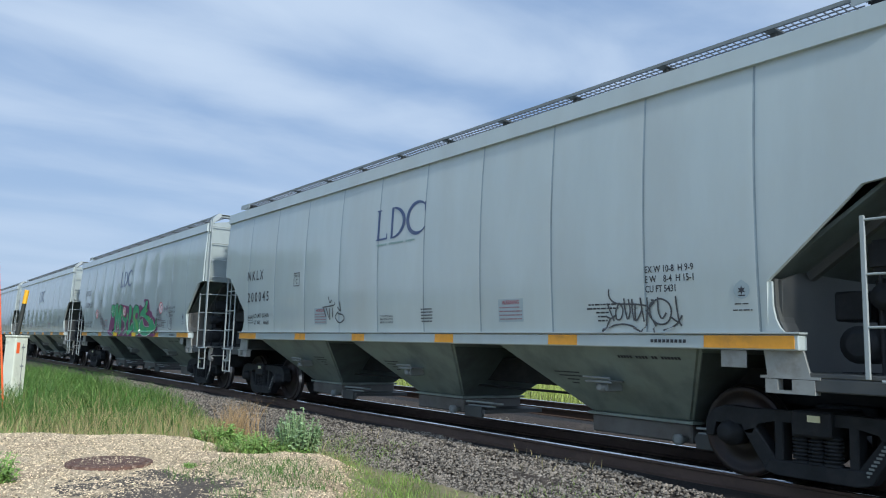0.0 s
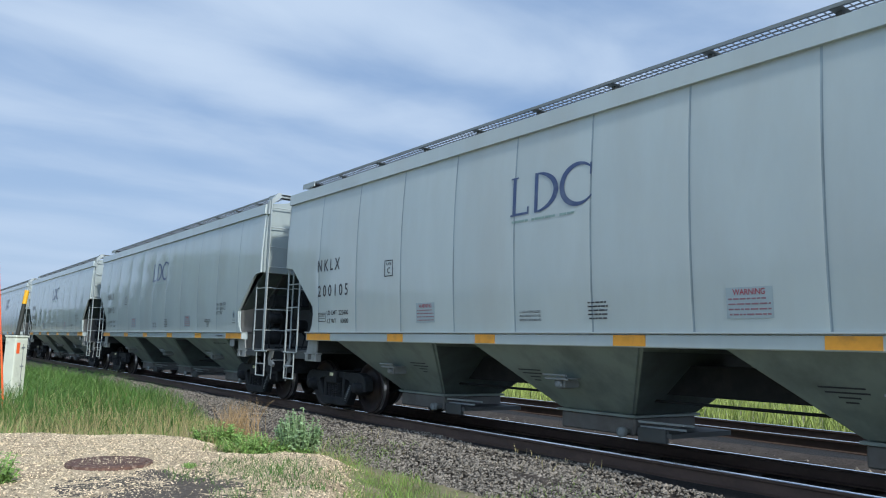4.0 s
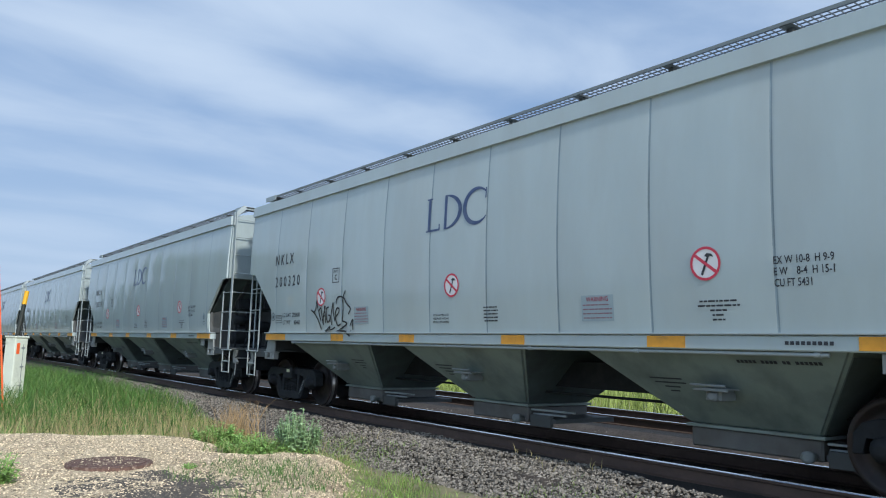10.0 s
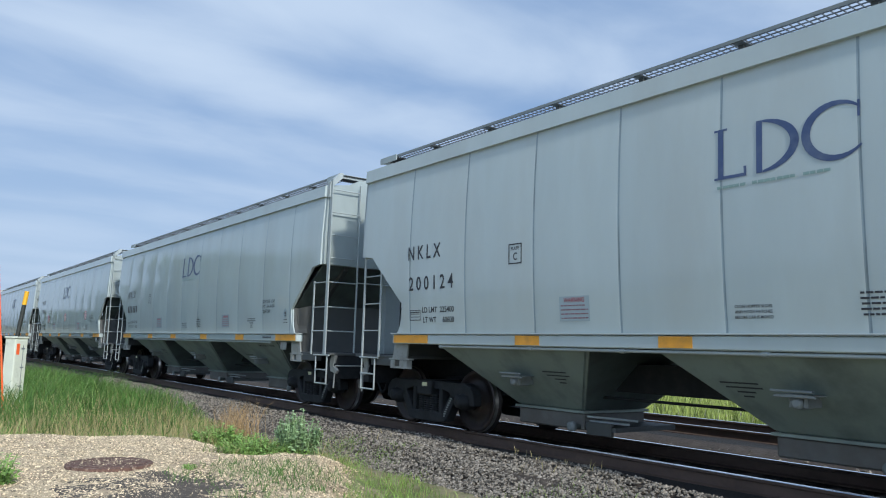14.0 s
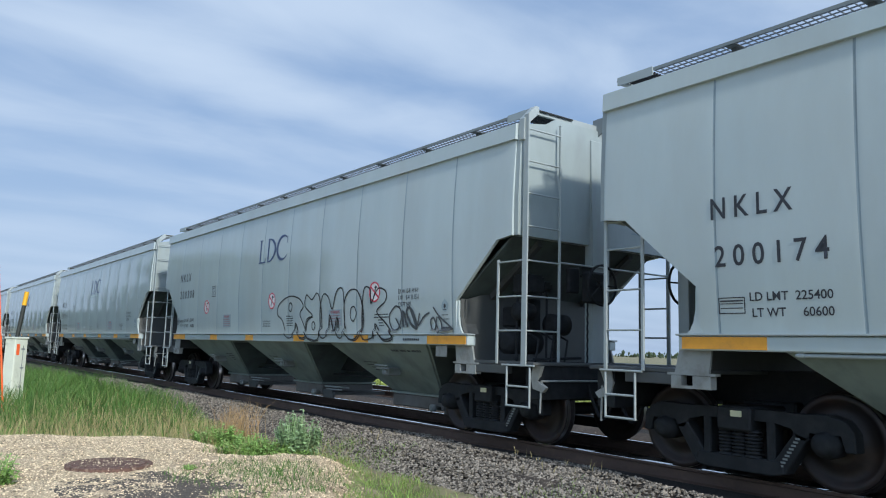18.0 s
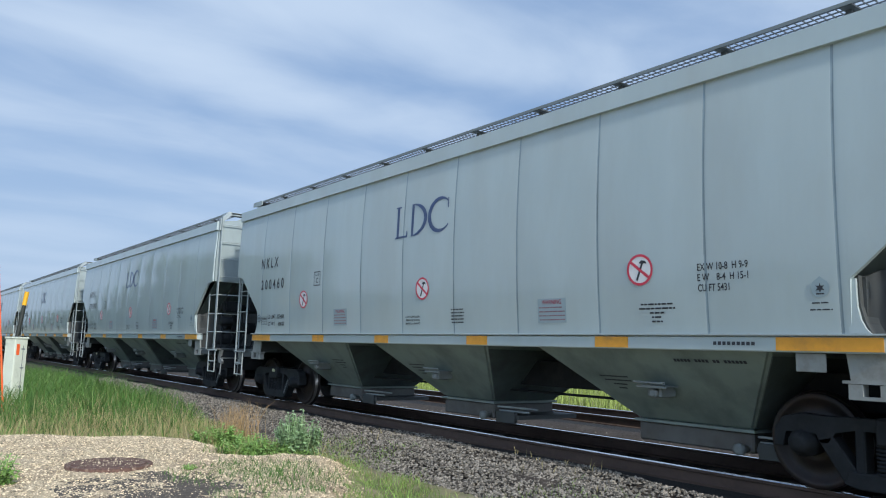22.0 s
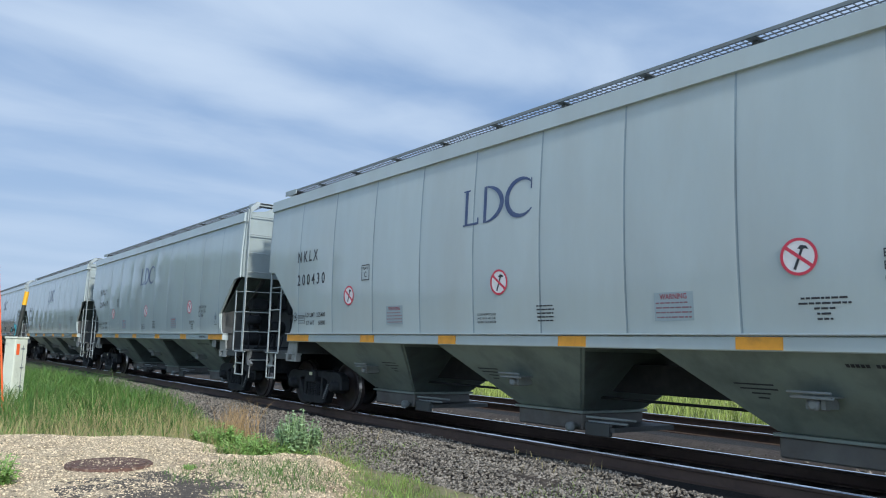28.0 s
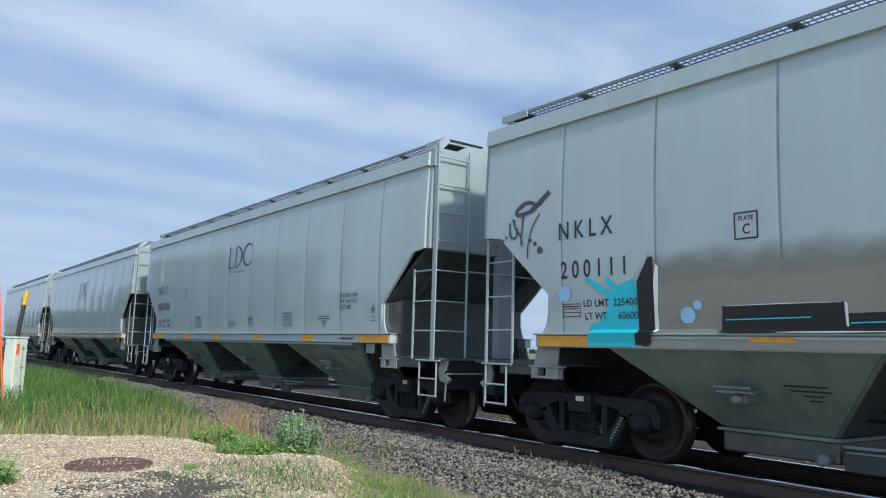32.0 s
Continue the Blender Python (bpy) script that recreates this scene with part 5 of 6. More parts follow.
far_trees(150, -330, -75, -22, 8, 13, 23, "dark green belt of trees along the field edge", 14.0, 0.06, 16)


# ---- things beside the track ----
def cabinet():
    c = thing("signal_cabinet", "pale grey-green steel equipment cabinet in tall grass", "cabinet")
    bm = bmesh.new()
    box(bm, -0.15, 0.15, -0.19, 0.19, 0.0, 1.70)
    part("body", bevelled(bm, 0.012), M["box_paint"], c)
    bm = bmesh.new()
    box(bm, -0.17, 0.17, -0.21, 0.21, 1.70, 1.75)
    part("lid", bevelled(bm, 0.012), M["box_paint"], c)
    bm = bmesh.new()
    box(bm, 0.15, 0.162, -0.17, 0.17, 0.10, 1.66)
    d = part("door", bevelled(bm, 0.004), M["box_paint"], c)
    for z in (0.55, 1.0, 1.45):
        bm = bmesh.new()
        box(bm, 0.162, 0.18, 0.0, 0.09, z, z + 0.03)
        part("hinge", bm, M["frame_paint"], d)
    bm = bmesh.new()
    rod(bm, (0.172, 0.045, 0.2), (0.172, 0.045, 1.55), 0.007, 6)
    part("hinge_rod", bm, M["frame_paint"], d)
    bm = bmesh.new()
    box(bm, 0.163, 0.167, -0.15, -0.06, 1.32, 1.58)
    part("sticker", bm, M["marker_orange"], d, "orange warning sticker")
    return c


CAB = (-21.0, 2.72)
cab = cabinet()
cab.matrix_world = pose(CAB[0], CAB[1], ground_z(*CAB) - 0.02, 0, 0, 38)


def whip():
    w = thing("marker_whip", "thin fluorescent orange marker rod leaning by the cabinet", "marker rod")
    bm = bmesh.new()
    rod(bm, (0, 0, 0), (0, 0, 1.75), 0.022, 10)
    part("base", bm, M["marker_orange"], w)
    bm = bmesh.new()
    rod(bm, (0, 0, 1.7), (0.0, 0.0, 3.55), 0.012, 8)
    part("rod", bm, M["marker_orange"], w)
    return w


wh = whip()
wh.matrix_world = pose(-19.5, 2.40, ground_z(-19.5, 2.40), 6.5, 0, 0)


def marker_post():
    p = thing("marker_post", "dark marker post with a yellow top", "marker post")
    bm = bmesh.new()
    rod(bm, (0, 0, 0), (0, 0, 2.6), 0.052, 14)
    part("post", bm, M["marker_black"], p)
    bm = bmesh.new()
    rod(bm, (0, 0, 2.6), (0, 0, 2.95), 0.055, 14)
    part("top", bm, M["marker_yellow"], p)
    return p


mp = marker_post()
mp.matrix_world = pose(-22.3, 2.70, ground_z(-22.3, 2.70) - 0.05, -5.5, 3.5, 0)


def cover():
    c = thing("manhole_cover", "round rusted iron manhole cover set in gravel", "manhole cover")
    bm = bmesh.new()
    turned(bm, [(-0.05, 0.47), (0.0, 0.47), (0.006, 0.46), (0.006, 0.41), (0.0, 0.405)], "z", 40)
    part("frame", bm, M["rust_iron"], c)
    bm = bmesh.new()
    turned(bm, [(-0.03, 0.40), (0.004, 0.40), (0.010, 0.39)], "z", 40)
    part("lid", bm, M["rust_iron"], c)
    return c


mc = cover()
mc.matrix_world = pose(-9.5, 2.30, ground_z(-9.5, 2.30) + 0.052)


stones("cover_grit", 160, lambda rng, n: np.stack([-9.5 + 0.4 * rng.normal(0, 0.45, n), 2.30 + 0.4 * rng.normal(0, 0.45, n), np.full(n, ground_z(-9.5, 2.30) + 0.068)], 1), (0.006, 0.013), M["pebble"], "limestone grit on the manhole cover", "gravel", 0.5)


def bush(name, at, spread, height, count, leaf, mat, label, seed, wide=0.22):
    """A leafy weed: stems with many small leaves."""
    rng = np.random.default_rng(seed)
    b = thing(name, label, "plant")
    bm = bmesh.new()
    verts, faces = [], []
    for s in range(count):
        a, r = rng.uniform(0, 6.28), spread * math.sqrt(rng.random())
        h = height * rng.uniform(0.55, 1.0) * (1 - 0.35 * r / spread)
        foot = Vector((r * 0.55 * math.cos(a), r * 0.55 * math.sin(a), 0))
        tip = Vector((r * math.cos(a), r * math.sin(a), h))
        rod(bm, foot, tip, 0.006, 4)
        for k in range(16):
            u = 0.15 + 0.85 * k / 15
            p = foot.lerp(tip, u)
            az = k * 2.4 + a
            L = leaf * rng.uniform(0.6, 1.2) * (1.15 - 0.5 * u)
            d = Vector((math.cos(az), math.sin(az), rng.uniform(-0.25, 0.6))).normalized()
            w = d.cross(Vector((0, 0, 1))).normalized() * L * wide
            i = len(verts)
            for q in (p, p + d * L * 0.5 + w, p + d * L - Vector((0, 0, L * 0.2)), p + d * L * 0.5 - w):
                verts.append(tuple(q))
            faces.append((i, i + 1, i + 2, i + 3))
    part("stem", bm, mat, b)
    me = bpy.data.meshes.new("mesh")
    me.from_pydata(verts, [], faces)
    tagged(part("leaves", me, mat, b), kind="stuff")
    b.matrix_world = pose(*at)
    return b


bush("weed_bush", (-10.15, 4.98, -0.46), 0.35, 0.86, 120, 0.10, M["leaf"], "leafy grey-green weed at the ballast edge", 31, 0.38)
bush("low_weed", (-10.38, 4.45, -0.40), 0.56, 0.42, 110, 0.11, M["weed"], "low bright green weed at the edge of the gravel", 32)
bush("low_weed", (-12.1, 4.55, -0.42), 0.42, 0.42, 70, 0.11, M["weed"], "low bright green weed beside the russet grass", 35)
bush("low_weed", (-9.95, 4.75, -0.40), 0.36, 0.24, 70, 0.09, M["weed"], "low bright green weed in front of the grey-green weed", 36)
bush("small_weed", (-8.9, 1.05, -0.26), 0.26, 0.42, 24, 0.10, M["weed"], "small green weed in the gravel", 33)
bush("gravel_weed", (-9.0, 3.05, -0.26), 0.10, 0.12, 10, 0.05, M["weed"], "tiny green weed in the gravel", 34)


def tuft(at, seed):
    rng = np.random.default_rng(seed)
    r = rng.normal(0, 0.16, (160, 2))
    roots = np.concatenate([r, np.zeros((160, 1))], 1) + np.array(at)
    return blades("dry_tuft", roots, (0.35, 0.85), (0.006, 0.012), (0.1, 0.5), M["rusty_grass"], "tuft of dry russet grass by the ballast")


tuft((-13.4, 5.45, -0.50), 41)
tuft((-12.9, 5.1, -0.50), 42)


# bare dark soil in the pad
def soil_mesh():
    verts, faces = [(-7.9, 2.45, ground_z(-7.9, 2.45) + 0.016)], []
    for i in range(48):
        a = 2 * math.pi * i / 48
        r = 1.15 + 0.5 * noise.noise((math.cos(a) * 1.6, math.sin(a) * 1.6, 4)) + 0.5 * noise.noise((math.cos(a) * 6, math.sin(a) * 6, 8))
        for f in (0.5, 1.0):
            x, y = -7.9 + r * f * math.cos(a), 2.45 + 1.15 * r * f * math.sin(a)
            verts.append((x, y, ground_z(x, y) + (0.016 if f < 0.9 else 0.010)))
    for i in range(48):
        j = (i + 1) % 48
        faces += [(0, 1 + 2 * i, 1 + 2 * j), (1 + 2 * i, 2 + 2 * i, 2 + 2 * j, 1 + 2 * j)]
    me = bpy.data.meshes.new("mesh")
    me.from_pydata(verts, [], faces)
    return me


soil = new("soil_patch", soil_mesh())
soil.data.materials.append(M["soil"])
tagged(soil, "bare dark soil patch in the gravel", "soil", kind="structure")
sparse = scatter(6500, -9.3, -5.0, 2.6, 4.6, lambda x, y: 0.75 * math.exp(-((x + 8.2) / 0.7) ** 2 - ((y - 3.75) / 0.45) ** 2) + 0.18 + 0.5 * noise.noise((x * 1.5, y * 1.5, 3)), 9)
blades("pad_grass", sparse, (0.04, 0.13), (0.005, 0.010), (0.3, 0.9), M["grass"], "sparse short grass in the gravel")


# ---- the train, car by car ----
NUMBERS = {0: "200045", 1: "200433", 2: "200046", 3: "200105", 4: "200121", 5: "200068", 6: "200018", 7: "200021", 8: "200320", 9: "200291", 10: "200155", 11: "200124", 13: "200302", 14: "200174",
           15: "200308", 16: "200164", 17: "200004", 18: "200460", 19: "200390", 20: "200386", 21: "200438", 22: "200437", 23: "200430", 24: "200417", 25: "200029", 26: "200111"}
NO_HAMMER = {1, 8, 9, 13, 15, 18, 19, 20, 21, 22, 23, 24}
FIRST, LAST = -1, 29
EMBLEM_AT = {2: -0.50, 6: -0.55, 8: -0.80, 16: -0.60, 17: -0.72}   # emblems that were sprayed off their usual place
SLACK = {0: 0.2, 1: 0.17, 2: -0.07, 3: -0.10, 4: 0.17, 5: 0.12, 9: 0.15, 10: 0.1, 14: 0.1, 15: 0.11, 16: 0.08, 17: 0.13, 19: -0.07, 20: -0.18, 21: -0.16, 24: -0.06, 27: 0.12}   # play in the couplers


SURGE = ((0, 0.0), (2, 0.1), (3, 0.14), (6, 0.0), (8, 0.15), (9, 0.1), (12, -0.03), (14, 0.15), (17, 0.1), (19, 0.02), (20, 0.08), (20.6, -0.28), (21, -0.42), (22, -0.24), (22.7, -0.28), (23, -0.17), (25, -0.08), (28, 0.0), (31, 0.04), (32, 0.0))


def surge(t):
    """Small surges in the train's speed, as metres ahead of an even pace."""
    for (a, p), (b, q) in zip(SURGE, SURGE[1:]):
        if t <= b:
            u = (t - a) / (b - a)
            return p + (q - p) * u * u * (3 - 2 * u)
    return SURGE[-1][1]


def train_at(t):
    """How far the train has rolled since the start, in metres."""
    return LONG * (13.136 * t + 0.016 * t * t + surge(t))


def car_x(n, t):
    return -10.457 - CAR_PITCH * n + train_at(t) + SLACK.get(n, 0.0)


BRAKE_RIGHT = {0, 1, 2, 3, 4, 5, 7, 9, 15, 18, 19, 20, 23, 24, 26}   # cars with the hand brake on the leading end
master = {True: build_car(1), False: build_car(-1)}
CARS, used = {}, set()
for n in range(FIRST, LAST + 1):
    lead = n in BRAKE_RIGHT
    CARS[n] = copy_thing(master[lead], Matrix.Identity(4)) if lead in used else master[lead]
    used.add(lead)
for n, car in CARS.items():
    emblem(car, n in NO_HAMMER, EMBLEM_AT.get(n, -0.93 if n in NO_HAMMER else -0.67) + (0.12 if n in NO_HAMMER else 0.02))
    if n < 28:
        stencils(car, NUMBERS.get(n), n in NO_HAMMER, -4.02 if n in (1, 15, 20) else -4.10)


# ---- spray paint and car by car differences ----
def smooth_ring(points, k=5):
    pts = [Vector(p) for p in points]
    n, out = len(pts), []
    for i in range(n):
        p0, p1, p2, p3 = pts[i - 1], pts[i], pts[(i + 1) % n], pts[(i + 2) % n]
        for j in range(k):
            u = j / k
            out.append(tuple(0.5 * ((2 * p1) + (p2 - p0) * u + (2 * p0 - 5 * p1 + 4 * p2 - p3) * u * u + (3 * p1 - p0 - 3 * p2 + p3) * u ** 3)))
    return out


def blob(name, points, mat, car, lift, label="", smooth=4):
    """A filled patch of paint, cut in strips so that it follows the bulging side."""
    bm = bmesh.new()
    low = min(p[1] for p in points)
    ring = [(a[0], max(a[1], low)) for a in smooth_ring(points, smooth)] if smooth else points
    bm.faces.new([bm.verts.new((a, b, 0)) for a, b in ring])
    bmesh.ops.triangulate(bm, faces=bm.faces[:])
    zs = [p[1] for p in ring]
    z = math.floor(min(zs) / 0.15) * 0.15 + 0.15
    while z < max(zs):
        bmesh.ops.bisect_plane(bm, geom=bm.verts[:] + bm.edges[:] + bm.faces[:], plane_co=(0, z, 0), plane_no=(0, 1, 0))
        z += 0.15
    me = bpy.data.meshes.new("mesh")
    bm.to_mesh(me); bm.free()
    return part(name, paint_skin(me, lift), mat, car, label)


def paint_skin(me, lift):
    """Onto the side sheet above, the sill below."""
    for v in me.vertices:
        z = v.co.y
        if z >= 1.458:
            y = side_y(z) - lift
            if z < 1.50:
                y = min(y, -1.578 - lift)
        else:
            y = -1.578 - lift if z > 1.436 else -1.556 - lift
        v.co = (along(v.co.x), y, z)
    return me


def line(name, points, width, mat, car, lift=0.014, closed=False, taper=False):
    return part(name, paint_skin(flat_mesh(stroke(points, width, closed, taper)), lift), mat, car)


def scribble(car, x0, x1, z0, z1, letters, width, mat, seed, lift=0.012):
    """A quick spray tag: loops and slashes that spell nothing."""
    rng = random.Random(seed)
    step = (x1 - x0) / letters
    for i in range(letters):
        a = x0 + i * step
        pts = []
        for k in range(rng.choice((4, 5, 6))):
            pts.append((a + step * rng.uniform(-0.1, 1.1), z0 + (z1 - z0) * (rng.uniform(0.0, 0.35) if k % 2 else rng.uniform(0.6, 1.0))))
        line("tag_stroke", pts, width, mat, car, lift)


def mural(car):
    """A green and plum piece with white and black edges over the sill."""
    ground_a = [(-1.92, 1.32), (-1.86, 1.94), (-1.75, 2.18), (-1.23, 2.0), (-0.8, 2.37), (0.33, 2.30), (0.98, 2.23), (1.36, 2.05), (1.74, 2.28), (1.91, 2.29), (2.19, 2.18), (2.34, 2.32), (2.19, 2.45), (2.62, 2.45), (2.8, 2.3), (2.86, 2.1)]
    ground_b = [(3.06, 2.07), (3.21, 1.92), (3.38, 1.88), (3.5, 1.73), (3.61, 1.6), (3.70, 1.54), (3.63, 1.47), (3.41, 1.31), (1.85, 1.31)]
    blob("plum_ground", ground_a + ground_b, M["plum_spray"], car, 0.006, "green and plum spray-painted piece with white edges", smooth=3)
    shapes = [
        [(-1.23, 2.37), (-0.9, 2.38), (-0.79, 2.11), (-0.67, 2.36), (-0.45, 2.35), (-0.39, 2.11), (-0.47, 1.36), (-0.7, 1.40), (-0.72, 1.9), (-0.89, 1.42), (-1.0, 1.88), (-1.11, 1.63), (-1.26, 1.36), (-1.52, 1.40), (-1.33, 1.73)],
        [(-0.43, 2.27), (-0.3, 2.32), (-0.09, 2.03), (0.15, 1.92), (0.36, 2.09), (0.39, 1.9), (0.21, 1.72), (0.16, 1.40), (-0.03, 1.36), (0.01, 1.72), (-0.25, 1.86), (-0.36, 2.04)],
        [(0.56, 2.3), (0.75, 2.3), (0.87, 2.18), (0.84, 1.92), (0.7, 1.79), (0.67, 1.65), (0.96, 1.74), (1.08, 1.79), (1.15, 1.64), (0.94, 1.45), (0.51, 1.33), (0.44, 1.47), (0.5, 1.85)],
        [(1.03, 2.15), (1.23, 2.3), (1.47, 2.31), (1.67, 2.24), (1.75, 2.1), (1.73, 1.9), (1.6, 1.77), (1.76, 1.85), (1.87, 1.91), (1.88, 1.76), (1.79, 1.67), (1.83, 1.40), (1.51, 1.34), (1.18, 1.40), (1.08, 1.64), (0.99, 1.88)],
    ]
    sweep_a = [(1.86, 2.04), (2.15, 2.18), (2.4, 2.28), (2.42, 2.4), (2.64, 2.42), (2.66, 2.31), (2.55, 2.12), (2.76, 2.2), (2.68, 2.08), (2.47, 1.99), (2.81, 1.94), (3.09, 1.82), (3.11, 1.89), (3.32, 1.72), (3.44, 1.62), (3.4, 1.47)]
    sweep_b = [(3.14, 1.41), (2.79, 1.33), (2.37, 1.32), (1.98, 1.4), (1.87, 1.52), (1.84, 1.7), (2.03, 1.84), (2.14, 1.85), (2.3, 1.65), (2.61, 1.6), (2.81, 1.61), (2.82, 1.69), (2.52, 1.82), (2.14, 1.92), (1.87, 1.93)]
    shapes += [sweep_a + sweep_b, [(3.49, 1.75), (3.6, 1.86), (3.61, 1.63), (3.5, 1.54), (3.47, 1.46), (3.43, 1.51)], [(-1.8, 2.36), (-1.65, 2.4), (-1.26, 2.35), (-1.26, 2.08), (-1.49, 1.95), (-1.69, 2.0), (-1.82, 2.18)]]
    for s in shapes:
        blob("green_shape", s, M["green_spray"], car, 0.010, smooth=2)
        line("dark_edge", s, 0.026, M["black_spray"], car, 0.012, True)
        line("white_edge", [(a + 0.012, b + 0.010) for a, b in s[len(s) // 3:]], 0.016, M["white"], car, 0.015, taper=True)
    blob("inner_shadow", [(1.32, 2.0), (1.46, 2.06), (1.62, 2.04), (1.64, 1.95), (1.51, 1.84), (1.34, 1.89)], M["plum_spray"], car, 0.016)
    line("white_edge", [(-1.67, 2.25), (-1.62, 2.16), (-1.66, 2.1), (-1.55, 2.2)], 0.014, M["white"], car, 0.015)
    line("white_edge", [(-1.42, 2.3), (-1.45, 2.14), (-1.36, 2.1), (-1.32, 2.2)], 0.014, M["white"], car, 0.015)
    for a, b in ((-1.28, -0.82), (1.08, 1.50)):
        bm = bmesh.new()
        box(bm, along(a), along(b), -1.577, -1.571, 1.305, 1.425)
        part("reflector", bm, M["yellow"], car)
    # thin marker tags round the third sign
    for k, z in enumerate((2.13, 1.98, 1.83, 1.66)):
        scribble(car, 3.60, 3.98 + 0.05 * k, z - 0.09, z + 0.05, 5, 0.011, M["plum_black"], 61 + k)
    scribble(car, 4.34, 4.72, 2.02, 2.22, 5, 0.012, M["plum_black"], 67)
    for pts in ([(4.68, 2.34), (4.66, 2.1), (4.58, 1.9)], [(4.75, 2.02), (4.69, 1.75), (4.71, 1.57), (4.98, 1.53), (4.96, 1.79), (4.84, 1.98), (4.75, 2.02)], [(4.80, 1.78), (4.85, 1.68), (4.88, 1.80)], [(4.87, 1.97), (4.97, 2.02), (4.93, 1.85), (5.04, 1.84), (5.02, 1.70)]):
        line("tag_stroke", pts, 0.014, M["plum_black"], car)


def outline_piece(car):
    """Five big letterlike shapes in black outline, and a tail of tags."""
    shapes = [
        [(0.72, 1.40), (0.50, 1.72), (0.28, 1.84), (0.36, 2.06), (0.82, 2.20), (1.26, 2.14), (1.44, 1.98), (1.30, 1.84), (1.46, 1.62), (1.58, 1.40), (1.30, 1.40), (1.10, 1.66), (1.02, 1.40)],
        [(1.52, 1.98), (1.58, 2.20), (1.80, 2.10), (2.00, 2.22), (2.14, 2.06), (2.20, 1.62), (2.10, 1.36), (1.84, 1.34), (1.56, 1.44), (1.58, 1.72), (1.82, 1.80)],
        [(2.18, 1.42), (2.14, 1.90), (2.26, 2.18), (2.46, 2.12), (2.60, 1.90), (2.76, 2.22), (2.98, 2.24), (3.04, 1.84), (3.02, 1.42), (2.82, 1.42), (2.78, 1.76), (2.64, 1.50), (2.50, 1.80), (2.42, 1.42)],
    ]
    shapes += [
        [(3.06, 1.60), (3.04, 1.98), (3.20, 2.20), (3.48, 2.20), (3.64, 1.98), (3.66, 1.62), (3.48, 1.38), (3.20, 1.38)],
        [(3.66, 1.42), (3.70, 2.18), (3.92, 2.20), (3.94, 1.96), (4.16, 2.20), (4.40, 2.14), (4.38, 1.98), (4.12, 1.82), (4.42, 1.60), (4.60, 1.40), (4.30, 1.38), (4.06, 1.62), (4.04, 1.40)],
    ]
    for s in shapes:
        line("black_outline", s, 0.026, M["black_spray"], car, 0.012, True)
        line("drop_shadow", [(a + 0.03, b - 0.03) for a, b in s[-5:]], 0.020, M["black_spray"], car, 0.011)
    for c, r in (((0.88, 1.98), 0.09), ((3.35, 1.80), 0.13), ((1.86, 1.60), 0.08)):
        line("black_outline", [(c[0] + r * 0.8 * math.cos(q), c[1] + r * math.sin(q)) for q in (0, 1.2, 2.4, 3.6, 4.8)], 0.022, M["black_spray"], car, 0.012, True)


def tan_mural(car):
    """A tan band with black and white slashes and teal blocks along the lower side."""
    xs = [-4.75 + 9.55 * i / 40 for i in range(41)]
    top = [(x, 2.42) for x in xs]
    blob("tan_band", [(-4.75, 1.31)] + [(4.8, 1.31)] + top[::-1], M["tan_mist"], car, 0.005, "tan spray band with black slashes and teal blocks", 0)
    blob("black_slash", [(-4.87, 1.46), (-4.88, 2.02), (-4.81, 2.14), (-4.72, 2.28), (-4.66, 2.28), (-4.66, 1.46)], M["black_spray"], car, 0.011, smooth=0)
    for x in (-4.76, -2.22, -0.13, 2.34, 4.72):
        blob("black_slash", [(x - 0.02, 1.46), (x - 0.04, 2.02), (x + 0.01, 2.26), (x + 0.09, 2.22), (x + 0.10, 1.46)], M["black_spray"], car, 0.010, smooth=0)
        blob("white_slash", [(x + 0.10, 1.47), (x + 0.10, 2.02), (x + 0.13, 2.20), (x + 0.17, 2.16), (x + 0.16, 1.9), (x + 0.145, 1.7), (x + 0.15, 1.47)], M["white"], car, 0.012, smooth=0)
    for x0, x1, z0, z1 in ((-3.88, -2.70, 1.47, 1.735), (-2.71, -2.25, 1.47, 1.64), (-1.62, -0.66, 1.47, 1.76), (0.55, 1.38, 1.60, 1.88), (2.98, 3.45, 1.79, 1.85), (3.40, 4.2, 1.70, 1.86), (3.40, 3.54, 1.50, 1.71), (3.02, 4.6, 1.47, 1.575), (3.94, 5.3, 1.57, 1.72), (5.2, 5.3, 1.46, 1.58)):
        blob("black_block", [(x0, z0), (x1, z0 + 0.012), (x1 - 0.01, z1), (x0 + 0.02, z1 - 0.01)], M["black_spray"], car, 0.010, smooth=0)
        if x0 < 1:
            line("chalk_line", [(x0 + 0.05, z0 + 0.45 * (z1 - z0)), (x1 - 0.25 * (x1 - x0), z0 + 0.5 * (z1 - z0))], 0.012, M["teal"], car, 0.014)
            line("chalk_line", [(x1 + 0.012, z1 - 0.01), (x1 + 0.014, z0 + 0.05)], 0.022, M["white"], car, 0.014)
        if z1 > 1.73:
            line("chalk_line", [(x0 + 0.06, z1 - 0.012), ((x0 + x1) / 2, z1 - 0.004), (x1 - 0.02, z1 - 0.006)], 0.008, M["white"], car, 0.014, taper=True)
    line("chalk_line", [(3.1, 1.468), (3.7, 1.464), (4.9, 1.472)], 0.016, M["white"], car, 0.014, taper=True)
    line("chalk_line", [(3.02, 1.775), (3.4, 1.78)], 0.016, M["white"], car, 0.014)
    line("chalk_line", [(4.215, 1.85), (4.22, 1.74)], 0.025, M["white"], car, 0.014)
    line("chalk_line", [(-3.3, 1.468), (-2.3, 1.472)], 0.014, M["white"], car, 0.014, taper=True)
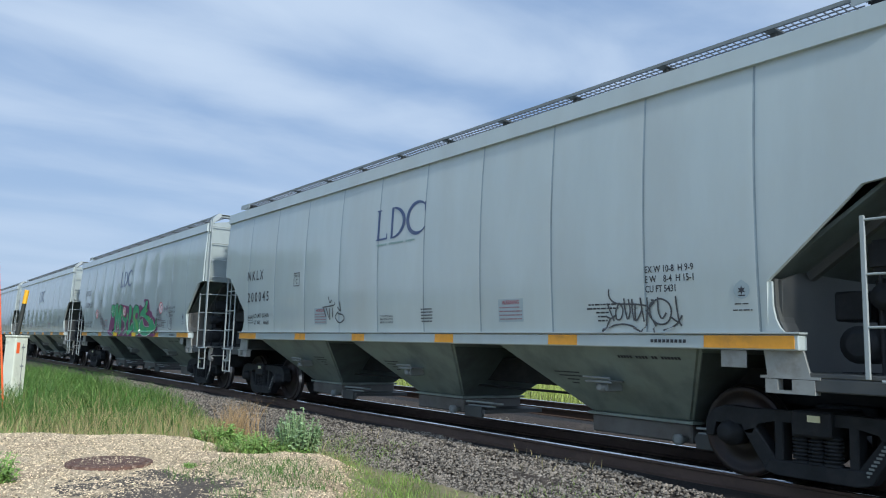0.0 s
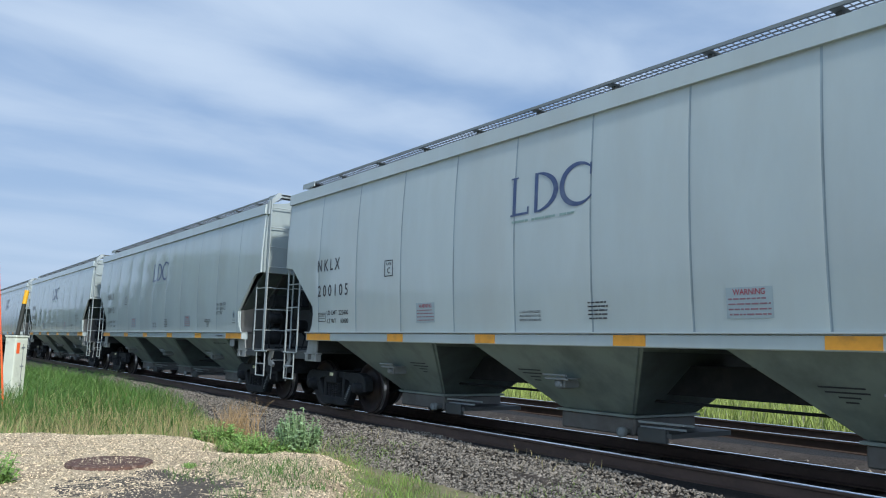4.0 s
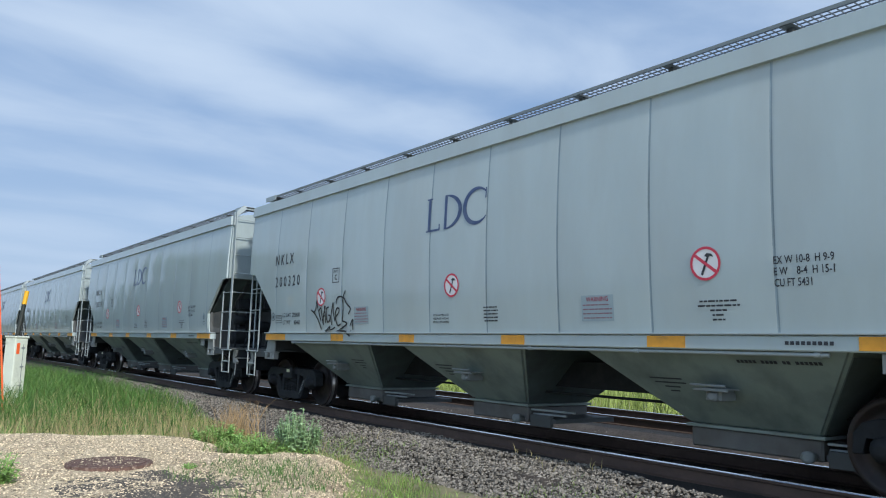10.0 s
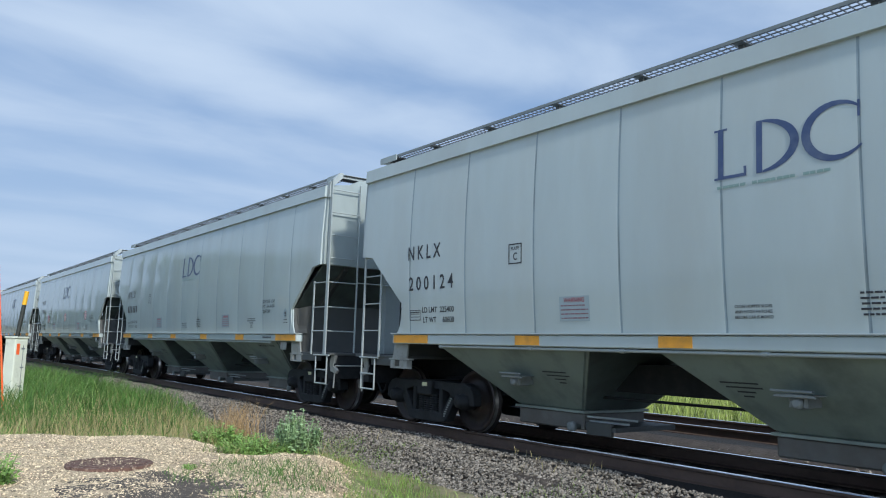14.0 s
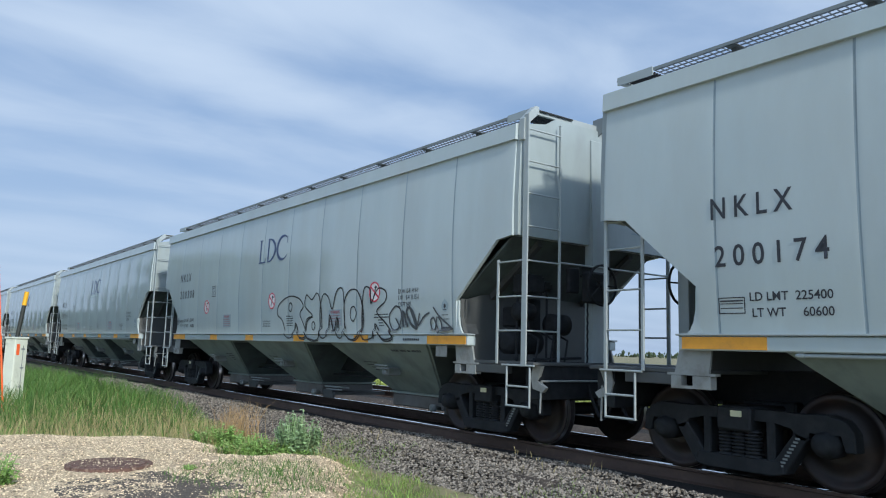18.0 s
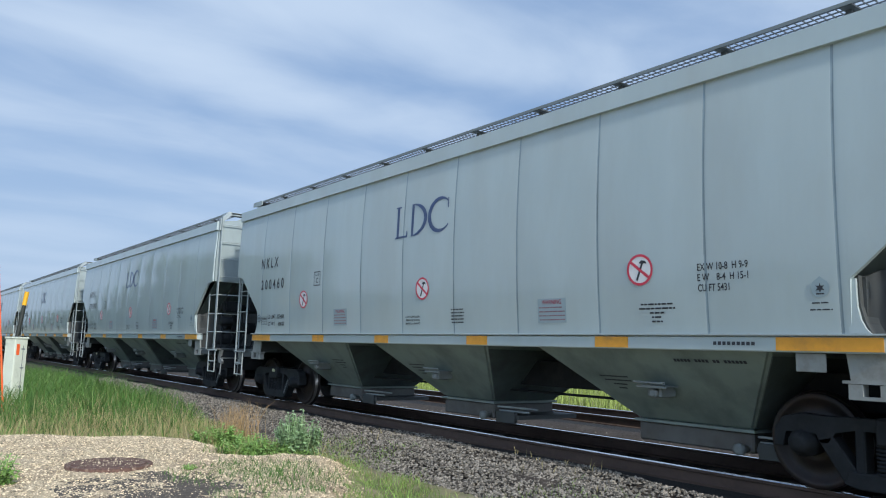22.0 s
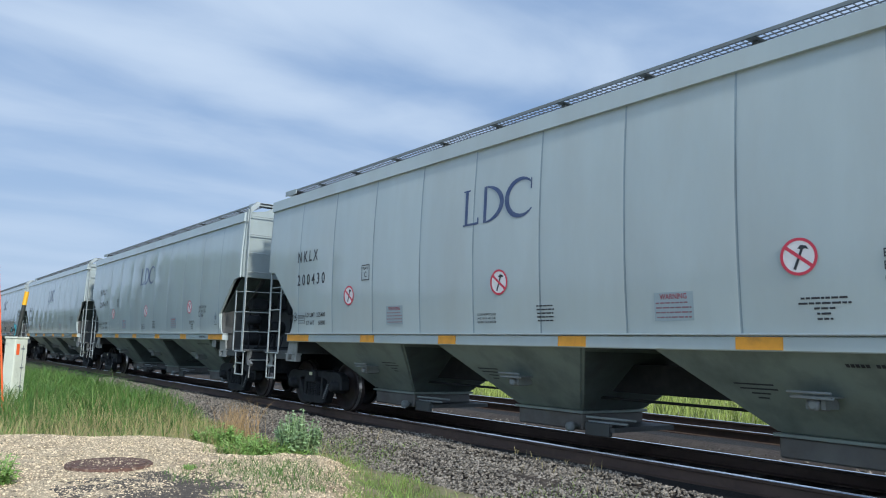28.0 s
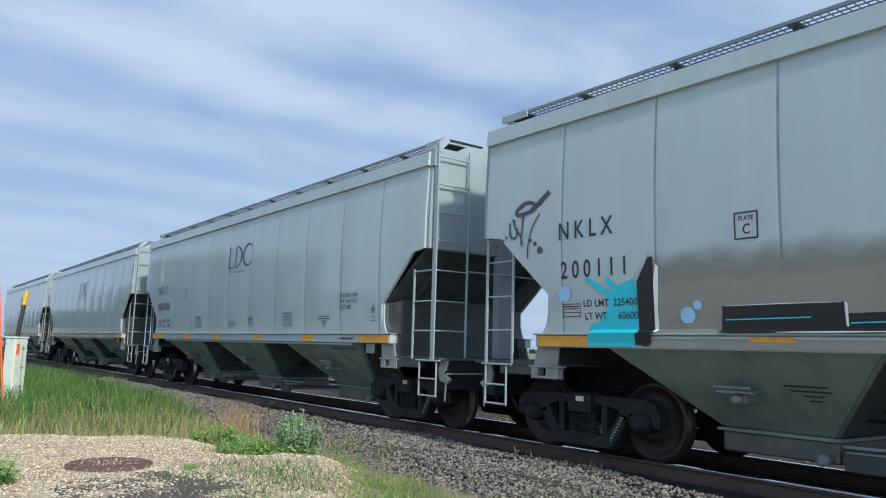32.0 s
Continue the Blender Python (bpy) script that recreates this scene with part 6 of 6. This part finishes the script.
    for pts in ([(-5.60, 1.31), (-5.56, 1.46), (-4.90, 1.46), (-4.90, 1.31)], [(4.84, 1.74), (4.86, 1.98), (5.1, 2.02), (5.4, 1.92), (5.75, 1.98), (5.80, 1.31), (5.32, 1.31), (5.32, 1.72)],
                [(3.54, 1.58), (3.54, 1.70), (3.94, 1.70), (3.94, 1.58)], [(0.55, 1.32), (0.55, 1.40), (0.92, 1.40), (0.85, 1.32)]):
        blob("teal_block", pts, M["teal"], car, 0.009, smooth=0)
    blob("teal_splash", [(-5.55, 1.462), (-5.53, 1.505), (-5.60, 1.55), (-5.435, 1.58), (-5.40, 1.64), (-5.295, 1.74), (-5.28, 1.84), (-5.645, 2.09), (-5.575, 2.11), (-5.225, 1.915), (-5.34, 2.105), (-5.29, 2.10), (-5.157, 1.99), (-4.94, 2.06), (-4.86, 1.90), (-4.86, 1.462)], M["teal"], car, 0.0045, smooth=0)
    blob("black_slash", [(-4.90, 1.455), (-4.68, 1.455), (-4.70, 1.34), (-4.76, 1.31), (-4.84, 1.33), (-4.90, 1.33)], M["black_spray"], car, 0.012, smooth=0)
    for a, b, r in ((-4.25, 1.64, 0.09), (-2.0, 1.375, 0.055), (-0.55, 1.98, 0.09), (1.44, 1.375, 0.055), (1.56, 1.372, 0.05), (4.40, 1.84, 0.085), (4.27, 1.75, 0.055), (-5.95, 1.93, 0.10), (-4.13, 1.74, 0.05)):
        blob("pale_blue_spot", [(a + r * math.cos(q), b + r * math.sin(q)) for q in (0, 1.05, 2.1, 3.15, 4.2, 5.25)], M["sky_spray"], car, 0.016)
    blob("black_sweep", [(1.98, 1.46), (2.42, 1.47), (2.95, 1.32), (2.75, 1.31), (2.3, 1.42)], M["black_spray"], car, 0.012, smooth=0)
    blob("black_sweep", [(0.55, 1.40), (0.95, 1.45), (1.25, 1.33), (1.1, 1.32), (0.9, 1.40)], M["black_spray"], car, 0.012, smooth=0)
    for pts, w in (([(-6.67, 3.0), (-6.8, 3.0), (-6.8, 3.07), (-6.64, 3.14), (-6.49, 3.11), (-6.52, 3.03), (-6.67, 3.0)], 0.05), ([(-6.54, 3.02), (-6.39, 3.11), (-6.21, 3.23)], 0.07), ([(-6.38, 2.97), (-6.52, 2.79), (-6.59, 2.56), (-6.59, 2.4)], 0.022), ([(-6.88, 2.95), (-6.82, 2.81), (-6.73, 2.71), (-6.71, 2.58)], 0.03), ([(-6.94, 2.91), (-6.93, 2.73), (-6.82, 2.71), (-6.8, 2.83)], 0.03), ([(-6.69, 2.97), (-6.71, 2.71)], 0.03)):
        line("tag_stroke", pts, w, M["thin_spray"], car)
    for a, b, r in ((-7.19, 2.62, 0.022), (-7.07, 2.68, 0.022), (-7.01, 2.72, 0.022), (-6.54, 2.64, 0.025), (-6.46, 2.59, 0.03), (-6.37, 2.5, 0.05)):
        blob("spray_dot", [(a + r * math.cos(q), b + r * math.sin(q)) for q in (0, 1.05, 2.1, 3.15, 4.2, 5.25)], M["thin_spray"], car, 0.012, smooth=2)


def quick_tag(car):
    """A broad black tag under the sign."""
    slant_a = [[(-4.38, 1.88), (-4.27, 1.83), (-4.11, 1.7), (-3.98, 1.51)], [(-4.31, 1.83), (-4.2, 1.89), (-4.16, 2.06)], [(-4.16, 2.06), (-4.11, 1.9), (-4.04, 1.77), (-4.0, 1.67)], [(-4.08, 1.85), (-4.0, 1.91), (-3.96, 1.79), (-3.91, 1.59)], [(-3.91, 1.59), (-3.89, 1.78), (-3.82, 1.95)], [(-3.82, 1.95), (-3.86, 1.9), (-3.82, 1.75), (-3.81, 1.63)], [(-3.92, 1.75), (-3.82, 1.77)], [(-3.69, 1.92), (-3.78, 1.89), (-3.78, 1.75), (-3.74, 1.65), (-3.66, 1.68), (-3.65, 1.76), (-3.71, 1.77)], [(-3.58, 1.59), (-3.61, 1.74), (-3.53, 2.0)]]
    slant_b = [[(-3.53, 2.0), (-3.52, 1.85), (-3.47, 1.66)], [(-3.47, 1.66), (-3.43, 1.74), (-3.33, 1.8), (-3.31, 1.88), (-3.39, 1.89), (-3.44, 1.79), (-3.42, 1.66), (-3.36, 1.58), (-3.26, 1.61)], [(-3.41, 1.97), (-3.4, 2.05), (-3.3, 2.1), (-3.14, 2.07), (-3.05, 1.98), (-2.93, 1.9), (-2.91, 1.85), (-2.98, 1.78)], [(-3.08, 2.2), (-3.17, 2.06), (-3.16, 1.89), (-3.2, 1.66)], [(-3.2, 1.66), (-3.05, 1.63), (-3.07, 1.59), (-3.27, 1.51)], [(-3.78, 1.49), (-3.72, 1.54), (-3.65, 1.56), (-3.72, 1.48), (-3.46, 1.55)], [(-3.35, 1.49), (-3.08, 1.48), (-2.96, 1.47)], [(-2.93, 1.57), (-2.84, 1.68), (-2.84, 1.58), (-2.82, 1.47)], [(-2.97, 1.43), (-2.88, 1.39)]]
    for pts in slant_a + slant_b:
        line("tag_stroke", pts, 0.030, M["black_spray"], car)


def purple_tag(car):
    """A sloping purple-black tag beside the first sign."""
    purple_a = [[(-3.6, 2.06), (-3.51, 2.02), (-3.42, 2.01)], [(-3.5, 1.95), (-3.47, 2.03), (-3.49, 2.11), (-3.46, 2.15), (-3.43, 2.13)], [(-3.47, 2.12), (-3.44, 1.98), (-3.34, 1.73)], [(-3.44, 2.12), (-3.4, 2.05), (-3.36, 2.01), (-3.39, 2.08)], [(-3.31, 2.11), (-3.35, 2.1)], [(-3.31, 2.07), (-3.36, 1.95), (-3.38, 1.93)], [(-3.26, 2.04), (-3.29, 1.95), (-3.25, 1.89), (-3.22, 1.93), (-3.22, 2.01), (-3.26, 2.04)], [(-3.17, 2.0), (-3.22, 1.92), (-3.25, 1.89)], [(-3.17, 1.98), (-3.18, 1.85)]]
    purple_b = [[(-3.17, 1.91), (-3.13, 1.87), (-3.1, 1.94)], [(-3.07, 1.97), (-3.1, 1.79)], [(-3.03, 1.95), (-3.08, 1.78)], [(-3.05, 1.91), (-3.06, 1.7)], [(-3.02, 1.79), (-2.96, 1.78), (-2.91, 1.83), (-2.95, 1.89), (-3.01, 1.85), (-3.03, 1.74), (-3.02, 1.66), (-2.96, 1.56), (-2.92, 1.69), (-2.89, 1.83)], [(-3.4, 1.92), (-3.28, 1.83), (-3.15, 1.75), (-3.08, 1.64), (-3.03, 1.55)], [(-3.26, 1.8), (-3.23, 1.7)], [(-3.21, 1.76), (-3.11, 1.69), (-3.11, 1.6)], [(-2.89, 1.83), (-2.89, 1.61), (-2.89, 1.44)]]
    purple_c = [[(-2.88, 1.82), (-2.83, 1.85), (-2.79, 1.79), (-2.81, 1.69), (-2.84, 1.7), (-2.9, 1.8)], [(-2.84, 1.7), (-2.77, 1.62), (-2.74, 1.51), (-2.77, 1.45), (-2.84, 1.44)], [(-2.84, 1.66), (-2.83, 1.46)], [(-2.87, 1.54), (-2.8, 1.54)], [(-2.73, 1.73), (-2.72, 1.57), (-2.71, 1.45)], [(-2.78, 1.68), (-2.7, 1.64)], [(-2.77, 1.62), (-2.69, 1.66)]]
    for i, pts in enumerate(purple_a + purple_b + purple_c):
        line("tag_stroke", pts, 0.022, M["plum_black"] if i % 3 else M["thin_spray"], car)


def tail_tags(car):
    """Small black tags that end the outlined letters."""
    tail_a = [[(4.7, 1.9), (4.53, 1.78), (4.52, 1.62), (4.63, 1.51), (4.77, 1.55), (4.85, 1.7), (4.83, 1.84), (4.7, 1.9)], [(4.69, 1.7), (4.83, 1.53)], [(4.89, 1.82), (4.9, 1.56)], [(4.91, 1.8), (5.02, 1.56)], [(4.94, 1.77), (4.99, 1.59)], [(5.06, 1.87), (5.0, 1.79), (5.11, 1.61), (5.25, 1.54), (5.25, 1.61), (5.17, 1.79), (5.06, 1.87)]]
    tail_b = [[(5.11, 1.82), (5.27, 1.52)], [(5.35, 1.77), (5.3, 1.58), (5.47, 1.72), (5.61, 1.77)], [(5.7, 1.7), (5.63, 1.65), (5.66, 1.53), (5.73, 1.52), (5.76, 1.6), (5.7, 1.7)], [(5.8, 1.71), (5.77, 1.6), (5.87, 1.47), (5.9, 1.6), (5.82, 1.71)], [(5.7, 1.85), (5.85, 1.71), (6.13, 1.54), (6.13, 1.51), (5.91, 1.51), (5.92, 1.54), (6.13, 1.54)]]
    for i, pts in enumerate(tail_a + tail_b):
        line("tag_stroke", pts, 0.05 if i in (2, 3, 4, 5) else 0.03, M["thin_spray"], car, 0.015)


def first_tags(car):
    """Two quick black tags."""
    big_a = [[(4.36, 1.94), (4.36, 1.86), (4.41, 1.8), (4.5, 1.77), (4.72, 1.76), (4.87, 1.74)], [(4.33, 1.78), (4.37, 1.69), (4.42, 1.58)], [(4.3, 1.64), (4.37, 1.61), (4.44, 1.64)], [(4.37, 1.61), (4.33, 1.55), (4.29, 1.46)], [(4.5, 1.78), (4.45, 1.69), (4.46, 1.6), (4.52, 1.61), (4.55, 1.71), (4.5, 1.78)], [(4.57, 1.83), (4.58, 1.71), (4.61, 1.6), (4.65, 1.69), (4.63, 1.82)]]
    big_b = [[(4.68, 1.82), (4.68, 1.69), (4.7, 1.58)], [(4.72, 1.75), (4.72, 1.58), (4.8, 1.69), (4.79, 1.83)], [(4.79, 1.83), (4.81, 1.69), (4.83, 1.57)], [(4.88, 1.83), (4.88, 1.7), (4.85, 1.5), (4.82, 1.46)], [(4.29, 1.46), (4.41, 1.53), (4.59, 1.54), (4.75, 1.49), (4.82, 1.46)], [(4.86, 1.68), (4.97, 1.78), (4.93, 1.8)]]
    big_c = [[(4.88, 1.67), (4.97, 1.54), (5.0, 1.45)], [(4.92, 1.76), (5.04, 1.81), (5.15, 1.76), (5.18, 1.66), (5.13, 1.56), (5.02, 1.54), (4.93, 1.6), (4.91, 1.7), (4.92, 1.76)], [(5.02, 1.83), (5.02, 1.68), (5.06, 1.6), (5.12, 1.66)], [(5.24, 1.83), (5.25, 1.71), (5.27, 1.57), (5.3, 1.52)], [(5.16, 1.62), (5.27, 1.55)], [(5.31, 1.63), (5.24, 1.54), (5.11, 1.47)]]
    small = ([(-2.23, 2.1), (-2.18, 1.99), (-2.11, 2.04)], [(-2.46, 1.91), (-2.03, 1.94), (-2.0, 1.99)], [(-2.42, 1.9), (-2.33, 1.74)], [(-2.31, 1.89), (-2.22, 1.72)], [(-2.2, 1.89), (-2.18, 1.68)], [(-2.08, 1.89), (-2.08, 1.72)], [(-1.83, 2.0), (-1.78, 1.83), (-1.89, 1.9)], [(-1.88, 1.81), (-1.98, 1.72), (-1.83, 1.62), (-1.66, 1.68), (-1.71, 1.76), (-1.85, 1.78), (-1.88, 1.81)])
    for pts in big_a + big_b + big_c:
        line("tag_stroke", pts, 0.020, M["thin_spray"], car)
    for pts in small:
        line("tag_stroke", pts, 0.024, M["thin_spray"], car)


def joint_tag(car):
    """A soft black tag above the cut of the side sheet."""
    for pts, w in (([(6.15, 2.70), (6.27, 2.70), (6.40, 2.71)], 0.09), ([(6.40, 2.92), (6.43, 2.83), (6.46, 2.77)], 0.09), ([(6.46, 2.77), (6.52, 2.64), (6.53, 2.48), (6.46, 2.43), (6.37, 2.47), (6.36, 2.56)], 0.05), ([(6.52, 2.71), (6.67, 2.74), (6.78, 2.81)], 0.022),
                   ([(6.61, 2.45), (6.60, 2.56), (6.67, 2.67), (6.63, 2.69)], 0.045), ([(6.67, 2.56), (6.83, 2.70), (6.97, 2.73), (6.99, 2.66), (6.91, 2.54), (6.75, 2.47), (6.64, 2.5)], 0.045), ([(6.60, 2.49), (6.64, 2.38), (6.70, 2.34)], 0.03), ([(6.40, 2.18), (6.50, 2.30)], 0.06)):
        line("tag_stroke", pts, w, M["thin_spray"], car)
    blob("spray_dot", [(7.09 + 0.03 * math.cos(q), 2.70 + 0.03 * math.sin(q)) for q in (0, 1.05, 2.1, 3.15, 4.2, 5.25)], M["thin_spray"], car, 0.012, smooth=2)


mural(CARS[1])
outline_piece(CARS[15])
tan_mural(CARS[26])
quick_tag(CARS[8])
first_tags(CARS[0])
purple_tag(CARS[1])
tail_tags(CARS[15])
joint_tag(CARS[26])
scribble(CARS[14], 5.0, 5.45, 1.50, 1.68, 5, 0.010, M["frame_paint"], 23)
WORDS = {1: "light grey hopper railcar with a green and plum mural", 15: "light grey hopper railcar with big black outlined spray letters", 26: "light grey hopper railcar with a tan, black and teal mural",
         8: "light grey hopper railcar with a black spray tag", 0: "light grey hopper railcar with two small black spray tags"}
for n, words in WORDS.items():
    tagged(CARS[n], words)
for n in [k for k in CARS if k not in BRAKE_RIGHT]:
    if "pipe" not in SHARED:
        bm = bmesh.new()
        rod(bm, (-5.35, -1.515, 1.262), (5.4, -1.515, 1.262), 0.019, 8)
        for x in (-5.3, -3.4, -1.9, -0.2, 1.6, 3.3, 5.3):
            rod(bm, (x - 0.03, -1.515, 1.262), (x + 0.03, -1.515, 1.262), 0.027, 8)
            box(bm, x - 0.012, x + 0.012, -1.52, -1.505, 1.262, 1.31)
        SHARED["pipe"] = finish(bm)
    part("sill_pipe", SHARED["pipe"], M["light_paint"], CARS[n])


def motions():
    """The train rolls past; each wheelset turns while its car is near."""
    for n, car in CARS.items():
        walk(car, [(t, pose(car_x(n, t), TRACK_Y, 0)) for t in [k / 2 for k in range(0, 65)]])
        near = [f for f in range(0, 961) if -48 < car_x(n, f / FPS) < 12]
        for ws in [c for c in car.children if c.name.startswith("wheelset")]:
            at = ws.location.copy()
            rows, turn0 = [], (train_at(near[0] / FPS) / 0.457 if near else 0.0)
            if not near:
                rows = [(0, pose(*at)), (32, pose(*at))]
            else:
                if near[0] > 0:
                    rows.append((0, pose(*at)))
                for f in near:
                    rows.append((f / FPS, pose(at.x, at.y, at.z, 0, math.degrees(train_at(f / FPS) / 0.457 - turn0), 0)))
                if near[-1] < 960:
                    rows.append((32, rows[-1][1]))
            walk(ws, rows)


motions()
